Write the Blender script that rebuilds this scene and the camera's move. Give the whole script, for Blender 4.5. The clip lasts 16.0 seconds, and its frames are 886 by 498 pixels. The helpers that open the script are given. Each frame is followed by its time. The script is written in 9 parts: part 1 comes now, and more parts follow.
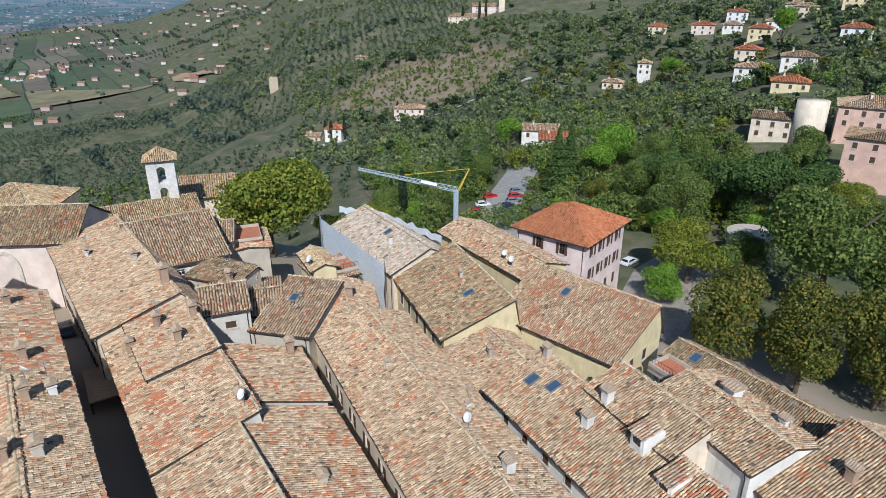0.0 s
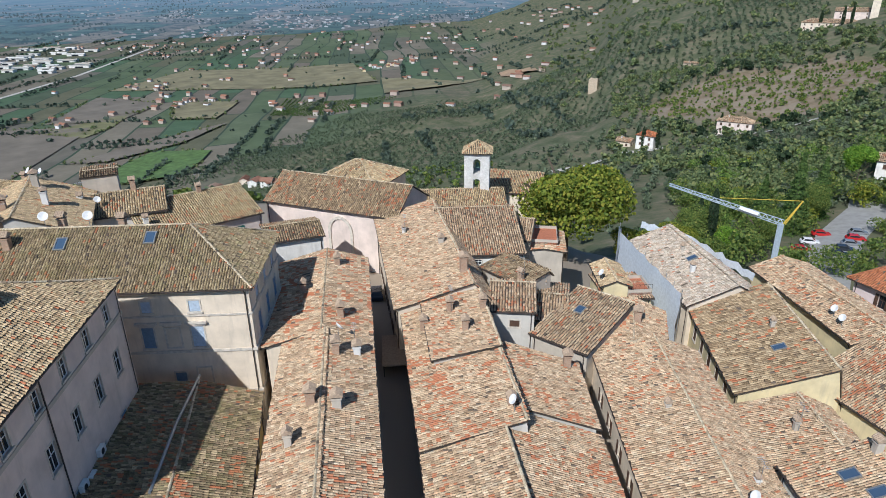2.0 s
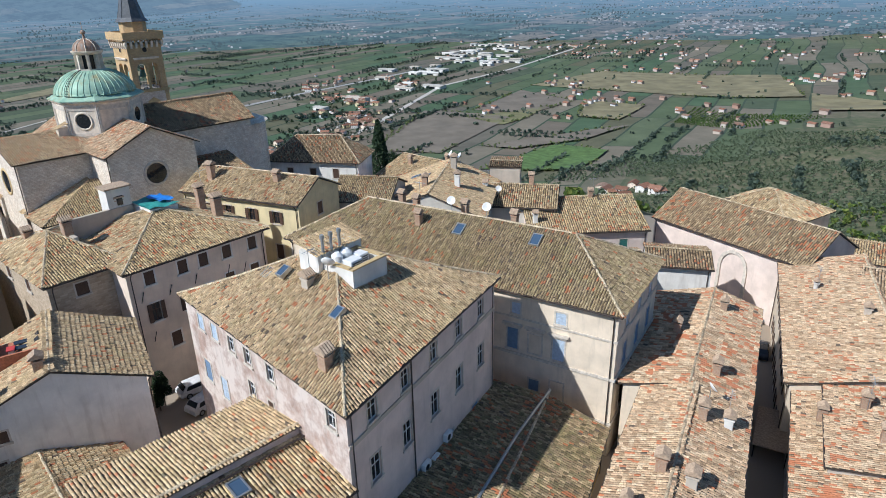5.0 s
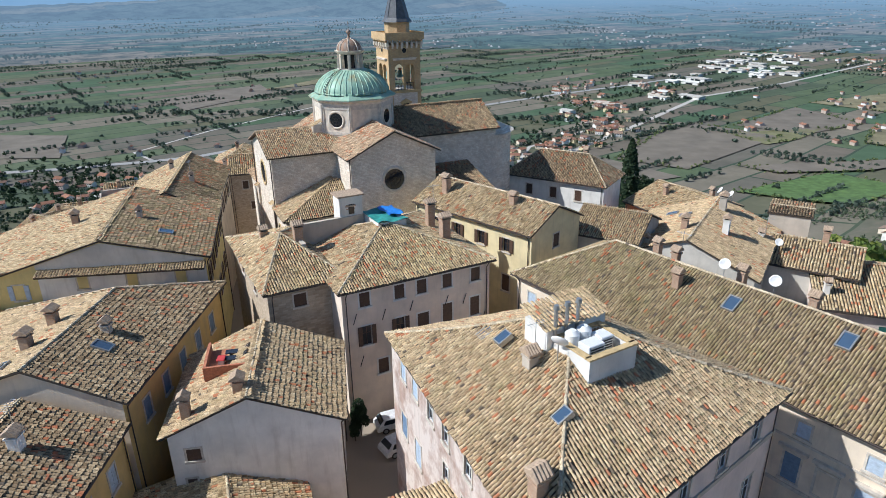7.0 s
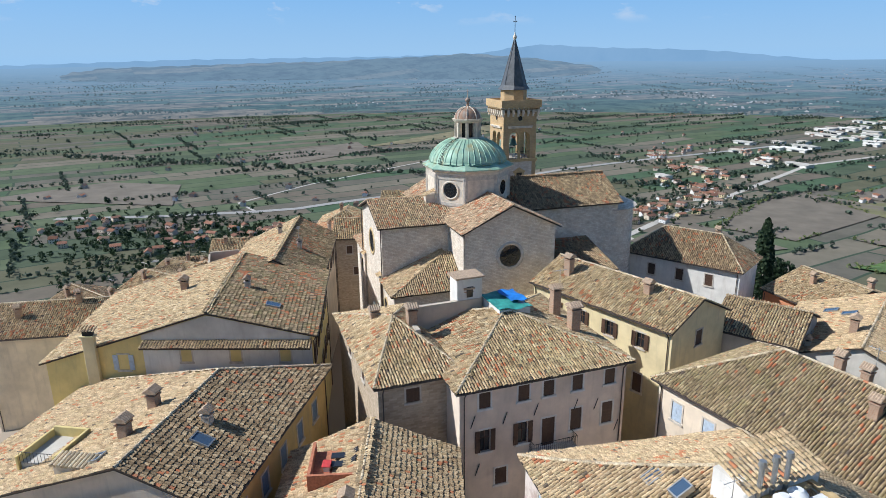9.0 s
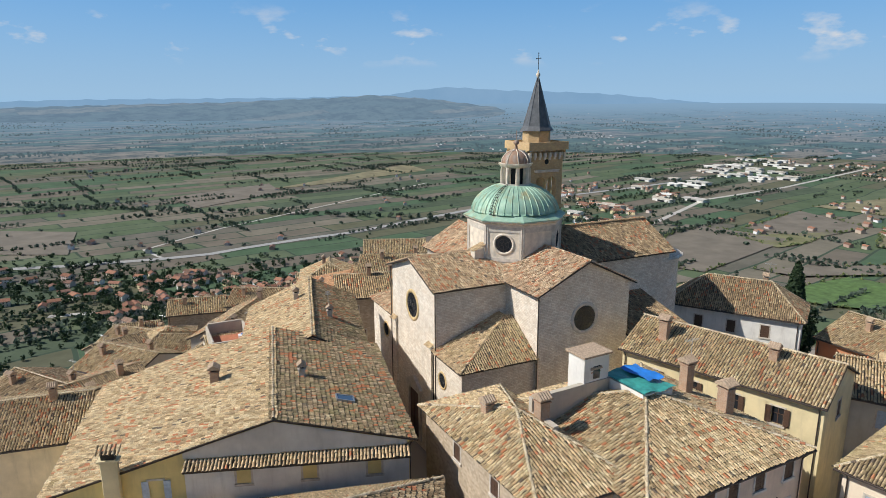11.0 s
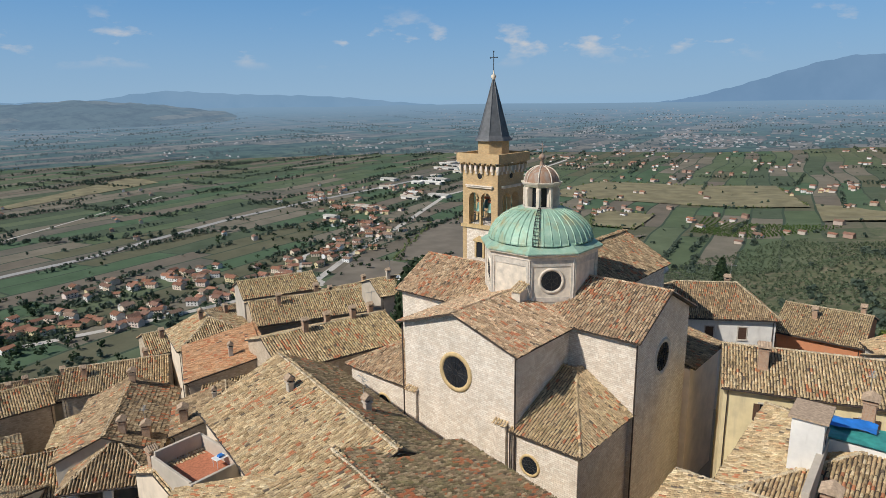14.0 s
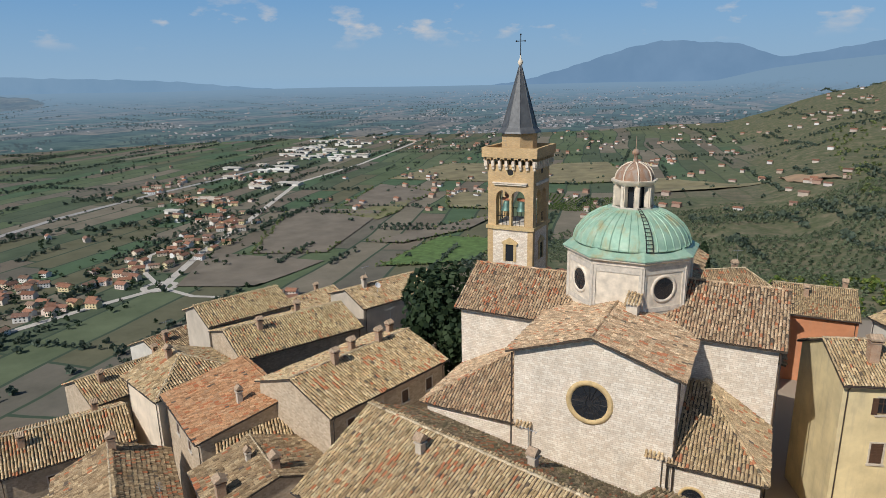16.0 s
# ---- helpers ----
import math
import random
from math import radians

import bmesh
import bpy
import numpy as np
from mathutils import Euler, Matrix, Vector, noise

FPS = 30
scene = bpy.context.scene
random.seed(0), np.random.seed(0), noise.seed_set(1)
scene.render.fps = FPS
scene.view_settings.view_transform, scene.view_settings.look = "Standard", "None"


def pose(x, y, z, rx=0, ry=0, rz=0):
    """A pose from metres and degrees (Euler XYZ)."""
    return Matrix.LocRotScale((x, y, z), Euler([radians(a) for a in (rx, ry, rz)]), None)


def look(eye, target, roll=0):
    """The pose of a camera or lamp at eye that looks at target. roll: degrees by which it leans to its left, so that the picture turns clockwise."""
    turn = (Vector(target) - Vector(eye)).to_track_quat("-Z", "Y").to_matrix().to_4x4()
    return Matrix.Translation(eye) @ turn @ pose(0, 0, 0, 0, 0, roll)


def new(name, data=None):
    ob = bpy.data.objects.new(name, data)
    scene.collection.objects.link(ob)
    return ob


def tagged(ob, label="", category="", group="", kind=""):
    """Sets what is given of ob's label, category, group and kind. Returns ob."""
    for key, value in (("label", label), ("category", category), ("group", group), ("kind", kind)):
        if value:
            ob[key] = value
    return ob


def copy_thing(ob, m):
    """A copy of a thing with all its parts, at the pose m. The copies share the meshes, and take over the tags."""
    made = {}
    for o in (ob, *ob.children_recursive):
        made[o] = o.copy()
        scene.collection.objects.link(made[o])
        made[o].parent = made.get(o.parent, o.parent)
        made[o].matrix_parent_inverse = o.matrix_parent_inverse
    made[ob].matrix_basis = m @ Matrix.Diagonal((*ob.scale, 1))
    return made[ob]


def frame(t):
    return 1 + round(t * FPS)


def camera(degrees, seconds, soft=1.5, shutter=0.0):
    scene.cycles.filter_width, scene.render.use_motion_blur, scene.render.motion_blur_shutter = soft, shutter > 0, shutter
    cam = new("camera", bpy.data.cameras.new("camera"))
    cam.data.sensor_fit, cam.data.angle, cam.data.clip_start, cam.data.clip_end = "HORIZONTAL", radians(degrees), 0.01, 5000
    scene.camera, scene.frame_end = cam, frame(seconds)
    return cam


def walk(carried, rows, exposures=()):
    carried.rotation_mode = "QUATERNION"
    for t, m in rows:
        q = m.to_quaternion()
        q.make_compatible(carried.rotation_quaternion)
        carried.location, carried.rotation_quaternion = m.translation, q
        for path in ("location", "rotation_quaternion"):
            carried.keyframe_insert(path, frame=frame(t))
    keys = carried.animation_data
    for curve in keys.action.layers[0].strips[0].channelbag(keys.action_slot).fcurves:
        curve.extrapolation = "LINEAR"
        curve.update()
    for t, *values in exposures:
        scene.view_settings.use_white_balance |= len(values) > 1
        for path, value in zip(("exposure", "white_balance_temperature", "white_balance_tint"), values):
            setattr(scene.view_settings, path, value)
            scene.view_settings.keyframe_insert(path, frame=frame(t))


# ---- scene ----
cam = camera(69.25, 16.0, soft=0.55)
walk(cam, [
    (0.0, pose(0.00, 0.00, 50.00, 66.44, 0, -0.81) @ pose(0, 0, 0, 0, 0, -0.06)),
    (0.5, pose(-0.33, 0.80, 50.00, 66.49, 0, 5.35) @ pose(0, 0, 0, 0, 0, -0.21)),
    (1.0, pose(-0.68, 1.37, 50.17, 66.51, 0, 12.38) @ pose(0, 0, 0, 0, 0, -0.35)),
    (1.5, pose(-1.03, 1.91, 50.21, 66.59, 0, 19.85) @ pose(0, 0, 0, 0, 0, -0.55)),
    (2.0, pose(-1.41, 2.34, 50.26, 66.70, 0, 26.70) @ pose(0, 0, 0, 0, 0, -0.69)),
    (2.5, pose(-1.82, 2.76, 50.29, 66.83, 0, 33.99) @ pose(0, 0, 0, 0, 0, -0.81)),
    (3.0, pose(-2.30, 3.20, 50.30, 66.97, 0, 40.13) @ pose(0, 0, 0, 0, 0, -0.92)),
    (3.5, pose(-2.85, 3.66, 50.28, 67.11, 0, 45.20) @ pose(0, 0, 0, 0, 0, -0.99)),
    (4.0, pose(-3.52, 4.17, 50.18, 67.27, 0, 50.77) @ pose(0, 0, 0, 0, 0, -1.10)),
    (4.2, pose(-3.79, 4.43, 50.15, 67.36, 0, 53.02) @ pose(0, 0, 0, 0, 0, -1.22)),
    (6.3, pose(-12.37, 7.66, 49.91, 67.94, 0, 75.37) @ pose(0, 0, 0, 0, 0, -0.97)),
    (6.5, pose(-13.51, 7.88, 49.93, 68.05, 0, 77.57) @ pose(0, 0, 0, 0, 0, -0.90)),
    (7.0, pose(-16.50, 8.23, 50.02, 68.14, 0, 83.08) @ pose(0, 0, 0, 0, 0, -0.84)),
    (7.5, pose(-18.91, 8.33, 50.10, 68.22, 0, 87.64) @ pose(0, 0, 0, 0, 0, -0.77)),
    (8.0, pose(-20.68, 8.31, 50.23, 68.26, 0, 90.50) @ pose(0, 0, 0, 0, 0, -0.67)),
    (8.5, pose(-22.25, 7.39, 50.40, 68.79, 0, 90.82) @ pose(0, 0, 0, 0, 0, -0.60)),
    (9.0, pose(-23.31, 5.09, 50.47, 73.36, 0, 90.96) @ pose(0, 0, 0, 0, 0, -0.55)),
    (9.2, pose(-23.79, 3.90, 50.45, 74.93, 0, 91.00) @ pose(0, 0, 0, 0, 0, -0.52)),
    (11.3, pose(-37.27, -12.29, 50.13, 76.74, 0, 81.89) @ pose(0, 0, 0, 0, 0, -0.20)),
    (11.5, pose(-38.85, -13.24, 50.36, 76.72, 0, 81.54) @ pose(0, 0, 0, 0, 0, -0.17)),
    (12.0, pose(-43.02, -16.51, 50.73, 76.62, 0, 79.68) @ pose(0, 0, 0, 0, 0, -0.19)),
    (12.5, pose(-47.13, -20.47, 50.84, 76.70, 0, 75.63) @ pose(0, 0, 0, 0, 0, -0.38)),
    (13.0, pose(-50.96, -24.34, 50.83, 76.83, 0, 70.61) @ pose(0, 0, 0, 0, 0, -0.54)),
    (13.5, pose(-54.63, -28.05, 50.83, 76.88, 0, 64.93) @ pose(0, 0, 0, 0, 0, -0.68)),
    (14.0, pose(-58.81, -31.92, 50.69, 76.86, 0, 59.56) @ pose(0, 0, 0, 0, 0, -0.79)),
    (14.5, pose(-63.85, -35.66, 50.46, 76.61, 0, 54.49) @ pose(0, 0, 0, 0, 0, -0.83)),
    (15.0, pose(-69.18, -38.93, 50.52, 75.41, 0, 52.06) @ pose(0, 0, 0, 0, 0, -0.82)),
    (15.5, pose(-74.10, -41.28, 51.16, 75.21, 0, 50.16) @ pose(0, 0, 0, 0, 0, -0.95)),
    (16.0, pose(-78.69, -43.33, 51.54, 75.24, 0, 45.66) @ pose(0, 0, 0, 0, 0, -1.07)),
], exposures=[(0.0, -0.13, 5850, 9), (4.0, -0.08, 5850, 9), (6.5, 0.10, 5900, 9), (9.0, 0.08, 6000, 9), (11.5, -0.08, 6550, 9), (12.5, -0.15, 6550, 9), (14.5, -0.30, 6650, 10), (16.0, -0.34, 6650, 10)])

# ---------------------------------------------------------------- world and sun
SUN_EL, SUN_TRAVEL = 42.0, -1.0          # height of the sun, heading of its light from +y to +x
world = bpy.data.worlds.new("sky")
scene.world = world
world.use_nodes = True
wn, wl = world.node_tree.nodes, world.node_tree.links
wn.clear()
sky = wn.new("ShaderNodeTexSky")
sky.sky_type, sky.sun_disc = "NISHITA", False
sky.sun_elevation, sky.sun_rotation = radians(SUN_EL), radians(180 + SUN_TRAVEL)
sky.altitude, sky.air_density, sky.dust_density, sky.ozone_density = 400, 1.0, 0.6, 2.2
coord = wn.new("ShaderNodeTexCoord")
stretch = wn.new("ShaderNodeMapping")
stretch.inputs["Scale"].default_value = (7.0, 7.0, 17.0)
stretch.inputs["Location"].default_value = (1.3, 0.4, 0.2)
puffs = wn.new("ShaderNodeTexNoise")
puffs.inputs["Scale"].default_value, puffs.inputs["Detail"].default_value = 1.6, 7.0
puffs.inputs["Roughness"].default_value = 0.55
cover = wn.new("ShaderNodeValToRGB")
cover.color_ramp.elements[0].position, cover.color_ramp.elements[1].position = 0.57, 0.70
split = wn.new("ShaderNodeSeparateXYZ")
band = wn.new("ShaderNodeValToRGB")
band.color_ramp.elements[0].position, band.color_ramp.elements[0].color = 0.045, (0, 0, 0, 1)
band.color_ramp.elements[1].position, band.color_ramp.elements[1].color = 0.078, (1, 1, 1, 1)
tall = band.color_ramp.elements.new(0.135)
tall.color = (0, 0, 0, 1)
amount = wn.new("ShaderNodeMath")
amount.operation = "MULTIPLY"
cloudy = wn.new("ShaderNodeMixRGB")
cloudy.inputs["Color2"].default_value = (8.0, 8.0, 8.2, 1)
sky_out, out = wn.new("ShaderNodeBackground"), wn.new("ShaderNodeOutputWorld")
sky_out.inputs["Strength"].default_value = 0.09
wl.new(coord.outputs["Generated"], stretch.inputs["Vector"])
wl.new(stretch.outputs["Vector"], puffs.inputs["Vector"])
wl.new(puffs.outputs["Fac"], cover.inputs["Fac"])
wl.new(coord.outputs["Generated"], split.inputs["Vector"])
wl.new(split.outputs["Z"], band.inputs["Fac"])
wl.new(cover.outputs["Color"], amount.inputs[0])
wl.new(band.outputs["Color"], amount.inputs[1])
wl.new(amount.outputs["Value"], cloudy.inputs["Fac"])
# bluish summer haze low over the plain
low_air = wn.new("ShaderNodeValToRGB")
low_air.color_ramp.elements[0].position, low_air.color_ramp.elements[0].color = 0.0, (1, 1, 1, 1)
low_air.color_ramp.elements[1].position, low_air.color_ramp.elements[1].color = 0.46, (0, 0, 0, 1)
air_tone = wn.new("ShaderNodeValToRGB")
air_tone.color_ramp.elements[0].position, air_tone.color_ramp.elements[0].color = 0.01, (0.355, 0.57, 0.81, 1)
air_tone.color_ramp.elements[1].position, air_tone.color_ramp.elements[1].color = 0.20, (0.058, 0.385, 0.93, 1)
air_scale = wn.new("ShaderNodeVectorMath")
air_scale.operation = "SCALE"
air_scale.inputs["Scale"].default_value = 10.4
hazy = wn.new("ShaderNodeMixRGB")
wl.new(split.outputs["Z"], low_air.inputs["Fac"])
wl.new(split.outputs["Z"], air_tone.inputs["Fac"])
wl.new(air_tone.outputs["Color"], air_scale.inputs[0])
wl.new(low_air.outputs["Color"], hazy.inputs["Fac"])
wl.new(sky.outputs["Color"], hazy.inputs["Color1"])
wl.new(air_scale.outputs["Vector"], hazy.inputs["Color2"])
wl.new(hazy.outputs["Color"], cloudy.inputs["Color1"])
wl.new(cloudy.outputs["Color"], sky_out.inputs["Color"])
wl.new(sky_out.outputs["Background"], out.inputs["Surface"])

sun = new("sun", bpy.data.lights.new("sun", "SUN"))
sun.data.energy, sun.data.angle, sun.data.color = 4.95, radians(0.5), (1.0, 0.962, 0.905)
_c = math.cos(radians(SUN_EL))
sun.matrix_world = look((-50, -60, 160), (-50 + _c * math.sin(radians(SUN_TRAVEL)), -60 + _c * math.cos(radians(SUN_TRAVEL)), 160 - math.sin(radians(SUN_EL))))

# ---------------------------------------------------------------- materials
MATS = {}


def shader(name):
    m = bpy.data.materials.new(name)
    m.use_nodes = True
    MATS[name] = m
    return m, m.node_tree.nodes, m.node_tree.links, m.node_tree.nodes["Principled BSDF"]


def ramp(n, stops):
    r = n.new("ShaderNodeValToRGB")
    e = r.color_ramp.elements
    while len(e) < len(stops):
        e.new(0.5)
    for k, (p, c) in zip(e, stops):
        k.position, k.color = p, (*c, 1)
    return r


def noise_tex(n, l, scale, detail=4.0, rough=0.55, stretch=None, where=None):
    t = n.new("ShaderNodeTexNoise")
    t.inputs["Scale"].default_value, t.inputs["Detail"].default_value, t.inputs["Roughness"].default_value = scale, detail, rough
    g = where or n.new("ShaderNodeNewGeometry").outputs["Position"]
    if stretch:
        m = n.new("ShaderNodeMapping")
        m.inputs["Scale"].default_value = stretch
        l.new(g, m.inputs["Vector"])
        g = m.outputs["Vector"]
    l.new(g, t.inputs["Vector"])
    return t.outputs["Fac"]


def mixed(n, l, fac, a, b, kind="MIX"):
    m = n.new("ShaderNodeMixRGB")
    m.blend_type = kind
    for s, v in ((m.inputs["Fac"], fac), (m.inputs["Color1"], a), (m.inputs["Color2"], b)):
        if isinstance(v, (int, float)):
            s.default_value = v
        elif isinstance(v, tuple):
            s.default_value = (*v, 1)
        else:
            l.new(v, s)
    return m.outputs["Color"]


def bumped(n, l, b, height, strength=0.4, distance=0.05):
    k = n.new("ShaderNodeBump")
    k.inputs["Strength"].default_value, k.inputs["Distance"].default_value = strength, distance
    l.new(height, k.inputs["Height"])
    l.new(k.outputs["Normal"], b.inputs["Normal"])


def tile_mat(name, tones, orange=0.3, lichen=0.5, red=(0.50, 0.165, 0.075), moss=0.0):
    """Fired clay roof tiles: every tile its own tone, clusters of newer red tiles, grey lichen and yellow moss."""
    m, n, l, b = shader(name)
    geo, info = n.new("ShaderNodeNewGeometry"), n.new("ShaderNodeObjectInfo")
    own = n.new("ShaderNodeMath")
    own.operation = "ADD"
    l.new(geo.outputs["Random Per Island"], own.inputs[0])
    l.new(info.outputs["Random"], own.inputs[1])
    rolls = []
    for k in (37.1, 91.7, 153.3):
        w = n.new("ShaderNodeMath")
        w.operation = "MULTIPLY"
        w.inputs[1].default_value = k
        l.new(own.outputs[0], w.inputs[0])
        white = n.new("ShaderNodeTexWhiteNoise")
        white.noise_dimensions = "1D"
        l.new(w.outputs[0], white.inputs["W"])
        rolls.append(white.outputs["Value"])
    tone = ramp(n, [(i / (len(tones) - 1), c) for i, c in enumerate(tones)])
    l.new(rolls[0], tone.inputs["Fac"])
    grain = ramp(n, [(0.34, (0.40, 0.37, 0.34)), (0.5, (0.93, 0.92, 0.90)), (0.68, (1.22, 1.20, 1.16))])
    l.new(noise_tex(n, l, 11.0, 6, 0.7), grain.inputs["Fac"])
    base = mixed(n, l, 1.0, tone.outputs["Color"], grain.outputs["Color"], "MULTIPLY")
    own_light = ramp(n, [(0.0, (0.68, 0.66, 0.64)), (0.5, (0.97, 0.97, 0.97)), (1.0, (1.18, 1.18, 1.17))])
    l.new(rolls[2], own_light.inputs["Fac"])
    base = mixed(n, l, 1.0, base, own_light.outputs["Color"], "MULTIPLY")
    # clusters of replaced tiles
    chance = ramp(n, [(0.44, (0.05 * orange,) * 3), (0.56, (0.35 * orange,) * 3), (0.66, (0.95 * orange,) * 3)])
    l.new(noise_tex(n, l, 0.30, 3), chance.inputs["Fac"])
    picked = n.new("ShaderNodeMath")
    picked.operation = "LESS_THAN"
    l.new(rolls[1], picked.inputs[0])
    l.new(chance.outputs["Color"], picked.inputs[1])
    soft = n.new("ShaderNodeMath")
    soft.operation = "MULTIPLY"
    soft.inputs[1].default_value = 0.82
    l.new(picked.outputs[0], soft.inputs[0])
    base = mixed(n, l, soft.outputs[0], base, red)
    # a few soot-dark or missing ones
    dark = n.new("ShaderNodeMath")
    dark.operation = "LESS_THAN"
    l.new(rolls[2], dark.inputs[0])
    dark.inputs[1].default_value = 0.014
    base = mixed(n, l, dark.outputs[0], base, (0.15, 0.115, 0.085))
    grey = ramp(n, [(0.54 - 0.1 * lichen, (0, 0, 0)), (0.70, (lichen, lichen, lichen))])
    l.new(noise_tex(n, l, 1.3, 9, 0.75), grey.inputs["Fac"])
    base = mixed(n, l, grey.outputs["Color"], base, (0.15, 0.12, 0.09))
    if moss:
        tint = ramp(n, [(0.5, (0, 0, 0)), (0.68, (moss, moss, moss))])
        l.new(noise_tex(n, l, 0.7, 8, 0.7), tint.inputs["Fac"])
        base = mixed(n, l, tint.outputs["Color"], base, (0.34, 0.31, 0.12))
    l.new(base, b.inputs["Base Color"])
    b.inputs["Roughness"].default_value = 0.93
    b.inputs["Specular IOR Level"].default_value = 0.2
    bumped(n, l, b, noise_tex(n, l, 22.0, 4), 0.45, 0.03)
    return m


def plaster(name, colour, stain=(0.35, 0.3, 0.24), dirt=0.45):
    m, n, l, b = shader(name)
    blotch = ramp(n, [(0.3, tuple(0.78 * c for c in colour)), (0.68, tuple(min(1, 1.06 * c) for c in colour))])
    l.new(noise_tex(n, l, 0.45, 6, 0.6), blotch.inputs["Fac"])
    streak = ramp(n, [(0.52, (0, 0, 0)), (0.8, (dirt, dirt, dirt))])
    l.new(noise_tex(n, l, 1.0, 6, 0.65, (1.6, 1.6, 0.22)), streak.inputs["Fac"])
    base = mixed(n, l, streak.outputs["Color"], blotch.outputs["Color"], stain)
    l.new(base, b.inputs["Base Color"])
    b.inputs["Roughness"].default_value = 0.9
    bumped(n, l, b, noise_tex(n, l, 9.0, 6), 0.25, 0.03)
    return m


def peeling(name, coat, bare):
    """Old limewash that has come off in large ragged patches, with grey run-off streaks."""
    m, n, l, b = shader(name)
    worn = ramp(n, [(0.44, (0, 0, 0)), (0.5, (0.5, 0.5, 0.5)), (0.6, (1, 1, 1))])
    l.new(noise_tex(n, l, 0.42, 10, 0.72), worn.inputs["Fac"])
    tone = ramp(n, [(0.3, tuple(0.8 * c for c in bare)), (0.7, tuple(1.15 * c for c in bare))])
    l.new(noise_tex(n, l, 1.4, 6, 0.65), tone.inputs["Fac"])
    base = mixed(n, l, worn.outputs["Color"], coat, tone.outputs["Color"])
    streak = ramp(n, [(0.5, (0, 0, 0)), (0.78, (0.6, 0.6, 0.6))])
    l.new(noise_tex(n, l, 1.0, 6, 0.65, (1.8, 1.8, 0.2)), streak.inputs["Fac"])
    base = mixed(n, l, streak.outputs["Color"], base, (0.25, 0.2, 0.165))
    l.new(base, b.inputs["Base Color"])
    b.inputs["Roughness"].default_value = 0.92
    bumped(n, l, b, noise_tex(n, l, 5.0, 8, 0.65), 0.4, 0.04)
    return m


def masonry(name, a, c, mortar, bw=0.42, bh=0.17, turn=0.0, stain=0.3):
    """Coursed stone or brick on upright walls, laid along the wall by its own two directions."""
    m, n, l, b = shader(name)
    tex = n.new("ShaderNodeTexCoord")
    turned = n.new("ShaderNodeMapping")
    turned.inputs["Rotation"].default_value = (0, 0, radians(-turn))
    geo = n.new("ShaderNodeNewGeometry")
    l.new(geo.outputs["Position"], turned.inputs["Vector"])
    s = n.new("ShaderNodeSeparateXYZ")
    l.new(turned.outputs["Vector"], s.inputs[0])
    add = n.new("ShaderNodeMath")
    add.operation = "ADD"
    l.new(s.outputs["X"], add.inputs[0])
    l.new(s.outputs["Y"], add.inputs[1])
    flat = n.new("ShaderNodeCombineXYZ")
    l.new(add.outputs[0], flat.inputs["X"])
    l.new(s.outputs["Z"], flat.inputs["Y"])
    k = n.new("ShaderNodeTexBrick")
    k.inputs["Scale"].default_value = 1.0
    k.inputs["Brick Width"].default_value, k.inputs["Row Height"].default_value = bw, bh
    k.inputs["Mortar Size"].default_value, k.inputs["Mortar Smooth"].default_value = 0.014, 0.5
    k.inputs["Color1"].default_value, k.inputs["Color2"].default_value, k.inputs["Mortar"].default_value = (*a, 1), (*c, 1), (*mortar, 1)
    k.offset_frequency, k.squash_frequency, k.squash = 2, 3, 0.7
    wob = n.new("ShaderNodeVectorMath")
    wob.operation = "MULTIPLY_ADD"
    nv = n.new("ShaderNodeTexNoise")
    nv.inputs["Scale"].default_value = 2.2
    l.new(geo.outputs["Position"], nv.inputs["Vector"])
    l.new(nv.outputs["Color"], wob.inputs[0])
    wob.inputs[1].default_value = (0.07, 0.05, 0)
    l.new(flat.outputs[0], wob.inputs[2])
    l.new(wob.outputs[0], k.inputs["Vector"])
    blotch = ramp(n, [(0.3, (0.80, 0.78, 0.75)), (0.7, (1.07, 1.06, 1.04))])
    l.new(noise_tex(n, l, 0.8, 7, 0.65), blotch.inputs["Fac"])
    base = mixed(n, l, 1.0, k.outputs["Color"], blotch.outputs["Color"], "MULTIPLY")
    streak = ramp(n, [(0.5, (0, 0, 0)), (0.85, (stain, stain, stain))])
    l.new(noise_tex(n, l, 1.0, 6, 0.65, (1.2, 1.2, 0.18)), streak.inputs["Fac"])
    base = mixed(n, l, streak.outputs["Color"], base, (0.22, 0.19, 0.15))
    l.new(base, b.inputs["Base Color"])
    b.inputs["Roughness"].default_value = 0.92
    bumped(n, l, b, k.outputs["Fac"], -0.35, 0.03)
    return m


def plain(name, colour, rough=0.6, metal=0.0, vary=0.15, scale=4.0):
    m, n, l, b = shader(name)
    r = ramp(n, [(0.3, tuple(c * (1 - vary) for c in colour)), (0.7, tuple(min(1, c * (1 + vary)) for c in colour))])
    l.new(noise_tex(n, l, scale, 5), r.inputs["Fac"])
    l.new(r.outputs["Color"], b.inputs["Base Color"])
    b.inputs["Roughness"].default_value, b.inputs["Metallic"].default_value = rough, metal
    bumped(n, l, b, noise_tex(n, l, scale * 6, 3), 0.12, 0.02)
    return m


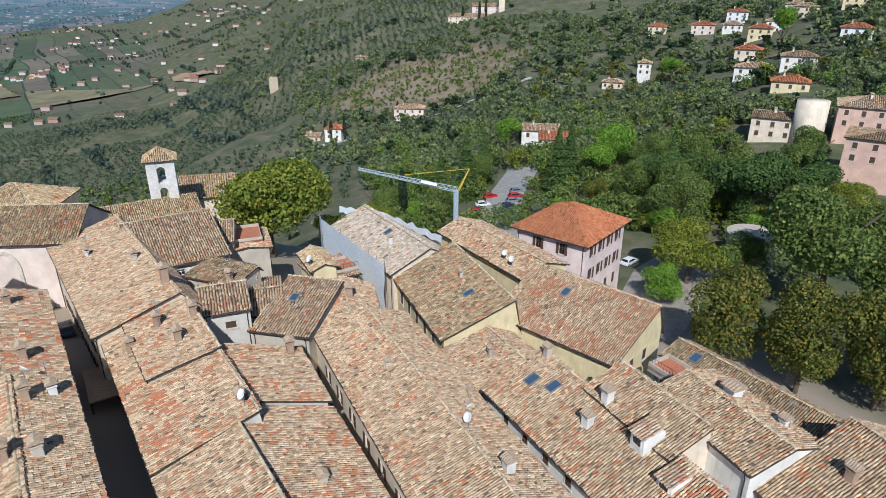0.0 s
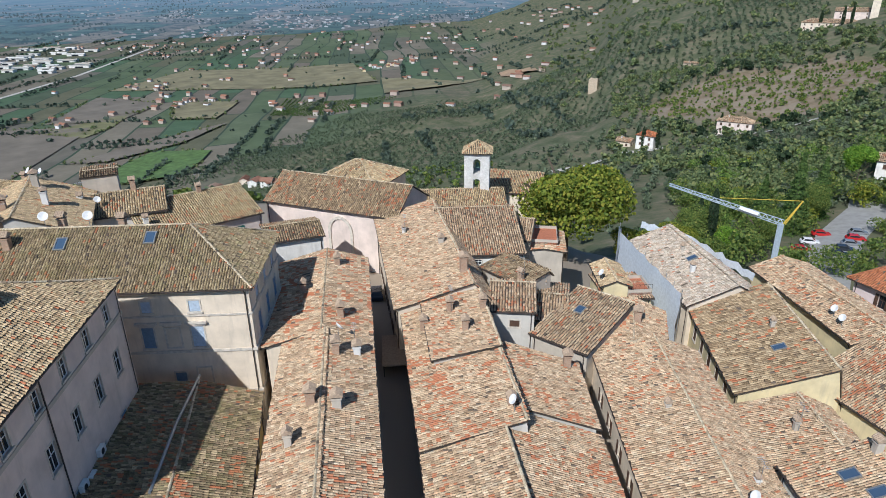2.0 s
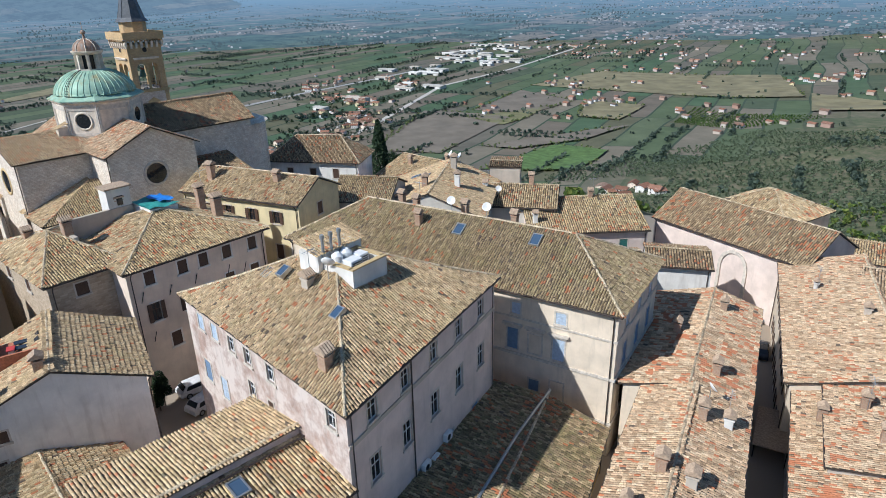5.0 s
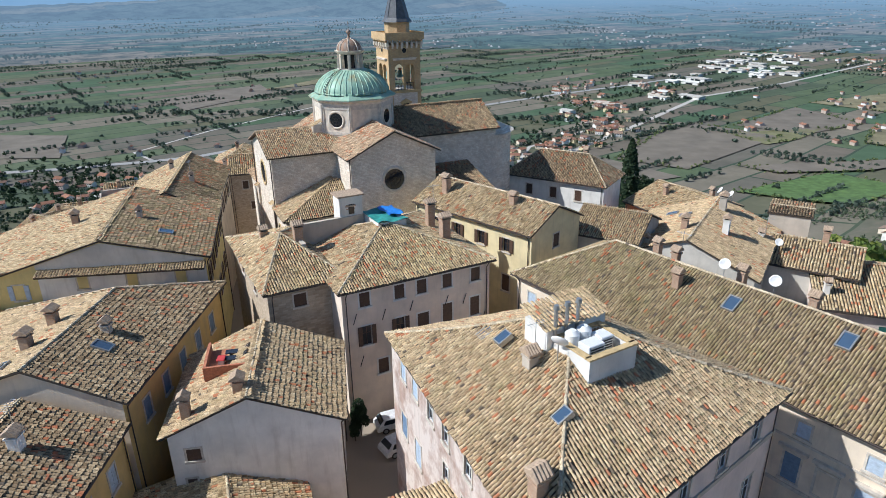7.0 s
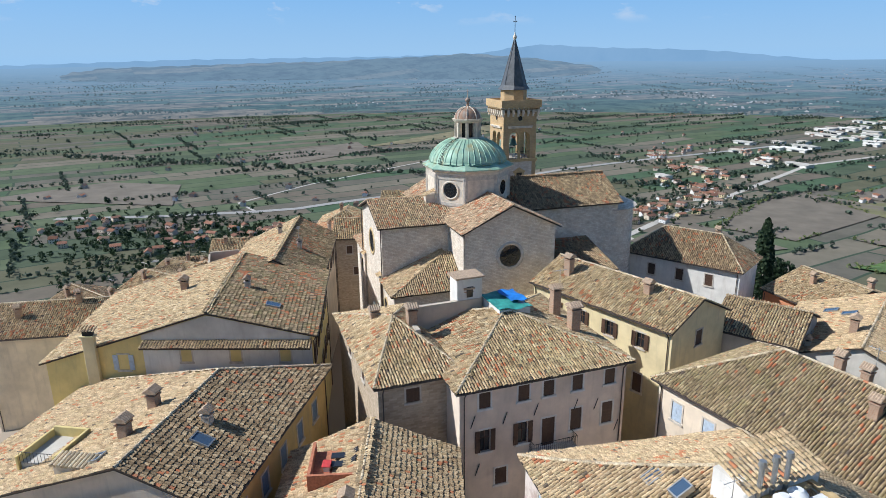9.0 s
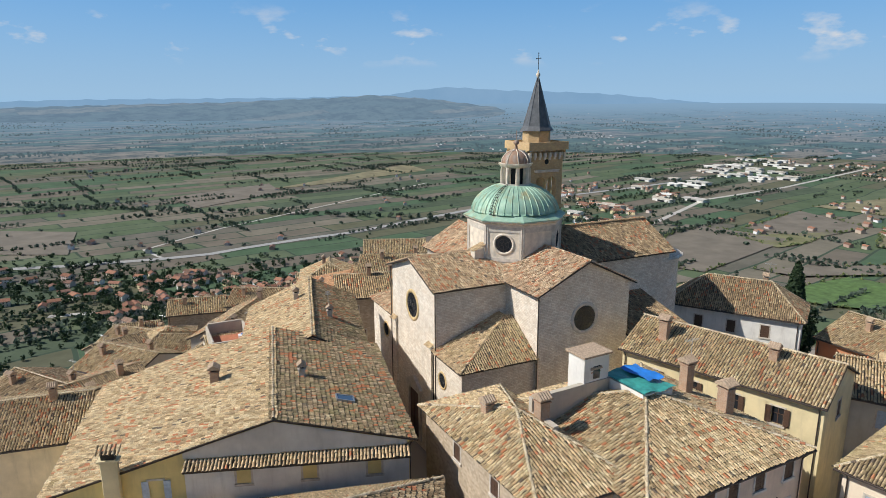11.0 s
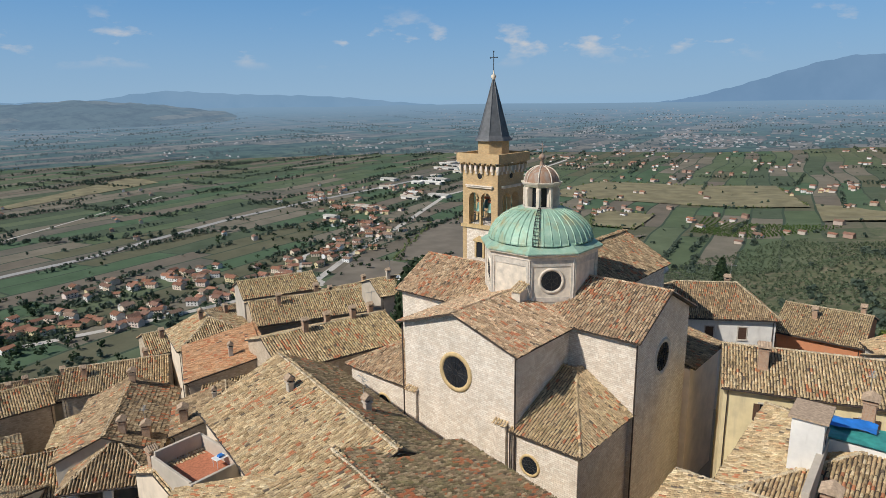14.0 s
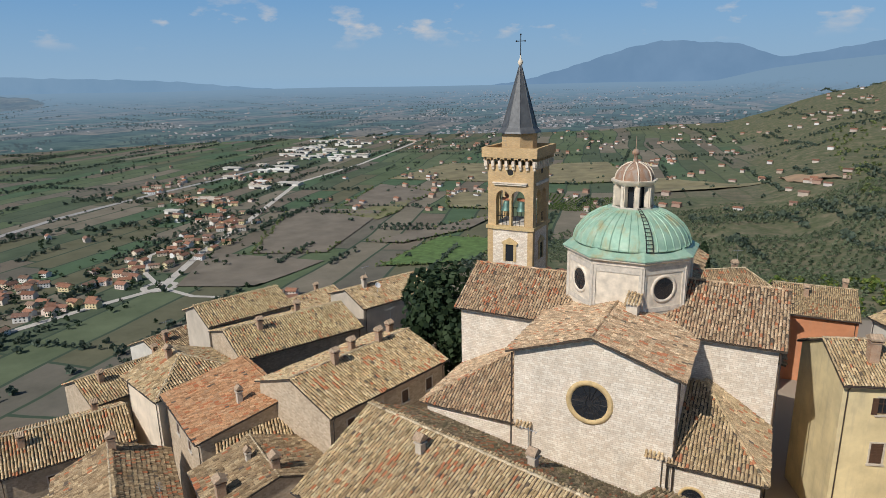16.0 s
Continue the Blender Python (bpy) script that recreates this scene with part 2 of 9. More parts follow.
def leaf_mat(name, dark, light, gold=None):
    m, n, l, b = shader(name)
    geo = n.new("ShaderNodeNewGeometry")
    stops = [(0.0, dark), (0.65, light)] + ([(0.95, gold)] if gold else [])
    r = ramp(n, stops)
    l.new(geo.outputs["Random Per Island"], r.inputs["Fac"])
    big = ramp(n, [(0.35, (0.65, 0.7, 0.6)), (0.65, (1.15, 1.1, 1.05))])
    l.new(noise_tex(n, l, 0.5, 3), big.inputs["Fac"])
    l.new(mixed(n, l, 1.0, r.outputs["Color"], big.outputs["Color"], "MULTIPLY"), b.inputs["Base Color"])
    b.inputs["Roughness"].default_value = 0.7
    b.inputs["Specular IOR Level"].default_value = 0.25
    through_light = n.new("ShaderNodeBsdfTranslucent")
    l.new(b.inputs["Base Color"].links[0].from_socket, through_light.inputs["Color"])
    both = n.new("ShaderNodeMixShader")
    both.inputs["Fac"].default_value = 0.32
    l.new(b.outputs[0], both.inputs[1])
    l.new(through_light.outputs[0], both.inputs[2])
    l.new(both.outputs[0], n["Material Output"].inputs["Surface"])
    return m


TAN = [(0.36, 0.245, 0.15), (0.575, 0.415, 0.27), (0.675, 0.515, 0.345), (0.475, 0.315, 0.20), (0.75, 0.61, 0.43), (0.62, 0.41, 0.255), (0.645, 0.49, 0.32)]
tile_mat("tile_tan", TAN, 0.28, 0.45)
tile_mat("tile_honey", [(0.36, 0.26, 0.14), (0.585, 0.44, 0.26), (0.685, 0.54, 0.33), (0.48, 0.335, 0.19), (0.755, 0.63, 0.415), (0.625, 0.435, 0.245), (0.655, 0.515, 0.31)], 0.26, 0.45, moss=0.12)
tile_mat("tile_warm", TAN, 0.62, 0.35)
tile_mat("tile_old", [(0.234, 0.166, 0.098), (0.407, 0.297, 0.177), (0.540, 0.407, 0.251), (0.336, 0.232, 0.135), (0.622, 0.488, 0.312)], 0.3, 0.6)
tile_mat("tile_gold", [(0.525, 0.383, 0.228), (0.588, 0.439, 0.267), (0.672, 0.520, 0.325), (0.567, 0.403, 0.238), (0.704, 0.561, 0.364)], 0.16, 0.42, moss=0.24)
tile_mat("tile_lichen", [(0.30, 0.23, 0.13), (0.42, 0.325, 0.19), (0.50, 0.395, 0.24), (0.36, 0.265, 0.15), (0.57, 0.455, 0.285)], 0.12, 0.6, moss=0.4)
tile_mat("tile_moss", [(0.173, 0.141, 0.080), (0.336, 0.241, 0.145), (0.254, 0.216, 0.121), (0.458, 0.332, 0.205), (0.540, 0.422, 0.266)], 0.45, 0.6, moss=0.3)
tile_mat("ridge_clay", [(0.611, 0.512, 0.359), (0.713, 0.603, 0.429), (0.560, 0.442, 0.298), (0.672, 0.582, 0.429)], 0.05, 0.35)
tile_mat("tile_pale", [(0.533, 0.443, 0.346), (0.621, 0.542, 0.442), (0.582, 0.453, 0.346), (0.660, 0.591, 0.499)], 0.1, 0.15)
tile_mat("tile_orange", [(0.60, 0.34, 0.18), (0.66, 0.40, 0.23), (0.56, 0.29, 0.15), (0.68, 0.46, 0.29)], 0.2, 0.2)
tile_mat("far_roof", [(0.27, 0.14, 0.10), (0.34, 0.17, 0.11), (0.22, 0.13, 0.10), (0.31, 0.22, 0.165)], 0.0, 0.2)
tile_mat("tile_red", [(0.46, 0.15, 0.07), (0.56, 0.2, 0.09), (0.6, 0.25, 0.12), (0.5, 0.19, 0.1)], 0.0, 0.15)
plain("cap_clay", (0.42, 0.31, 0.215), 0.9, 0, 0.3, 6)
# pan under the tiles, near black: shade of the gaps put into its colour
plain("shaded_pan", (0.065, 0.049, 0.036), 0.95, 0, 0.35, 1.5)
plaster("cream", (0.78, 0.66, 0.51))
plaster("pinkish", (0.76, 0.635, 0.555), dirt=0.35)
plaster("ochre", (0.66, 0.47, 0.19))
plaster("yellow", (0.76, 0.64, 0.38))
plaster("salmon", (0.70, 0.46, 0.36), dirt=0.25)
plaster("rust_wall", (0.56, 0.24, 0.12))
plaster("pale_blue_wall", (0.66, 0.70, 0.74), dirt=0.2)
plaster("grey_plaster", (0.62, 0.58, 0.51))
plaster("white_plaster", (0.8, 0.77, 0.71))
plaster("villa_pink", (0.78, 0.64, 0.61), dirt=0.2)
peeling("peeling", (0.66, 0.57, 0.5), (0.43, 0.30, 0.24))
plaster("bright_yellow", (0.78, 0.63, 0.27), (0.40, 0.34, 0.20), 0.4)
plain("vineyard", (0.085, 0.145, 0.04), 0.95, 0, 0.35, 0.12)
plain("ploughed", (0.17, 0.145, 0.11), 0.95, 0, 0.22, 0.03)
plain("stubble", (0.205, 0.18, 0.098), 0.95, 0, 0.3, 0.03)
plain("pasture", (0.17, 0.165, 0.075), 0.95, 0, 0.3, 0.03)
plain("tan_soil", (0.34, 0.23, 0.14), 0.95, 0, 0.2, 0.04)
plaster("beige", (0.82, 0.69, 0.56), dirt=0.25)
plaster("mortar", (0.55, 0.48, 0.39))
masonry("church_stone", (0.87, 0.805, 0.705), (0.72, 0.615, 0.50), (0.514, 0.430, 0.341), 0.40, 0.17, 18.2, 0.14)
masonry("tower_limewash", (0.74, 0.73, 0.70), (0.64, 0.62, 0.59), (0.55, 0.53, 0.50), 0.40, 0.18, 20, 0.35)
masonry("rubble", (0.62, 0.51, 0.38), (0.45, 0.35, 0.25), (0.50, 0.42, 0.32), 0.38, 0.17)
masonry("tower_brick", (0.67, 0.47, 0.235), (0.52, 0.345, 0.165), (0.50, 0.385, 0.25), 0.30, 0.075, 18.2, 0.15)
masonry("chimney_brick", (0.48, 0.30, 0.19), (0.38, 0.22, 0.14), (0.45, 0.38, 0.3), 0.25, 0.08)
plain("white_stone", (0.70, 0.61, 0.49), 0.85, 0, 0.2, 1.5)
plain("stone_trim", (0.58, 0.52, 0.44), 0.85, 0, 0.2, 2.5)
plain("ochre_trim", (0.55, 0.40, 0.2), 0.85, 0, 0.2, 3)
plain("lead", (0.11, 0.115, 0.12), 0.55, 0.3, 0.25, 2)
plain("gutter", (0.09, 0.07, 0.06), 0.5, 0.5)
plain("iron", (0.03, 0.03, 0.03), 0.6, 0.5)
plain("blue_shutter", (0.17, 0.25, 0.36), 0.6)
plain("pale_shutter", (0.45, 0.53, 0.62), 0.6)
plain("brown_shutter", (0.09, 0.05, 0.032), 0.6)
plain("green_shutter", (0.03, 0.14, 0.12), 0.6)
plain("white_paint", (0.76, 0.76, 0.74), 0.5, 0, 0.06)
plain("dish_white", (0.78, 0.77, 0.74), 0.4, 0, 0.08)
plain("grey_metal", (0.42, 0.43, 0.43), 0.4, 0.7)
plain("green_tarp", (0.05, 0.30, 0.26), 0.5, 0, 0.3, 2)
plain("blue_tarp", (0.03, 0.20, 0.62), 0.4, 0, 0.2, 2)
plain("red_cloth", (0.55, 0.05, 0.05), 0.8)
plain("terracotta", (0.46, 0.17, 0.09), 0.85, 0, 0.25, 6)
plain("bronze", (0.12, 0.22, 0.19), 0.5, 0.5)
plain("net", (0.62, 0.66, 0.70), 0.8, 0, 0.12, 3)
plain("crane_grey", (0.45, 0.52, 0.58), 0.45, 0.3)
plain("crane_yellow", (0.65, 0.45, 0.06), 0.5)
plain("lane", (0.34, 0.33, 0.31), 0.9, 0, 0.15, 0.6)
plain("paving", (0.33, 0.29, 0.25), 0.9, 0, 0.25, 1.5)
plain("road_pale", (0.48, 0.45, 0.40), 0.9, 0, 0.15, 0.3)
plain("bark", (0.10, 0.075, 0.05), 0.9, 0, 0.3, 8)
plain("car_white", (0.72, 0.72, 0.72), 0.25)
plain("car_red", (0.45, 0.02, 0.02), 0.25)
plain("car_dark", (0.03, 0.035, 0.045), 0.2)
plain("car_grey", (0.3, 0.31, 0.33), 0.25, 0.4)
plain("tyre", (0.02, 0.02, 0.02), 0.8)
plain("turf", (0.10, 0.24, 0.06), 0.95, 0, 0.2, 0.5)
plain("court", (0.16, 0.34, 0.20), 0.9, 0, 0.1, 0.5)
leaf_mat("leaf_plane", (0.075, 0.125, 0.020), (0.275, 0.325, 0.045), (0.41, 0.375, 0.065))
leaf_mat("leaf_lime", (0.083, 0.206, 0.025), (0.261, 0.426, 0.055))
leaf_mat("leaf_rust", (0.062, 0.098, 0.022), (0.200, 0.222, 0.046), (0.340, 0.255, 0.052))
leaf_mat("leaf_dark", (0.016, 0.036, 0.02), (0.052, 0.085, 0.042))
leaf_mat("leaf_olive", (0.072, 0.100, 0.064), (0.180, 0.224, 0.142))
leaf_mat("leaf_fresh", (0.070, 0.145, 0.030), (0.215, 0.330, 0.075), (0.300, 0.370, 0.090))
leaf_mat("leaf_wood", (0.058, 0.112, 0.030), (0.205, 0.280, 0.070), (0.290, 0.315, 0.082))
# paler and bluer than near leaves: haze of the plain put into the colour
leaf_mat("leaf_far", (0.058, 0.088, 0.072), (0.115, 0.152, 0.118))
leaf_mat("leaf_mid", (0.080, 0.122, 0.054), (0.232, 0.292, 0.132), (0.310, 0.320, 0.135))
leaf_mat("leaf_pine", (0.036, 0.085, 0.026), (0.130, 0.202, 0.055))

m, n, l, b = shader("glass")
b.inputs["Base Color"].default_value, b.inputs["Roughness"].default_value = (0.02, 0.024, 0.03, 1), 0.08
b.inputs["Metallic"].default_value = 0.0

m, n, l, b = shader("skylight")
b.inputs["Base Color"].default_value, b.inputs["Roughness"].default_value = (0.06, 0.10, 0.16, 1), 0.06

# weathered copper with rust runs
m, n, l, b = shader("copper")
r = ramp(n, [(0.25, (0.20, 0.36, 0.27)), (0.5, (0.31, 0.48, 0.36)), (0.75, (0.46, 0.59, 0.46))])
l.new(noise_tex(n, l, 0.9, 7, 0.65), r.inputs["Fac"])
run = ramp(n, [(0.50, (0, 0, 0)), (0.70, (0.85, 0.85, 0.85))])
l.new(noise_tex(n, l, 1.0, 4, 0.6, (0.9, 0.9, 0.1)), run.inputs["Fac"])
l.new(mixed(n, l, run.outputs["Color"], r.outputs["Color"], (0.38, 0.33, 0.17)), b.inputs["Base Color"])
b.inputs["Roughness"].default_value, b.inputs["Metallic"].default_value = 0.6, 0.15
m, n, l, b = shader("rust_lead")
r = ramp(n, [(0.3, (0.34, 0.30, 0.26)), (0.55, (0.30, 0.17, 0.10)), (0.75, (0.5, 0.46, 0.4))])
l.new(noise_tex(n, l, 1.0, 6, 0.6, (2.2, 2.2, 0.5)), r.inputs["Fac"])
l.new(r.outputs["Color"], b.inputs["Base Color"])
b.inputs["Roughness"].default_value = 0.7

def strips(n, l, where, long, wide, tones, verge):
    """Long ploughed and sown fields side by side, turned along the valley, each in its own tone, with dark verges between."""
    turned = n.new("ShaderNodeMapping")
    turned.inputs["Rotation"].default_value = (0, 0, radians(-121.5))
    l.new(where, turned.inputs["Vector"])
    wander = n.new("ShaderNodeTexNoise")
    wander.inputs["Scale"].default_value = 0.0022
    l.new(where, wander.inputs["Vector"])
    bent = n.new("ShaderNodeVectorMath")
    bent.operation = "MULTIPLY_ADD"
    l.new(wander.outputs["Color"], bent.inputs[0])
    bent.inputs[1].default_value = (130, 75, 0)
    l.new(turned.outputs["Vector"], bent.inputs[2])
    k = n.new("ShaderNodeTexBrick")
    k.inputs["Scale"].default_value = 1.0
    k.inputs["Brick Width"].default_value, k.inputs["Row Height"].default_value = long, wide
    k.inputs["Mortar Size"].default_value, k.inputs["Mortar Smooth"].default_value = 2.2, 0.3
    k.inputs["Color1"].default_value, k.inputs["Color2"].default_value, k.inputs["Mortar"].default_value = (0, 0, 0, 1), (1, 1, 1, 1), (0.5, 0.5, 0.5, 1)
    k.offset, k.offset_frequency, k.squash, k.squash_frequency = 0.37, 2, 1.9, 3
    l.new(bent.outputs[0], k.inputs["Vector"])
    crop = ramp(n, tones)
    crop.color_ramp.interpolation = "CONSTANT"
    l.new(k.outputs["Color"], crop.inputs["Fac"])
    fine = ramp(n, [(0.3, (0.72, 0.74, 0.72)), (0.7, (1.15, 1.12, 1.1))])
    l.new(noise_tex(n, l, 0.02, 9, 0.7, (1, 1, 0)), fine.inputs["Fac"])
    field = mixed(n, l, 1.0, crop.outputs["Color"], fine.outputs["Color"], "MULTIPLY")
    return mixed(n, l, k.outputs["Fac"], field, verge)


# open country: paved town, scrub slopes, a patchwork of fields on the plain
m, n, l, b = shader("country")
geo = n.new("ShaderNodeNewGeometry")
where = geo.outputs["Position"]
sp = n.new("ShaderNodeSeparateXYZ")
l.new(where, sp.inputs[0])
# crop tones cooled a little, a part of the air's haze painted in
field = strips(n, l, where, 230.0, 46.0, [(0.0, (0.088, 0.115, 0.075)), (0.13, (0.17, 0.148, 0.118)), (0.25, (0.105, 0.140, 0.080)), (0.37, (0.13, 0.13, 0.085)),
                                          (0.50, (0.20, 0.18, 0.14)), (0.60, (0.12, 0.15, 0.09)), (0.74, (0.15, 0.14, 0.115)), (0.86, (0.085, 0.135, 0.08))], (0.055, 0.08, 0.055))
scrub = ramp(n, [(0.30, (0.06, 0.080, 0.042)), (0.46, (0.105, 0.118, 0.065)), (0.58, (0.17, 0.155, 0.10)), (0.72, (0.27, 0.22, 0.15))])
l.new(noise_tex(n, l, 0.06, 9, 0.75, (1, 1, 0)), scrub.inputs["Fac"])
low = n.new("ShaderNodeMapRange")
low.inputs["From Min"].default_value, low.inputs["From Max"].default_value = -150.0, -128.0
l.new(sp.outputs["Z"], low.inputs["Value"])
land = mixed(n, l, low.outputs["Result"], field, scrub.outputs["Color"])
# a bare, burnt-brown clearing on the far slope
bare = n.new("ShaderNodeVectorMath")
bare.operation = "DISTANCE"
bare.inputs[1].default_value = (-5, 500, -30)
l.new(where, bare.inputs[0])
clear = ramp(n, [(0.0, (1, 1, 1)), (0.75, (1, 1, 1)), (1.0, (0, 0, 0))])
cm = n.new("ShaderNodeMath")
cm.operation = "MULTIPLY_ADD"
l.new(bare.outputs["Value"], cm.inputs[0])
cm.inputs[1].default_value = 1 / 95
sc = n.new("ShaderNodeMath")
sc.operation = "MULTIPLY_ADD"
l.new(noise_tex(n, l, 0.03, 5), sc.inputs[0])
sc.inputs[1].default_value, sc.inputs[2].default_value = 0.6, -0.3
l.new(sc.outputs[0], cm.inputs[2])
l.new(cm.outputs[0], clear.inputs["Fac"])
earth = ramp(n, [(0.36, (0.12, 0.11, 0.065)), (0.46, (0.23, 0.175, 0.115)), (0.58, (0.28, 0.235, 0.175)), (0.70, (0.24, 0.145, 0.085))])
l.new(noise_tex(n, l, 0.045, 8, 0.7, (1, 1, 0)), earth.inputs["Fac"])
land = mixed(n, l, clear.outputs["Color"], land, earth.outputs["Color"])
town = n.new("ShaderNodeVectorMath")
town.operation = "DISTANCE"
town.inputs[1].default_value = (-50, 20, 5)
l.new(where, town.inputs[0])
paved = ramp(n, [(0.0, (1, 1, 1)), (0.95, (1, 1, 1)), (1.0, (0, 0, 0))])
tm = n.new("ShaderNodeMath")
tm.operation = "MULTIPLY"
tm.inputs[1].default_value = 1 / 115
l.new(town.outputs["Value"], tm.inputs[0])
l.new(tm.outputs[0], paved.inputs["Fac"])
land = mixed(n, l, paved.outputs["Color"], land, (0.36, 0.30, 0.235))
l.new(land, b.inputs["Base Color"])
b.inputs["Roughness"].default_value = 0.95
b.inputs["Specular IOR Level"].default_value = 0.1


EYE_LEVEL, PLAIN_LEVEL = 50.0, -165.0


def far_mat(name, stops, haze, clear, fade, grain=True):
    """Far country as a faintly glowing backdrop. Its fields lie as on the level plain that goes on
    behind it, so that they grow narrower towards the skyline; the day's haze is painted into their emission, thicker
    with distance from the town."""
    m, n, l, b = shader(name)
    geo = n.new("ShaderNodeNewGeometry")
    sp = n.new("ShaderNodeSeparateXYZ")
    l.new(geo.outputs["Position"], sp.inputs[0])

    def calc(op, a, c):
        k = n.new("ShaderNodeMath")
        k.operation = op
        for socket, v in ((k.inputs[0], a), (k.inputs[1], c)):
            if isinstance(v, (int, float)):
                socket.default_value = v
            else:
                l.new(v, socket)
        return k.outputs[0]

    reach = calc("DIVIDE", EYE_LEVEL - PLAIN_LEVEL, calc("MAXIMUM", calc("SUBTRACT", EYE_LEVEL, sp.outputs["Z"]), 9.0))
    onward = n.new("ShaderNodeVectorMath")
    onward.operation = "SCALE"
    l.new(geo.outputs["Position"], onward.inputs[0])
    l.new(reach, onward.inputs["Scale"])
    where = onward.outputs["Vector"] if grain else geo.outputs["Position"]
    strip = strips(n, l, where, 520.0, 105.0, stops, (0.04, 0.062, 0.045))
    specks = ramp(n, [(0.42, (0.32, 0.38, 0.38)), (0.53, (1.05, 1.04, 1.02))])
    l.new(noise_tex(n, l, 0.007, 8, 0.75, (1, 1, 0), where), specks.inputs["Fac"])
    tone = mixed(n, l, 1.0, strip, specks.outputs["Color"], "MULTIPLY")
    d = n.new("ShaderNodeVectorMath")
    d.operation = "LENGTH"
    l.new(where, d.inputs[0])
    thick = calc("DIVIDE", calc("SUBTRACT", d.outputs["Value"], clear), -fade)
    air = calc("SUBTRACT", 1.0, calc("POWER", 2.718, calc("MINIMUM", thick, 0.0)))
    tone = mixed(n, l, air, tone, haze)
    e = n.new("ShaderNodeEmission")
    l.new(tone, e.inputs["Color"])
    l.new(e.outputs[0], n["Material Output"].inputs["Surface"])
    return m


# air colour that the far materials are painted towards
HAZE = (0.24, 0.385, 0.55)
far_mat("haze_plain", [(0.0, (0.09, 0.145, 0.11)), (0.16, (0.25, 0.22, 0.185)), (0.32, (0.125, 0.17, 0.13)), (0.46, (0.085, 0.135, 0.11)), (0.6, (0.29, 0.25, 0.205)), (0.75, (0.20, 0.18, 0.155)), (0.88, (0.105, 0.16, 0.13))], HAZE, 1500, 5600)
# mountain glows in one blue: the air's haze is painted into its emission
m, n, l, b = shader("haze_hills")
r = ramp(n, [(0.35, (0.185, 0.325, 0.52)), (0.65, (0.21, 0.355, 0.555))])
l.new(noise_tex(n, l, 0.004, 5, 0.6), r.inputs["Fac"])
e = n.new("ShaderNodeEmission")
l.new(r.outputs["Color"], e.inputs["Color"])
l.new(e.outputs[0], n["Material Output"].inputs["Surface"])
# lower hills likewise, their haze painted in as a paler glow
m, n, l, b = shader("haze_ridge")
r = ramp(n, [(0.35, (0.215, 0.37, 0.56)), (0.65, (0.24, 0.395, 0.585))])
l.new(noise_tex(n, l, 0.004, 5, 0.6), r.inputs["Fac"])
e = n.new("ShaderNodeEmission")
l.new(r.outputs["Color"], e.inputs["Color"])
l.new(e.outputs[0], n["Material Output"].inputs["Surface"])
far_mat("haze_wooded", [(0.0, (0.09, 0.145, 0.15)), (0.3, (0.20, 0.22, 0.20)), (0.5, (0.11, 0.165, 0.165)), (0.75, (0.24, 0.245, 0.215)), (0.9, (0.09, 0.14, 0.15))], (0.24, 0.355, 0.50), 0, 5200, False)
# far trees: leaf colour and haze painted together as one dim blue glow
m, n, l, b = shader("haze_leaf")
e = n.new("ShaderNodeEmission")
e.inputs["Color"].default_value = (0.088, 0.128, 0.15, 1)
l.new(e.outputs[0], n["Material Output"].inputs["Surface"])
# far houses: wall and roof tones with haze painted in, glowing
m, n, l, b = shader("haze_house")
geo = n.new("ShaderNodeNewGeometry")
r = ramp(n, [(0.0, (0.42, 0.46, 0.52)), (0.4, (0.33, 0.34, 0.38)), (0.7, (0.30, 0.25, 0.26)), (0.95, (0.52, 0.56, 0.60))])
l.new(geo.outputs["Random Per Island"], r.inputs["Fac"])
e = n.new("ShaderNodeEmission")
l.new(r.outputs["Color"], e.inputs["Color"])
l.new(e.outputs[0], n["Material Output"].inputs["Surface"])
# specks of far houses: each its own wall or roof tone
m, n, l, b = shader("far_specks")
geo = n.new("ShaderNodeNewGeometry")
r = ramp(n, [(0.0, (0.62, 0.58, 0.53)), (0.3, (0.45, 0.36, 0.28)), (0.5, (0.55, 0.5, 0.44)), (0.7, (0.36, 0.22, 0.16)), (0.95, (0.7, 0.69, 0.67))])
l.new(geo.outputs["Random Per Island"], r.inputs["Fac"])
l.new(r.outputs["Color"], b.inputs["Base Color"])
b.inputs["Roughness"].default_value = 0.9

# ---------------------------------------------------------------- building helpers
def put(name, verts, faces, material, parent=None, label="", kind="", smooth=False):
    me = bpy.data.meshes.new(name)
    me.from_pydata(verts, [], faces)
    me.materials.append(MATS[material])
    if smooth:
        me.polygons.foreach_set("use_smooth", [True] * len(me.polygons))
    me.update()
    ob = new(name, me)
    if parent:
        ob.parent = parent
    return tagged(ob, label, "", "", kind)


def part(name, bm, material, parent, label="", smooth=False):
    bmesh.ops.recalc_face_normals(bm, faces=bm.faces)
    me = bpy.data.meshes.new(name)
    bm.to_mesh(me)
    bm.free()
    me.materials.append(MATS[material])
    if smooth:
        me.polygons.foreach_set("use_smooth", [True] * len(me.polygons))
    ob = new(name, me)
    if parent:
        ob.parent = parent
    return tagged(ob, label)


def thing(name, label, category, m=None, group="", kind=""):
    ob = new(name)
    ob.empty_display_size = 0.5
    ob.matrix_world = m or Matrix()
    return tagged(ob, label, category, group, kind)


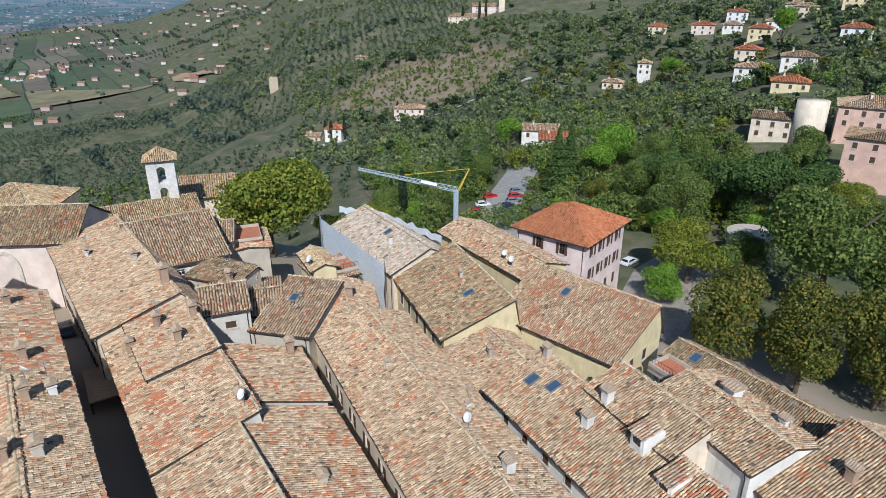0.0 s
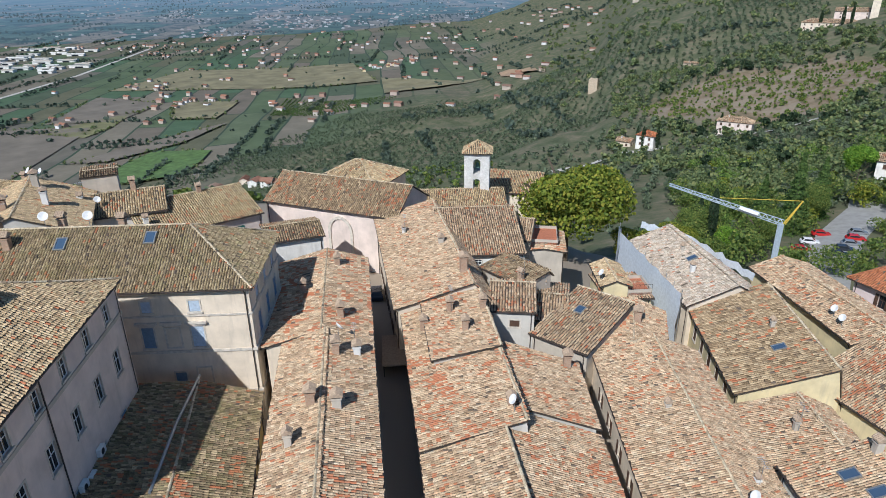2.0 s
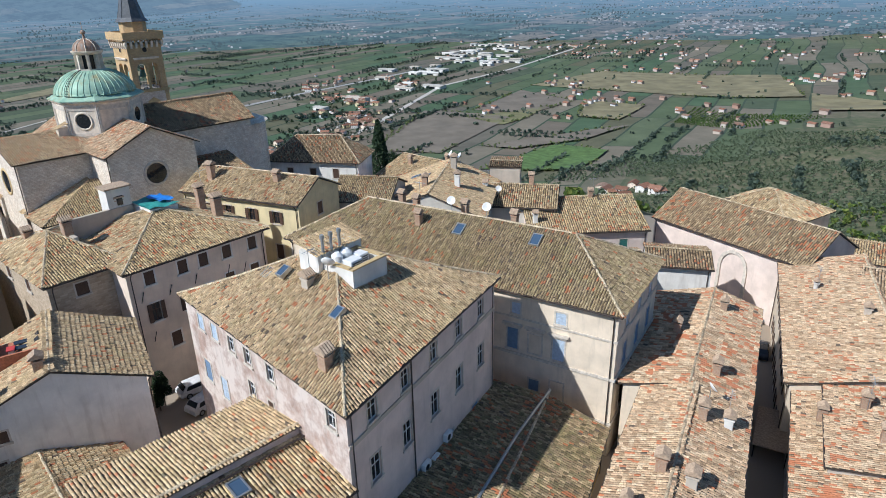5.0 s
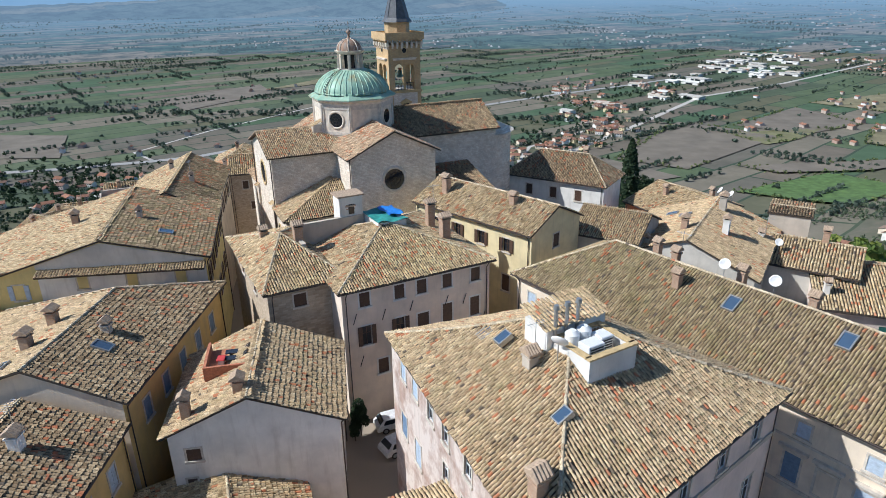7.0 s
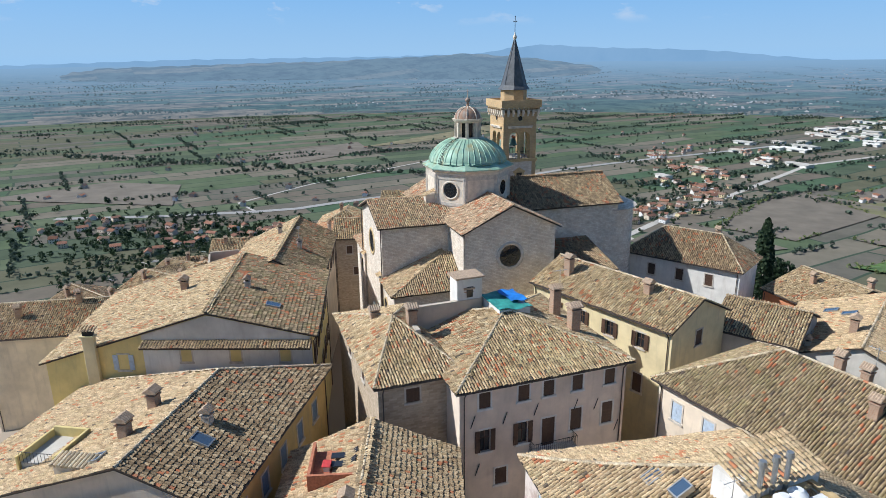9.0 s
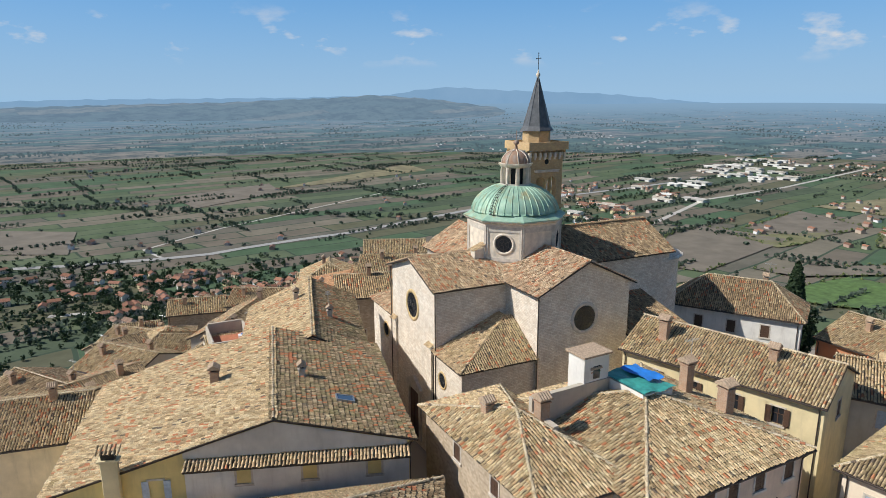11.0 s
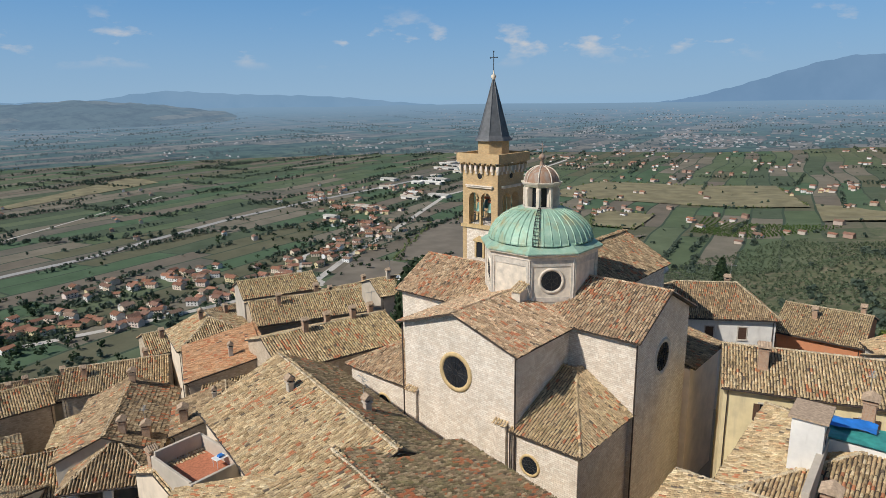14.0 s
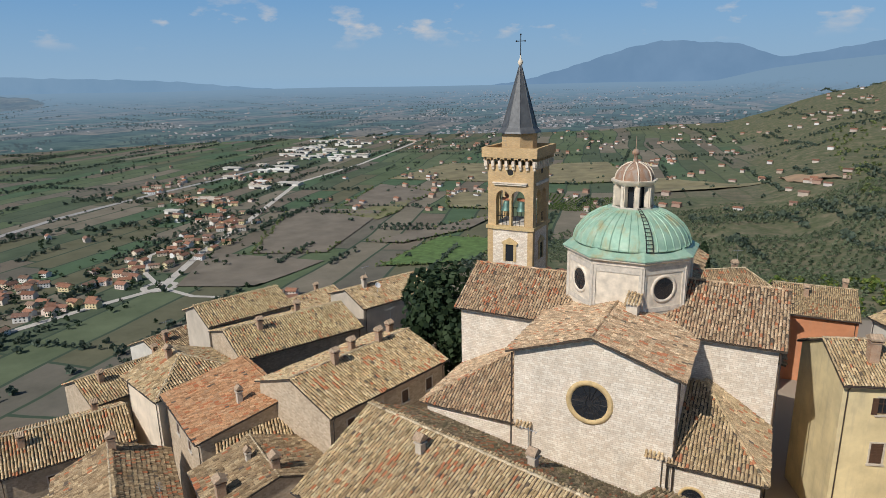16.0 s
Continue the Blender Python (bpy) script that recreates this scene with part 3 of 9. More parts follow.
def box(bm, x0, x1, y0, y1, z0, z1, m=None, bevel=0.0):
    v = bmesh.ops.create_cube(bm, size=1.0)["verts"]
    bmesh.ops.scale(bm, vec=(x1 - x0, y1 - y0, z1 - z0), verts=v)
    bmesh.ops.translate(bm, vec=((x0 + x1) / 2, (y0 + y1) / 2, (z0 + z1) / 2), verts=v)
    if bevel:
        e = list({e for k in v for e in k.link_edges})
        v = list({k for f in bmesh.ops.bevel(bm, geom=e, offset=bevel, segments=1, affect="EDGES")["faces"] for k in f.verts} | {k for k in v if k.is_valid})
    if m:
        bmesh.ops.transform(bm, matrix=m, verts=[k for k in v if k.is_valid])
    return v


def cone(bm, r0, r1, z0, z1, seg=16, x=0.0, y=0.0, turn=0.0, m=None):
    v = bmesh.ops.create_cone(bm, cap_ends=True, segments=seg, radius1=r0, radius2=max(r1, 1e-4), depth=z1 - z0)["verts"]
    k = pose(x, y, (z0 + z1) / 2, 0, 0, turn)
    bmesh.ops.transform(bm, matrix=m @ k if m else k, verts=v)
    return v


def rod(bm, a, b, r, seg=6):
    a, b = Vector(a), Vector(b)
    d = b - a
    v = bmesh.ops.create_cone(bm, cap_ends=True, segments=seg, radius1=r, radius2=r, depth=d.length)["verts"]
    bmesh.ops.transform(bm, matrix=Matrix.Translation((a + b) / 2) @ d.to_track_quat("Z", "Y").to_matrix().to_4x4(), verts=v)
    return v


def lathe(profile, seg, turn=0.0, x=0.0, y=0.0):
    """Verts and faces of a turned form from (radius, z) pairs."""
    vs, fs = [], []
    for r, z in profile:
        for k in range(seg):
            a = 2 * math.pi * k / seg + turn
            vs.append((x + r * math.cos(a), y + r * math.sin(a), z))
    for i in range(len(profile) - 1):
        for k in range(seg):
            fs.append((i * seg + k, i * seg + (k + 1) % seg, (i + 1) * seg + (k + 1) % seg, (i + 1) * seg + k))
    return vs, fs


RNG = np.random.default_rng(7)
COLS = np.array([-1.0, -0.5, 0.5, 1.0])
RISE = np.array([0.0, 0.92, 0.92, 0.0])


def tile_rows(origin, along, up, width, height, left_top, right_top, pitch=0.25, course=0.36, sag=0.03):
    """Barrel tiles on one sloping roof face. The face is width long at the eave and runs from left_top to right_top at its top edge.
    Returns arrays of verts (tiles x 8 x 3)."""
    along, up = np.array(along, float), np.array(up, float)
    normal = np.cross(along, up)
    if normal[2] < 0:
        normal = -normal
    n = max(1, int(width / pitch))
    s = (np.arange(n) + 0.5) * width / n
    cut = np.ones(n)
    if left_top > 1e-3:
        cut = np.minimum(cut, s / left_top)
    if width - right_top > 1e-3:
        cut = np.minimum(cut, (width - s) / (width - right_top))
    rows = int(height / course) + 1
    t = np.arange(rows) * course - 0.06
    S, T = np.meshgrid(s, t, indexing="ij")
    keep = T < (cut * height)[:, None] - 0.05
    S, T = S[keep], T[keep]
    k = len(S)
    S = S + RNG.normal(0, 0.012, k)
    T = T + RNG.normal(0, 0.035, k)
    spin = RNG.normal(0, 0.035, k)
    lift = RNG.uniform(0, 0.02, k) + sag * np.sin(S * 1.7 + origin[0]) * np.sin(T * 0.9 + origin[1])
    length = course * 1.22
    w0, w1 = pitch * 0.43, pitch * 0.33
    vs = np.zeros((k, 8, 3))
    for e, (tt, w, base) in enumerate(((0.0, w0, 0.045), (length, w1, 0.0))):
        a = S[:, None] + COLS * w + (spin * tt)[:, None]
        b = np.repeat((T + tt)[:, None], 4, 1)
        h = RISE * w * 0.9 + (base + lift)[:, None]
        vs[:, e * 4:e * 4 + 4] = np.array(origin, float) + a[..., None] * along + b[..., None] * up + h[..., None] * normal
    return vs


def cap_row(a, b, r=0.13, step=0.36):
    """Ridge tiles along the line a to b."""
    a, b = np.array(a, float), np.array(b, float)
    d = b - a
    length = np.linalg.norm(d)
    d = d / length
    side = np.cross(d, (0, 0, 1.0))
    side /= np.linalg.norm(side)
    top = np.cross(side, d)
    n = max(1, int(length / step))
    t = np.arange(n) * length / n
    vs = np.zeros((n, 8, 3))
    for e, (tt, w, base) in enumerate(((0.0, r, 0.03), (step * 1.2, r * 0.85, 0.0))):
        off = COLS * w
        h = RISE * w * 0.8 + base
        vs[:, e * 4:e * 4 + 4] = a + (t + tt)[:, None, None] * d + off[None, :, None] * side + h[None, :, None] * top + RNG.normal(0, 0.012, (n, 1, 3))
    return vs


TILE_FACES = np.array([[0, 1, 5, 4], [1, 2, 6, 5], [2, 3, 7, 6]])


def tiles_object(name, chunks, material, parent, kind="stuff"):
    vs = np.concatenate(chunks)
    k = len(vs)
    fs = (np.arange(k)[:, None, None] * 8 + TILE_FACES).reshape(-1, 4)
    me = bpy.data.meshes.new(name)
    me.vertices.add(k * 8)
    me.vertices.foreach_set("co", vs.astype(np.float32).ravel())
    me.loops.add(len(fs) * 4)
    me.loops.foreach_set("vertex_index", fs.astype(np.int32).ravel())
    me.polygons.add(len(fs))
    me.polygons.foreach_set("loop_start", np.arange(len(fs), dtype=np.int32) * 4)
    me.polygons.foreach_set("loop_total", np.full(len(fs), 4, np.int32))
    me.update(calc_edges=True)
    me.polygons.foreach_set("use_smooth", np.ones(len(fs), bool))
    me.materials.append(MATS[material])
    ob = new(name, me)
    ob.parent = parent
    return tagged(ob, "", "", "", kind)


def roof_face(deck, chunks, p0, p1, q0, q1, pitch, course):
    """One sloping face: eave from p0 to p1, top edge from q0 to q1. Adds its deck and its tiles."""
    p0, p1, q0, q1 = (np.array(k, float) for k in (p0, p1, q0, q1))
    along = p1 - p0
    width = np.linalg.norm(along)
    along /= width
    up = q0 - p0 - along * ((q0 - p0) @ along)
    height = np.linalg.norm(up)
    up /= height
    chunks.append(tile_rows(p0, along, up, width, height, (q0 - p0) @ along, (q1 - p0) @ along, pitch, course))
    deck.append((p0, p1, q1, q0))


def deck_object(faces, parent, thick=0.14, material="shaded_pan", name="roof_deck"):
    vs, fs, seen = [], [], {}

    def at(p):
        key = tuple(round(float(q), 3) for q in p)
        if key not in seen:
            seen[key] = len(vs)
            vs.append(key)
        return seen[key]

    for f in faces:
        pts = [f[0], f[1], f[2]] + ([f[3]] if np.linalg.norm(f[3] - f[2]) > 1e-3 else [])
        m = len(pts)
        up, down = [at(p) for p in pts], [at(p - (0, 0, thick)) for p in pts]
        fs += [tuple(up), tuple(down[::-1])]
        fs += [(up[i], down[i], down[(i + 1) % m], up[(i + 1) % m]) for i in range(m)]
    return put(name, vs, fs, material, parent)


SIDES = "frbl"


def sheared(own, s):
    """Skew a house in plan: its side walls lean along the front by s for each metre of depth."""
    skew = Matrix(((1, s, 0, 0), (0, 1, 0, 0), (0, 0, 1, 0), (0, 0, 0, 1)))

    def bake(ob, m):
        for c in ob.children:
            mm = m @ c.matrix_basis
            bake(c, mm)
            c.data.transform(skew @ mm)
            c.matrix_basis = Matrix()

    bake(own, Matrix())


def warped(own, length, width, b, c, d):
    """Pull the plan of a house from its rectangle to a crooked one: a stays, b, c and d are the other corners in its own axes."""
    b, c, d = (np.array(q, float) for q in (b, c, d))

    def bake(ob, m):
        for k in ob.children:
            mm = m @ k.matrix_basis
            bake(k, mm)
            k.data.transform(mm)
            k.matrix_basis = Matrix()
            if k.name.startswith("roof") and len(k.data.polygons) < 60:
                fine = bmesh.new()
                fine.from_mesh(k.data)
                bmesh.ops.triangulate(fine, faces=fine.faces[:])
                bmesh.ops.subdivide_edges(fine, edges=fine.edges[:], cuts=9, use_grid_fill=True)
                fine.to_mesh(k.data)
                fine.free()
            co = np.zeros(len(k.data.vertices) * 3, np.float32)
            k.data.vertices.foreach_get("co", co)
            co = co.reshape(-1, 3)
            u, v = (co[:, 0] / length)[:, None], (co[:, 1] / width)[:, None]
            co[:, :2] = u * (1 - v) * b + u * v * c + (1 - u) * v * d
            k.data.vertices.foreach_set("co", co.ravel())
            k.data.update()

    bake(own, Matrix())


def single_tiles(roof, most=300):
    """Part the tiles nearest a roof's front corner from its joined ones, so that each can be lifted."""
    joined = [c for c in roof.children if c.name.startswith("roof_tiles")][0]
    me = joined.data
    co = np.zeros(len(me.vertices) * 3, np.float32)
    me.vertices.foreach_get("co", co)
    co = co.reshape(-1, 8, 3)
    mid = co.mean(1)
    size = np.ptp(co, axis=1)
    chosen = np.argsort(np.hypot(mid[:, 0] - 9.0, mid[:, 1] - 3.2) + 1e6 * (size.max(1) > 1.0))[:most]
    for k in chosen:
        shape = bpy.data.meshes.new("roof_tile")
        shape.from_pydata((co[k] - mid[k]).tolist(), [], TILE_FACES.tolist())
        shape.polygons.foreach_set("use_smooth", [True] * 3)
        shape.materials.append(me.materials[0])
        ob = new("roof_tile", shape)
        ob.parent = roof
        ob.location = mid[k].tolist()
    rest = np.delete(co, chosen, 0)
    name, mat = me.name, me.materials[0].name
    bpy.data.objects.remove(joined)
    tiles_object("roof_tiles", [rest], mat, roof)


def wall_panel(vs, fs, a, b, z0, z1, holes, depth=0.22):
    """An upright wall from a to b with rectangular openings (centre from the middle, sill, width, height), their reveals going inward."""
    a, b = Vector((*a, 0)), Vector((*b, 0))
    d = (b - a)
    length = d.length
    d.normalize()
    inward = Vector((-d.y, d.x, 0))
    rects = [(length / 2 + c - w / 2, length / 2 + c + w / 2, s, s + h) for c, s, w, h in holes]
    rects = [r for r in rects if r[0] > 0.05 and r[1] < length - 0.05 and r[2] > z0 and r[3] < z1]
    xs = sorted({0.0, length, *(k for r in rects for k in r[:2])})
    zs = sorted({z0, z1, *(k for r in rects for k in r[2:])})

    def at(x, z, inn=0.0):
        p = a + d * x + inward * inn
        return (p.x, p.y, z)

    for i in range(len(xs) - 1):
        for j in range(len(zs) - 1):
            cx, cz = (xs[i] + xs[i + 1]) / 2, (zs[j] + zs[j + 1]) / 2
            if any(r[0] < cx < r[1] and r[2] < cz < r[3] for r in rects):
                continue
            k = len(vs)
            vs += [at(xs[i], zs[j]), at(xs[i + 1], zs[j]), at(xs[i + 1], zs[j + 1]), at(xs[i], zs[j + 1])]
            fs.append((k, k + 1, k + 2, k + 3))
    for r in rects:
        c = [(r[0], r[2]), (r[1], r[2]), (r[1], r[3]), (r[0], r[3])]
        k = len(vs)
        vs += [at(x, z) for x, z in c] + [at(x, z, depth) for x, z in c]
        fs += [(k + i, k + 4 + i, k + 4 + (i + 1) % 4, k + (i + 1) % 4) for i in range(4)]
    return a, d, inward, length


def window_parts(owner, a, d, inward, length, c, s, w, h, style, surround):
    """A window in its opening: surround, sill, pane, glazing bars, shutters."""
    x = length / 2 + c
    if x - w / 2 < 0.06 or x + w / 2 > length - 0.06:
        return
    m = Matrix.Translation(a + d * x + Vector((0, 0, s))) @ Matrix(((d.x, inward.x, 0, 0), (d.y, inward.y, 0, 0), (0, 0, 1, 0), (0, 0, 0, 1)))
    bm = bmesh.new()
    t = 0.14
    box(bm, -w / 2 - t, -w / 2, -0.04, 0.05, -t, h + t)
    box(bm, w / 2, w / 2 + t, -0.04, 0.05, -t, h + t)
    box(bm, -w / 2, w / 2, -0.04, 0.05, h, h + t)
    box(bm, -w / 2 - t - 0.05, w / 2 + t + 0.05, -0.12, 0.05, -t - 0.04, 0.0)
    win = part("window", bm, surround, owner)
    win.matrix_local = m
    if style == "open":
        return
    bm = bmesh.new()
    box(bm, -w / 2, w / 2, 0.17, 0.2, 0, h)
    part("pane", bm, "glass", win)
    bm = bmesh.new()
    box(bm, -0.03, 0.03, 0.13, 0.17, 0, h)
    for q in (-w / 2 + 0.03, w / 2 - 0.03):
        box(bm, q - 0.03, q + 0.03, 0.13, 0.17, 0, h)
    for q in (0.03, h - 0.03, h * 0.6):
        box(bm, -w / 2, w / 2, 0.132, 0.168, q - 0.025, q + 0.025)
    part("window_frame", bm, "white_paint" if style != "brown_shutter" else "brown_shutter", win)
    if style.endswith("_shut"):
        colour = style.replace("_shut", "_shutter")
        for k in (-1, 1):
            bm = bmesh.new()
            box(bm, min(0, k * w / 2), max(0, k * w / 2), 0.02, 0.06, 0, h)
            for q in range(int(h / 0.3)):
                box(bm, min(k * 0.04, k * (w / 2 - 0.04)), max(k * 0.04, k * (w / 2 - 0.04)), 0.005, 0.02, 0.06 + q * 0.3, 0.24 + q * 0.3)
            part("shutter", bm, colour, win)
    elif style.endswith("_shutter"):
        for k in (-1, 1):
            bm = bmesh.new()
            x0, x1 = sorted((k * (w / 2 + 0.02), k * (w + 0.0)))
            box(bm, x0, x1, -0.1, -0.05, 0, h)
            for q in range(int(h / 0.3)):
                box(bm, x0 + 0.05, x1 - 0.05, -0.115, -0.1, 0.06 + q * 0.3, 0.24 + q * 0.3)
            part("shutter", bm, style, win)


AERIALS = []


def chimney_part(owner, x, y, z, h, kind="brick", w=0.7):
    """A masonry chimney on a roof; z is the roof's height there."""
    w *= 0.88
    bm = bmesh.new()
    box(bm, x - w / 2, x + w / 2, y - w / 2, y + w / 2, z - 0.9, z + h, bevel=0.03)
    box(bm, x - w / 2 - 0.07, x + w / 2 + 0.07, y - w / 2 - 0.07, y + w / 2 + 0.07, z + h, z + h + 0.1)
    st = part("chimney", bm, {"brick": "chimney_brick", "grey": "mortar", "white": "white_plaster"}[kind], owner)
    bm = bmesh.new()
    box(bm, x - w * 0.3, x + w * 0.3, y - w * 0.3, y + w * 0.3, z + h + 0.1, z + h + 0.42)
    part("flue", bm, "iron", st)
    vs, fs = [], []
    n = 11
    for k in range(n):
        px, wave = x - w * 0.68 + k * w * 1.36 / (n - 1), 0.06 * (k % 2)
        vs += [(px, y - w * 0.72, z + h + 0.38 + wave), (px, y, z + h + 0.72 + wave), (px, y + w * 0.72, z + h + 0.38 + wave), (px, y + w * 0.72, z + h + 0.28), (px, y - w * 0.72, z + h + 0.28)]
    for k in range(n - 1):
        fs += [(k * 5 + q, k * 5 + (q + 1) % 5, k * 5 + 5 + (q + 1) % 5, k * 5 + 5 + q) for q in range(5)]
    fs += [(4, 3, 2, 1, 0), tuple(5 * (n - 1) + q for q in range(5))]
    put("chimney_cap", vs, fs, "cap_clay", st)
    AERIALS.append(0)
    if len(AERIALS) % 5 == 2:
        bm = bmesh.new()
        ax0, ay0, az0 = x + w * 0.62, y + w * 0.2, z + h
        rod(bm, (ax0, ay0, az0 - 1.0), (ax0, ay0, az0 + 2.1), 0.025, 5)
        rod(bm, (ax0 - 0.7, ay0, az0 + 1.9), (ax0 + 0.7, ay0, az0 + 1.9), 0.02, 4)
        for q in range(6):
            rod(bm, (ax0 - 0.6 + q * 0.24, ay0 - 0.3 + q * 0.02, az0 + 1.9), (ax0 - 0.6 + q * 0.24, ay0 + 0.3 - q * 0.02, az0 + 1.9), 0.014, 4)
        part("aerial", bm, "grey_metal", st)


def dish_part(owner, x, y, z, heading, size=0.45):
    """A satellite dish on a short mast."""
    bm = bmesh.new()
    rod(bm, (x, y, z - 0.6), (x, y, z + 1.0), 0.03)
    mast = part("antenna_mast", bm, "grey_metal", owner)
    vs, fs = lathe([(0.02, 0.0), (size * 0.5, 0.03), (size * 0.85, 0.1), (size, 0.16), (size * 0.98, 0.19), (size * 0.8, 0.13), (0.02, 0.05)], 18)
    dish = put("dish", vs, fs, "dish_white", mast, "", "", True)
    dish.matrix_local = pose(x, y, z + 1.0, 55, 0, heading) @ pose(0, 0, 0.08)
    return mast


def house(label, ax, ay, bx, by, width, base, eave, rise, wall="cream", tile="tile_tan", ridge=0.5, hips="", over=0.45,
          windows=(), chimneys=(), dishes=(), skylights=(), pitch=0.235, course=0.38, surround="stone_trim", name="house", category="house", gutter=True, eave2=None, sides=(), tile_front=None):
    """A town house under a tiled roof. Its front eave wall runs from a to b and the house lies to the left of that line.
    ridge: how far across the width the ridge stands; hips: which ends ("a", "b") are hipped; eave2: another height for the back eave.
    windows: (side, offset, sill below the eave, width, height, style), sides f r b l; sides: (side, material) for a wall that differs;
    tile_front: other tiles on the front slope."""
    if pitch < 0.3 and (by > 58 or ax < -116):
        pitch, course = 0.31, 0.46
    length = math.hypot(bx - ax, by - ay)
    yaw = math.degrees(math.atan2(by - ay, bx - ax))
    own = thing(name, label, category, pose(ax, ay, base, 0, 0, yaw), "houses of the old town")
    H = eave - base
    H2 = H if eave2 is None else eave2 - base
    HR = H + rise
    yr = width * ridge
    L, Wd, o = length, width, over
    cs = [(0, 0), (L, 0), (L, Wd), (0, Wd)]
    vs, fs, put_in = [], [], []
    for k, side in enumerate(SIDES):
        z1 = H if side == "f" else H2 if side == "b" else min(H, H2)
        holes = [(w[1], H + w[2], w[3], w[4]) for w in windows if w[0] == side]
        other = [q[1] for q in sides if q[0] == side]
        if other:
            v2, f2 = [], []
            got = wall_panel(v2, f2, cs[k], cs[(k + 1) % 4], 0.0, z1, holes)
            bm = bmesh.new()
            made = [bm.verts.new(p) for p in v2]
            for f in f2:
                bm.faces.new([made[q] for q in f])
            bmesh.ops.remove_doubles(bm, verts=bm.verts, dist=0.002)
            part("wall", bm, other[0], own, "stained and peeling wall" if other[0] == "peeling" else "pale rendered wall")
        else:
            got = wall_panel(vs, fs, cs[k], cs[(k + 1) % 4], 0.0, z1, holes)
        put_in += [(got, w) for w in windows if w[0] == side]
    lowest = min(H, H2)
    for x, end in ((0, "a"), (L, "b")):
        if end in hips:
            continue
        k = len(vs)
        vs += [(x, 0, lowest), (x, Wd, lowest), (x, Wd, H2), (x, yr, HR - 0.05), (x, 0, H)]
        fs.append((k, k + 1, k + 2, k + 3, k + 4) if x else (k + 4, k + 3, k + 2, k + 1, k))
        other = [q[1] for q in sides if q[0] == ("r" if x else "l")]
        if other:
            fs.pop()
            bm = bmesh.new()
            made = [bm.verts.new(p) for p in vs[k:]]
            bm.faces.new(made if x else made[::-1])
            part("gable", bm, other[0], own, "pale rendered gable")
    bm = bmesh.new()
    made = [bm.verts.new(p) for p in vs]
    for f in fs:
        bm.faces.new([made[k] for k in f])
    bmesh.ops.remove_doubles(bm, verts=bm.verts, dist=0.002)
    part("wall", bm, wall, own)
    for (a, d, inward, ln), w in put_in:
        window_parts(own, a, d, inward, ln, w[1], H + w[2], w[3], w[4], w[5], surround)
    # roof faces
    sf = rise / max(yr, 0.01)
    sb = (HR - H2) / max(Wd - yr, 0.01)
    ia = min(yr, Wd - yr) if "a" in hips else 0.0
    ib = min(yr, Wd - yr) if "b" in hips else 0.0
    xa, xb = (ia if "a" in hips else -0.25), (L - ib if "b" in hips else L + 0.25)
    if xa > xb:
        xa = xb = (xa + xb) / 2
    ea, eb = (-o if "a" in hips else -0.25), (L + o if "b" in hips else L + 0.25)
    deck, chunks, front = [], [], []
    top = 0.12
    ra, rb = (xa, yr, HR + top), (xb, yr, HR + top)
    zf, zb = H - o * sf + top, H2 - o * sb + top
    if yr > 0.3:
        roof_face(deck, front if tile_front else chunks, (ea, -o, zf), (eb, -o, zf), ra, rb, pitch, course)
    if Wd - yr > 0.3:
        roof_face(deck, chunks, (eb, Wd + o, zb), (ea, Wd + o, zb), rb, ra, pitch, course)
    if "a" in hips:
        roof_face(deck, chunks, (-o, Wd + o, zb), (-o, -o, zf), ra, ra, pitch, course)
    if "b" in hips:
        roof_face(deck, chunks, (L + o, -o, zf), (L + o, Wd + o, zb), rb, rb, pitch, course)
    roof = deck_object(deck, own, name="roof")
    tiles_object("roof_tiles", chunks, tile, roof)
    if front:
        tiles_object("roof_tiles", front, tile_front, roof)
    lines = [((xa, yr, HR + top), (xb, yr, HR + top))] if xb - xa > 0.5 else []
    if "a" in hips:
        lines += [((-o, -o, zf), ra), ((-o, Wd + o, zb), ra)]
    if "b" in hips:
        lines += [((L + o, -o, zf), rb), ((L + o, Wd + o, zb), rb)]
    tiles_object("ridge_tiles", [cap_row((a[0], a[1], a[2] + 0.06), (b[0], b[1], b[2] + 0.06)) for a, b in lines] or [cap_row((0, yr, HR + top), (L, yr, HR + top))], "ridge_clay" if tile not in ("tile_red", "tile_orange") else tile, roof)

    def roof_z(x, y):
        return min(H + sf * y if y < yr else H2 + sb * (Wd - y), HR,
                   *([H + sf * x * yr / max(ia, 0.1)] if "a" in hips else []), *([H + sf * (L - x) * yr / max(ib, 0.1)] if "b" in hips else [])) + top

    if gutter and pitch < 0.4:
        bm = bmesh.new()
        rod(bm, (ea, -o - 0.07, zf - 0.08), (eb, -o - 0.07, zf - 0.08), 0.075)
        for x in (0.35, L - 0.35):
            rod(bm, (x, -o - 0.05, zf - 0.1), (x, -0.1, H - 0.7), 0.05)
            rod(bm, (x, -0.1, H - 0.7), (x, -0.1, 0.0), 0.05)
        part("gutter", bm, "gutter", own)
        bm = bmesh.new()
        rod(bm, (ea, Wd + o + 0.07, zb - 0.08), (eb, Wd + o + 0.07, zb - 0.08), 0.075)
        part("gutter", bm, "gutter", own)
    for c in chimneys:
        x, y, h = c[:3]
        chimney_part(own, x, y, roof_z(x, y), h, c[3] if len(c) > 3 else "brick", c[4] if len(c) > 4 else 0.7)
    for x, y, heading in dishes:
        dish_part(own, x, y, roof_z(x, y) + 0.2, heading)
    for x, y in skylights:
        front = y < yr
        slope = math.degrees(math.atan(sf)) if front else -math.degrees(math.atan(sb))
        bm = bmesh.new()
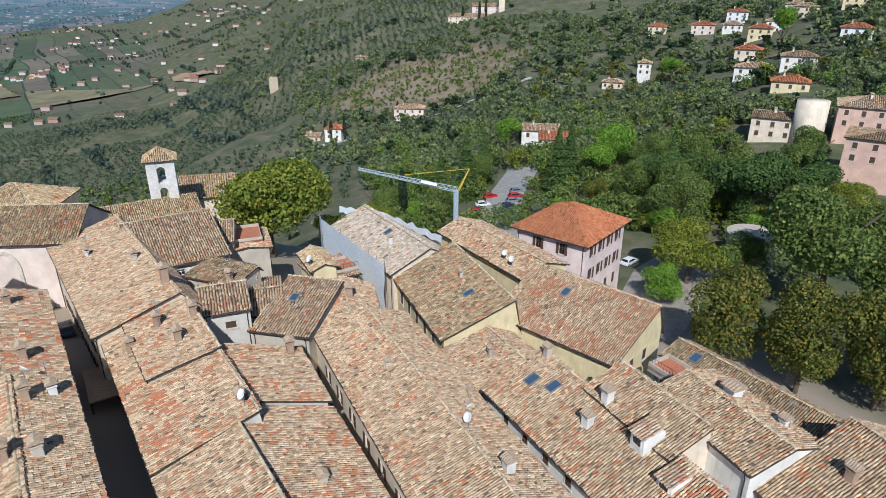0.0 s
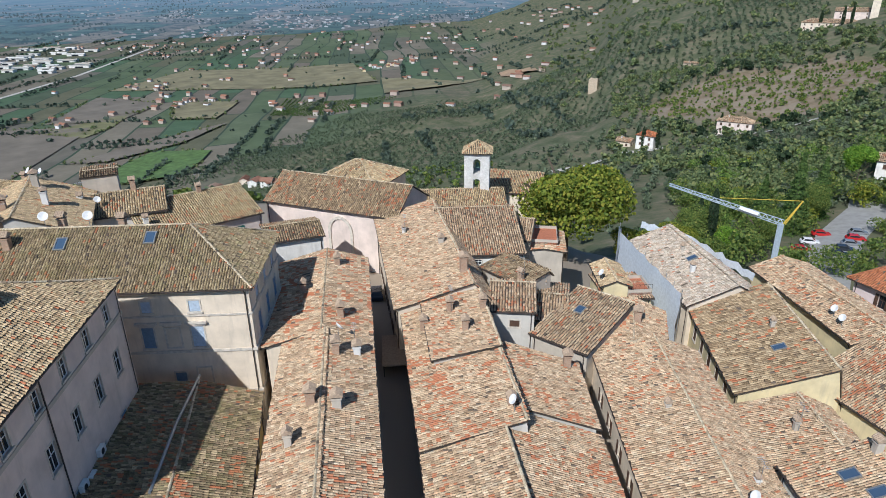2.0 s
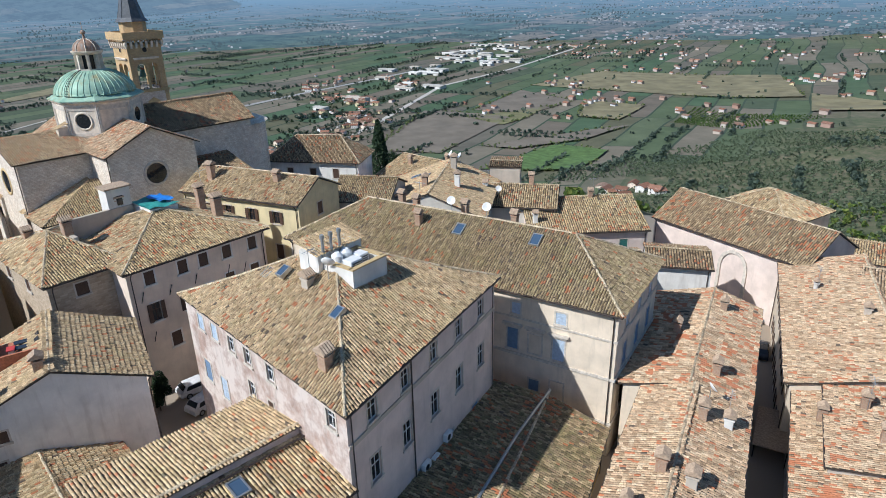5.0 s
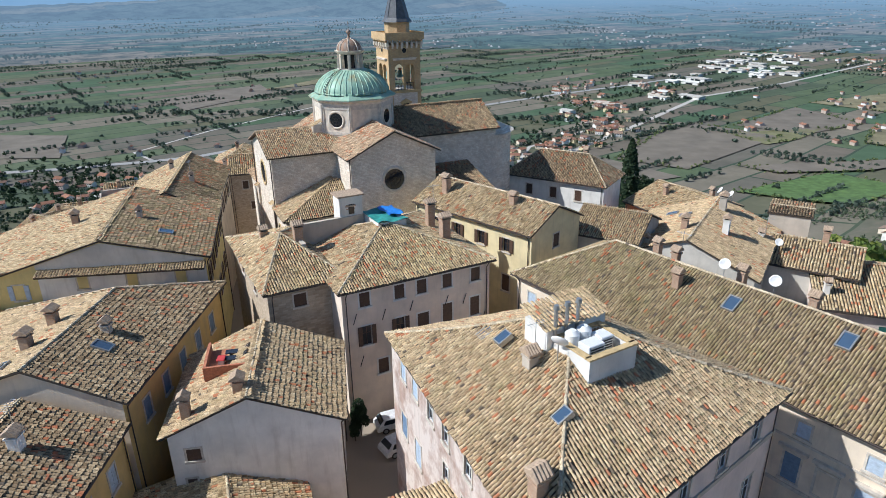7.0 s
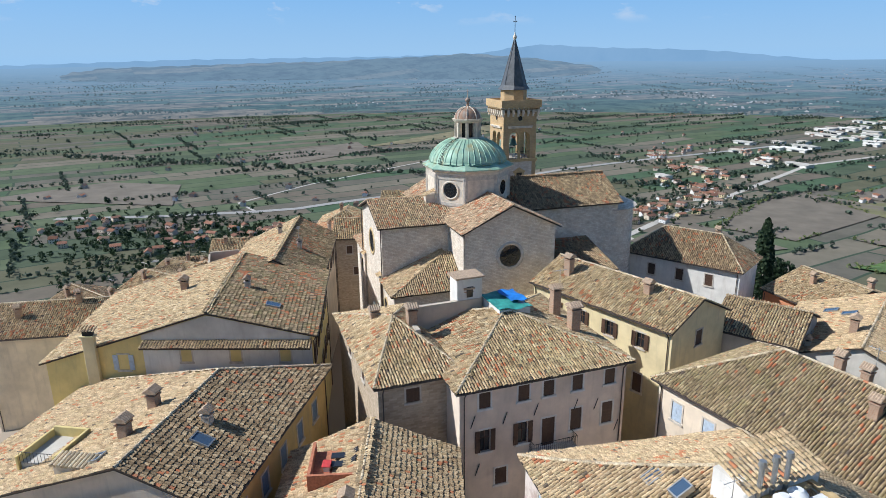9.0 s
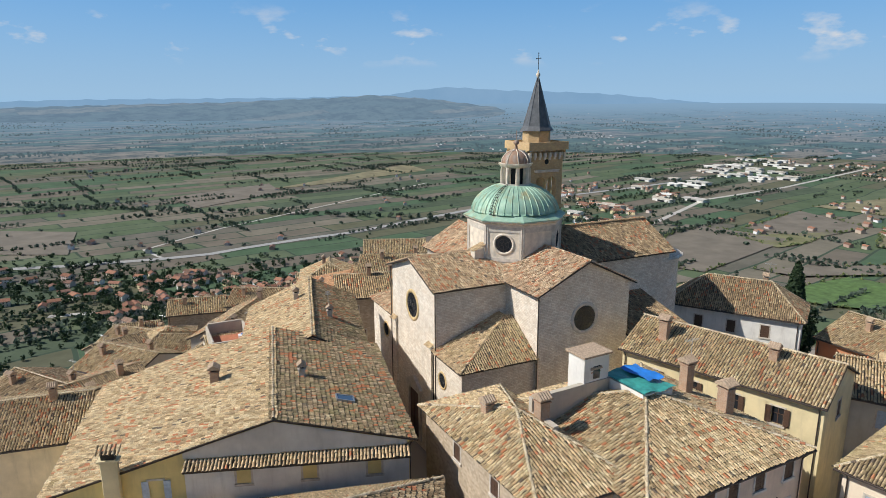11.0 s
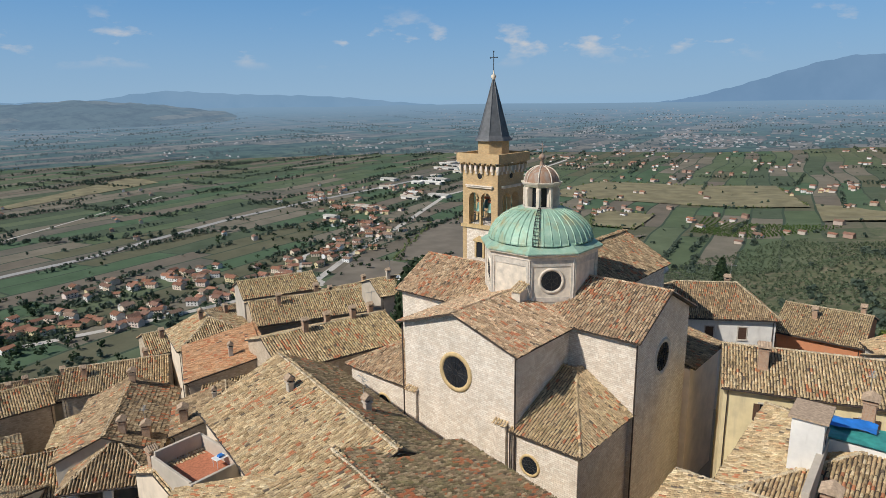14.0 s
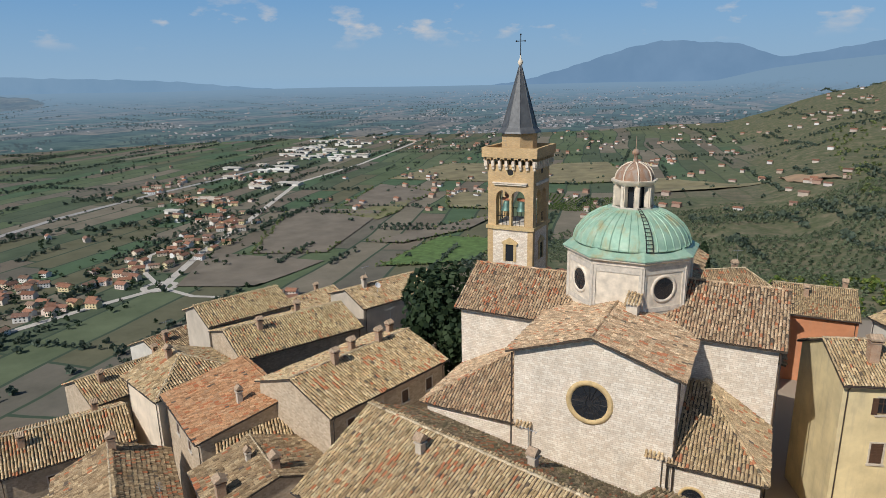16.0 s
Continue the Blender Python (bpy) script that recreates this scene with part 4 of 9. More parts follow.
        for q in ((-0.5, 0.5, -0.7, -0.6), (-0.5, 0.5, 0.6, 0.7), (-0.5, -0.4, -0.6, 0.6), (0.4, 0.5, -0.6, 0.6)):
            box(bm, q[0], q[1], q[2], q[3], 0.0, 0.2)
        sk = part("skylight", bm, "grey_metal", own)
        sk.matrix_local = pose(x, y, roof_z(x, y) + 0.06, slope, 0, 0)
        bm = bmesh.new()
        box(bm, -0.4, 0.4, -0.6, 0.6, 0.1, 0.15)
        part("pane", bm, "skylight", sk)
    return own


# ---------------------------------------------------------------- the land
PSI = np.array([-180, -75, -32, -10, 2, 10, 15, 25, 40, 60, 110, 180.0])
RAD = np.array([60, 120, 200, 350, 550, 800, 1200, 2000, 2700])
LAND = np.stack([
    np.array([-40, -60, -95, -140, -160, -165, -165, -165, -165.0]),
    np.array([6, 2, 10, 40, 90, 150, 230, 320, 360]),
    np.array([2, -3, 0, 14, 35, 60, 110, 220, 300]),
    np.array([2, -4, -8, -12, -5, 25, 80, 150, 230]),
    np.array([0, -4, -15, -30, -32, 6, 40, 90, 150]),
    np.array([0, -6, -20, -40, -44, -20, 0, 30, 90]),
    np.array([-2, -8, -24, -50, -62, -72, -90, -60, 0]),
    np.array([-5, -12, -30, -64, -90, -112, -140, -150, -130]),
    np.array([-10, -20, -40, -82, -118, -148, -163, -165, -163]),
    np.array([-30, -45, -75, -125, -155, -165, -165, -165, -164]),
    np.array([-40, -60, -95, -140, -160, -165, -165, -165, -164]),
    np.array([-40, -60, -95, -140, -160, -165, -165, -165, -165.0])])


def smooth_bumps(x, y, s):
    return np.sin(x / s * 1.3 + 0.7) * np.cos(y / s * 1.1 - 0.4) + 0.5 * np.sin(x / s * 2.7 - y / s * 2.1 + 1.9)


def ground_np(x, y):
    """Height of the land at (x, y)."""
    psi = np.degrees(np.arctan2(-x, y))
    r = np.clip(np.hypot(x, y), 60, 2700)
    i = np.clip(np.searchsorted(PSI, psi) - 1, 0, len(PSI) - 2)
    u = (psi - PSI[i]) / (PSI[i + 1] - PSI[i])
    u = u * u * (3 - 2 * u)
    lr = np.log(r)
    lrad = np.log(RAD)
    j = np.clip(np.searchsorted(RAD, r) - 1, 0, len(RAD) - 2)
    v = np.clip((lr - lrad[j]) / (lrad[j + 1] - lrad[j]), 0, 1)
    far = (LAND[i, j] * (1 - u) + LAND[i + 1, j] * u) * (1 - v) + (LAND[i, j + 1] * (1 - u) + LAND[i + 1, j + 1] * u) * v
    rough = np.clip((r - 180) / 300, 0, 1) * np.clip((far + 165) / 40, 0, 1)
    far = far + rough * (6 * smooth_bumps(x, y, 95) + 2.2 * smooth_bumps(y, x, 33))
    d = np.hypot((x + 70), (y - 10))
    mound = 13 - 15 * (d / 115) ** 2 - np.clip(d - 125, 0, None) * 0.5
    k = 6.0
    h = np.clip(0.5 + 0.5 * (mound - far) / k, 0, 1)
    return far * (1 - h) + mound * h + k * h * (1 - h)


def ground(x, y):
    return float(ground_np(np.array([float(x)]), np.array([float(y)]))[0])


def sheet(name, r0, r1, rings, spokes, height, material, kind="structure", centre_fan=False):
    r = np.geomspace(r0, r1, rings)
    a = np.linspace(0, 2 * np.pi, spokes, endpoint=False)
    R, A = np.meshgrid(r, a, indexing="ij")
    x, y = R * np.cos(A), R * np.sin(A)
    z = height(x.ravel(), y.ravel())
    vs = np.stack([x.ravel(), y.ravel(), z], 1)
    i, j = np.meshgrid(np.arange(rings - 1), np.arange(spokes), indexing="ij")
    jn = (j + 1) % spokes
    fs = np.stack([i * spokes + j, (i + 1) * spokes + j, (i + 1) * spokes + jn, i * spokes + jn], -1).reshape(-1, 4)
    vs, fs = vs.tolist(), fs.tolist()
    if centre_fan:
        vs.append([0, 0, float(height(np.array([0.0]), np.array([0.0]))[0])])
        fs += [[len(vs) - 1, k, (k + 1) % spokes] for k in range(spokes)]
    ob = put(name, vs, fs, material, None, "", kind, True)
    return ob


tagged(sheet("ground", 6, 2700, 150, 420, ground_np, "country", centre_fan=True), "hillside and plain of fields, scrub and olive groves", "ground")


def far_height(x, y):
    r = np.hypot(x, y)
    psi = np.degrees(np.arctan2(-x, y))
    start = ground_np(x * 2690 / r, y * 2690 / r)
    u = np.clip((r - 2690) / 2150, 0, 1)
    rim = 12 + 2.5 * np.sin(psi / 4.1) + 1.5 * np.sin(psi / 1.7 + 1)
    east = np.interp(psi, [-120, 0, 10, 16.4, 20.5, 24.5, 29, 38], [400, 250, 180, 126, 85, 10, -40, -200])
    rim = np.where((psi < 38) & (psi > -120), np.maximum(rim, east), rim)
    return start * (1 - u ** 1.3) + rim * u ** 1.3 + 1.5 * smooth_bumps(x, y, 240) * u


tagged(sheet("distant_plain_backdrop", 2690, 4840, 40, 360, far_height, "haze_plain"), "distant plain with bluish summer haze painted into its glow", "backdrop")


def mountain(name, skyline, r, depth, material, label):
    """A far ridge on the skyline: (heading, angle above eye level) pairs along its crest, its flank running down towards the town."""
    n, rows = 150, 7
    head, rise = zip(*sorted(skyline))
    vs, fs = [], []
    for k in range(n):
        a = head[0] + (head[-1] - head[0]) * k / (n - 1)
        el = float(np.interp(a, head, rise)) + 0.035 * math.sin(a * 2.9) + 0.02 * math.sin(a * 7.3 + 1)
        crest = EYE_LEVEL + r * math.tan(radians(el))
        psi = radians(a)
        for j in range(rows):
            v = j / (rows - 1)
            rr = r - depth * (1 - v)
            foot = float(far_height(np.array([-rr * math.sin(psi)]), np.array([rr * math.cos(psi)]))[0]) - 25
            z = foot + (crest - foot) * v ** 1.1 + 5 * math.sin(a * 3.1 + v * 7) * v * (1 - v)
            vs.append((-rr * math.sin(psi), rr * math.cos(psi), z))
    for k in range(n - 1):
        for j in range(rows - 1):
            fs.append((k * rows + j, (k + 1) * rows + j, (k + 1) * rows + j + 1, k * rows + j + 1))
    tagged(put(name, vs, fs, material, None, label, "structure", True), "", "backdrop")


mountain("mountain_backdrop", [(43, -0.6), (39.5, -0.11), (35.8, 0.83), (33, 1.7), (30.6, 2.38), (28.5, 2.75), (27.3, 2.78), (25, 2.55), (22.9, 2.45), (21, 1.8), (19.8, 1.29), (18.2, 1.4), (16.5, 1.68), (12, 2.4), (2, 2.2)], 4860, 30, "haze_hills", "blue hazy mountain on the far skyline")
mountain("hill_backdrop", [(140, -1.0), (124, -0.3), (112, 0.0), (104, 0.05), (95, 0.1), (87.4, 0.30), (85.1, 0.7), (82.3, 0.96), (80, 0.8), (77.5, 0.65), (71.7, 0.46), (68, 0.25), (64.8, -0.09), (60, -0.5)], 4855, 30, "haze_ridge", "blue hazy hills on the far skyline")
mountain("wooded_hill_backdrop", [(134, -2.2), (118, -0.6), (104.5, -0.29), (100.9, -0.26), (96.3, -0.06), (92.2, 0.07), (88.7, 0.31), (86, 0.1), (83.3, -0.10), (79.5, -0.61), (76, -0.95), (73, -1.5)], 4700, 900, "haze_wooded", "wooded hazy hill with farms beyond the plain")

# ---------------------------------------------------------------- the church
CX, CY, CT = -106.4, 7.0, 18.2
church = thing("church", "pale stone domed church with tiled gabled arms", "church", pose(CX, CY, 0, 0, 0, CT))


def prism(bm, pts, z0, z1):
    """An upright prism over a plan outline; z1 may be one height for each corner."""
    tops = z1 if isinstance(z1, (list, tuple)) else [z1] * len(pts)
    lo = [bm.verts.new((x, y, z0)) for x, y in pts]
    hi = [bm.verts.new((x, y, z)) for (x, y), z in zip(pts, tops)]
    for i in range(len(pts)):
        j = (i + 1) % len(pts)
        bm.faces.new((lo[i], lo[j], hi[j], hi[i]))
    bm.faces.new(lo[::-1])
    bm.faces.new(hi)


def arm(x0, x1, y0, y1, eave, apex, gables, base=8.0, over=0.55, along="y", material="church_stone", tile="tile_honey", label=""):
    """A gabled arm of the church with its ridge along x or y; gables names the ends that show a gable wall."""
    bm = bmesh.new()
    if along == "y":
        m = (x0 + x1) / 2
        for y in (y0, y1):
            vs = [bm.verts.new(p) for p in ((x0, y, base), (x1, y, base), (x1, y, eave), (m, y, apex), (x0, y, eave))]
            bm.faces.new(vs)
        for x in (x0, x1):
            bm.faces.new([bm.verts.new(p) for p in ((x, y0, base), (x, y1, base), (x, y1, eave), (x, y0, eave))])
    else:
        m = (y0 + y1) / 2
        for x in (x0, x1):
            bm.faces.new([bm.verts.new(p) for p in ((x, y0, base), (x, y1, base), (x, y1, eave), (x, m, apex), (x, y0, eave))])
        for y in (y0, y1):
            bm.faces.new([bm.verts.new(p) for p in ((x0, y, base), (x1, y, base), (x1, y, eave), (x0, y, eave))])
    bmesh.ops.remove_doubles(bm, verts=bm.verts, dist=0.001)
    part("wall", bm, material, church, label)
    deck, chunks = [], []
    t = 0.15
    half = (x1 - x0) / 2 if along == "y" else (y1 - y0) / 2
    s = (apex - eave) / half
    ze, zr = eave - over * s + t, apex + t
    a0 = (y0 if along == "y" else x0) - (over if "0" in gables else 0)
    a1 = (y1 if along == "y" else x1) + (over if "1" in gables else 0)
    if along == "y":
        roof_face(deck, chunks, (x0 - over, a1, ze), (x0 - over, a0, ze), (m, a1, zr), (m, a0, zr), 0.25, 0.37)
        roof_face(deck, chunks, (x1 + over, a0, ze), (x1 + over, a1, ze), (m, a0, zr), (m, a1, zr), 0.25, 0.37)
        line = ((m, a0, zr + 0.05), (m, a1, zr + 0.05))
    else:
        roof_face(deck, chunks, (a0, y0 - over, ze), (a1, y0 - over, ze), (a0, m, zr), (a1, m, zr), 0.25, 0.37)
        roof_face(deck, chunks, (a1, y1 + over, ze), (a0, y1 + over, ze), (a1, m, zr), (a0, m, zr), 0.25, 0.37)
        line = ((a0, m, zr + 0.05), (a1, m, zr + 0.05))
    roof = deck_object(deck, church, name="roof")
    tiles_object("roof_tiles", chunks, tile, roof)
    tiles_object("ridge_tiles", [cap_row(*line)], tile, roof)
    return roof


def oculus(parent, x, y, z, r, heading, rim_mat="ochre_trim", spokes=12):
    """A round window: stone rim, dark pane and spoked tracery, facing the heading in the church's plan (0: +x)."""
    m = pose(x, y, z, 0, 0, heading) @ pose(0, 0, 0, 0, 90, 0)
    vs, fs = lathe([(r * 0.98, -0.25), (r * 0.98, 0.05), (r * 1.12, 0.11), (r * 1.26, 0.08), (r * 1.3, -0.1)], 32)
    rim = put("round_window", vs, fs, rim_mat, parent, "", "", True)
    rim.matrix_local = m
    bm = bmesh.new()
    bmesh.ops.create_circle(bm, cap_ends=True, segments=32, radius=r)
    bmesh.ops.translate(bm, vec=(0, 0, 0.02), verts=bm.verts)
    part("pane", bm, "glass", rim)
    bm = bmesh.new()
    for k in range(spokes):
        a = 2 * math.pi * k / spokes
        rod(bm, (0.2 * r * math.cos(a), 0.2 * r * math.sin(a), 0.05), (r * math.cos(a), r * math.sin(a), 0.05), 0.025, 4)
    for q in (0.2, 0.62):
        for k in range(24):
            a, c = 2 * math.pi * k / 24, 2 * math.pi * (k + 1) / 24
            rod(bm, (q * r * math.cos(a), q * r * math.sin(a), 0.05), (q * r * math.cos(c), q * r * math.sin(c), 0.05), 0.02, 4)
    part("tracery", bm, "iron", rim)
    return rim


arm(-5.9, 6.2, -13.0, 3.0, 31.25, 33.25, "0", tile="tile_tan")
arm(-2.0, 12.4, -4.7, 6.6, 31.45, 34.15, "1", along="x", tile="tile_tan")
arm(-14.5, 2.0, -4.6, 5.2, 30.9, 33.6, "0", along="x", tile="tile_warm")
arm(-6.2, 4.4, 2.0, 20.0, 31.7, 34.6, "1", tile="tile_old")
# apse beyond the nave
vs, fs = lathe([(5.0, 8.0), (5.0, 30.4), (5.5, 30.4), (0.1, 32.6)], 20, 0, -0.9, 20.0)
put("apse", vs, fs, "church_stone", church)
# corner chapels, hipped
for x0, x1, y0, y1, eave, peak, tile in ((5.9, 12.0, -13.0, -4.5, 24.6, 27.9, "tile_gold"), (-14.0, -5.8, -12.6, -4.5, 24.7, 28.6, "tile_tan"), (5.5, 13.0, 6.5, 14.5, 25.2, 27.4, "tile_old")):
    bm = bmesh.new()
    prism(bm, [(x0, y0), (x1, y0), (x1, y1), (x0, y1)], 8.0, eave)
    chapel = part("chapel_wall", bm, "church_stone" if y0 < 0 else "beige", church, "plain chapel wall of pale stone")
    deck, chunks = [], []
    o, t = 0.45, 0.14
    west = x0 < -6
    inner = x1 if west else x0
    if west:
        roof_face(deck, chunks, (x0 - o, y0 - o, eave + t), (x1, y0 - o, eave + t), (x1 - 1.5, y1 - 1.0, peak), (x1, y1 - 1.0, peak), 0.25, 0.37)
        roof_face(deck, chunks, (x0 - o, y1, eave + t), (x0 - o, y0 - o, eave + t), (x1 - 1.5, y1, peak), (x1 - 1.5, y1 - 1.0, peak), 0.25, 0.37)
        hip = ((x0 - o, y0 - o, eave + 0.2), (x1 - 1.5, y1 - 1.0, peak + 0.05))
    elif y0 < 0:
        roof_face(deck, chunks, (x0, y0 - o, eave + t), (x1 + o, y0 - o, eave + t), (x0, y1 - 1.2, peak), (x0 + 1.6, y1 - 1.2, peak), 0.25, 0.37)
        roof_face(deck, chunks, (x1 + o, y0 - o, eave + t), (x1 + o, y1, eave + t), (x0 + 1.6, y1 - 1.2, peak), (x0 + 1.6, y1, peak), 0.25, 0.37)
        hip = ((x1 + o, y0 - o, eave + 0.2), (x0 + 1.6, y1 - 1.2, peak + 0.05))
    else:
        roof_face(deck, chunks, (x1 + o, y0, eave + t), (x1 + o, y1 + o, eave + t), (x0, y0, peak), (x0, y1 + o, peak), 0.25, 0.37)
        hip = ((x0, y0, peak + 0.05), (x0, y1, peak + 0.05))
    roof = deck_object(deck, church, name="roof")
    tiles_object("roof_tiles", chunks, tile, roof)
    tiles_object("ridge_tiles", [cap_row(*hip)], tile, roof)

oculus(church, 0.1, -13.0, 28.0, 1.4, -90, spokes=16)
oculus(church, 12.4, 0.9, 28.2, 1.35, 0, "stone_trim")
oculus(church, 7.75, -13.0, 22.15, 0.75, -90)
oculus(church, -9.4, -12.6, 22.0, 0.8, -90)
# side door in the south wall
bm = bmesh.new()
for x in (-0.95, 2.15):
    box(bm, x - 0.22, x + 0.22, -13.25, -12.95, 12.5, 18.3)
box(bm, -1.4, 2.6, -13.35, -12.95, 18.3, 18.8)
vs = [bm.verts.new(p) for p in ((-1.5, -13.35, 18.8), (2.7, -13.35, 18.8), (0.6, -13.35, 19.9), (-1.5, -12.95, 18.8), (2.7, -12.95, 18.8), (0.6, -12.95, 19.9))]
for f in ((0, 1, 2), (3, 5, 4), (0, 3, 4, 1), (1, 4, 5, 2), (2, 5, 3, 0)):
    bm.faces.new([vs[k] for k in f])
portal = part("portal", bm, "stone_trim", church, "pedimented stone portal")
bm = bmesh.new()
box(bm, -0.73, 1.93, -13.06, -12.9, 12.5, 18.3)
for x in (0.0, 1.2):
    box(bm, x - 0.4, x + 0.4, -13.1, -13.05, 13.0, 17.6)
part("door", bm, "brown_shutter", portal)
# buttress strips with tiled tops, downpipes
for x in (5.0, -5.0):
    bm = bmesh.new()
    box(bm, x - 0.55, x + 0.55, -13.28, -12.9, 8.0, 24.9)
    strip = part("pilaster", bm, "church_stone", church)
    tiles_object("pilaster_tiles", [tile_rows((x - 0.7, -13.5, 24.9), (1, 0, 0), (0, 0.86, 0.5), 1.4, 0.7, 0, 1.4)], "tile_gold", strip)
for x, y, z in ((6.35, -13.15, 31.0), (12.55, -4.85, 31.2), (-6.05, -13.15, 31.0), (5.95, -13.2, 24.5)):
    bm = bmesh.new()
    rod(bm, (x, y, 8.0), (x, y, z), 0.07)
    part("downpipe", bm, "gutter", church)

# drum and dome
OCT = radians(22.5)
bm = bmesh.new()
vs, fs = lathe([(5.35, 30.5), (5.35, 36.5), (5.5, 36.5), (5.5, 36.75), (5.85, 36.95), (5.85, 37.1)], 8, OCT)
drum = put("drum", vs, fs, "white_stone", church, "octagonal pale stone drum")
for k in range(8):
    h = k * 45
    bm = bmesh.new()
    m = pose(0, 0, 0, 0, 0, h)
    ap = 5.35 * math.cos(OCT)
    for s in (-1, 1):
        box(bm, ap - 0.05, ap + 0.1, s * 1.98 - 0.22, s * 1.98 + 0.22, 30.5, 36.5, m)
    box(bm, ap - 0.05, ap + 0.07, -1.76, 1.76, 35.9, 36.5, m)
    box(bm, ap - 0.05, ap + 0.07, -1.76, 1.76, 32.6, 33.0, m)
    part("panel_frame", bm, "stone_trim", drum)
    if k % 2:
        oculus(drum, ap * math.cos(radians(h)), ap * math.sin(radians(h)), 34.55, 0.95, h, "white_stone", 6)
profile = [(5.95, 37.1), (5.95, 37.2), (5.0, 37.75)]
for k in range(13):
    a = radians(4 + 66 * k / 12)
    profile.append((5.02 * math.cos(a), 37.45 + 3.35 * math.sin(a)))
vs, fs = lathe(profile[:3], 8, OCT)
dome_foot = put("dome_skirt", vs, fs, "copper", church, "spreading copper skirt of the dome")
vs, fs = lathe(profile[2:], 64)
dome = put("dome", vs, fs, "copper", church, "weathered green copper dome with rust runs", "", True)
bm = bmesh.new()
for k in range(40):
    a = 2 * math.pi * k / 40
    pts = [((r + 0.02) * math.cos(a), (r + 0.02) * math.sin(a), z + 0.02) for r, z in profile[2:]]
    for p, q in zip(pts[:-1:2], pts[2::2]):
        rod(bm, p, q, 0.05, 4)
part("seams", bm, "copper", dome)
bm = bmesh.new()
for da in (-0.055, 0.055):
    a = radians(-62) + da
    pts = [((r + 0.1) * math.cos(a), (r + 0.1) * math.sin(a), z + 0.08) for r, z in profile[2:]]
    for p, q in zip(pts, pts[1:]):
        rod(bm, p, q, 0.035, 4)
for r, z in profile[3:]:
    rod(bm, ((r + 0.1) * math.cos(radians(-62) - 0.055), (r + 0.1) * math.sin(radians(-62) - 0.055), z + 0.08), ((r + 0.1) * math.cos(radians(-62) + 0.055), (r + 0.1) * math.sin(radians(-62) + 0.055), z + 0.08), 0.03, 4)
part("ladder", bm, "iron", dome)
# lantern
vs, fs = lathe([(1.95, 40.1), (1.95, 40.45), (1.8, 40.55), (1.8, 40.75)], 8, OCT)
lantern = put("lantern", vs, fs, "stone_trim", church, "stone lantern with open sides")
for k in range(8):
    bm = bmesh.new()
    h = 45 * k + 22.5
    m = pose(0, 0, 0, 0, 0, h)
    box(bm, 1.15, 1.62, -0.2, 0.2, 40.7, 42.6, m)
    box(bm, 1.3, 1.72, -0.12, 0.12, 40.7, 42.4, m)
    part("pier", bm, "white_stone", lantern)
bm = bmesh.new()
cone(bm, 1.05, 1.05, 40.6, 42.6, 8, turn=22.5)
part("pane", bm, "glass", lantern)
vs, fs = lathe([(1.5, 42.5), (1.75, 42.6), (1.95, 42.85), (2.0, 43.0), (1.5, 43.0)], 8, OCT)
put("cornice", vs, fs, "white_stone", lantern)
vs, fs = lathe([(1.62 * math.cos(radians(a)), 43.0 + 1.45 * math.sin(radians(a))) for a in range(0, 86, 8)] + [(0.22, 44.5), (0.12, 45.0), (0.3, 45.1), (0.34, 45.3), (0.2, 45.5), (0.03, 45.6), (0.03, 46.6)], 16)
cap = put("lantern_dome", vs, fs, "rust_lead", lantern, "", "", True)
bm = bmesh.new()
for k in range(8):
    a = 2 * math.pi * k / 8 + OCT
    pts = [(1.66 * math.cos(radians(q)) * math.cos(a), 1.66 * math.cos(radians(q)) * math.sin(a), 43.0 + 1.48 * math.sin(radians(q))) for q in range(0, 81, 16)]
    for p, q in zip(pts, pts[1:]):
        rod(bm, p, q, 0.06, 5)
part("rib", bm, "white_stone", cap)
bm = bmesh.new()
rod(bm, (-0.3, 0, 46.3), (0.3, 0, 46.3), 0.025)
part("cross_bar", bm, "iron", cap)
# small tiled gablet at the drum's foot
bm = bmesh.new()
box(bm, 1.1, 2.0, -6.3, -4.7, 31.5, 33.9)
gablet = part("gablet", bm, "white_stone", church)
tiles_object("gablet_tiles", [tile_rows((0.9, -6.5, 33.75), (1, 0, 0), (0, 0.93, 0.36), 1.3, 2.0, 0, 1.3)], "tile_gold", gablet)

# ---------------------------------------------------------------- bell tower
TU, TV = -15.42, 12.97
tx = CX + TU * math.cos(radians(CT)) - TV * math.sin(radians(CT))
ty = CY + TU * math.sin(radians(CT)) + TV * math.cos(radians(CT))
tower = thing("bell_tower", "tall square brick and stone bell tower with a slate spire", "tower", pose(tx, ty, 0, 0, 0, CT))
A = 2.72


def tower_skin(z0, z1, a, material, name):
    bm = bmesh.new()
    box(bm, -a, a, -a, a, z0, z1)
    return part(name, bm, material, tower)


tower_skin(8.0, 34.9, A, "church_stone", "lower_shaft")
for sx in (-1, 1):
    for sy in (-1, 1):
        bm = bmesh.new()
        box(bm, sx * A - 0.32, sx * A + 0.32, sy * A - 0.32, sy * A + 0.32, 8.0, 34.9)
        bmesh.ops.translate(bm, vec=(-sx * 0.29, -sy * 0.29, 0), verts=bm.verts)
        part("corner_quoin", bm, "tower_brick", tower)
bm = bmesh.new()
box(bm, -A - 0.2, A + 0.2, -A - 0.2, A + 0.2, 34.9, 35.3)
part("string_course", bm, "ochre_trim", tower)
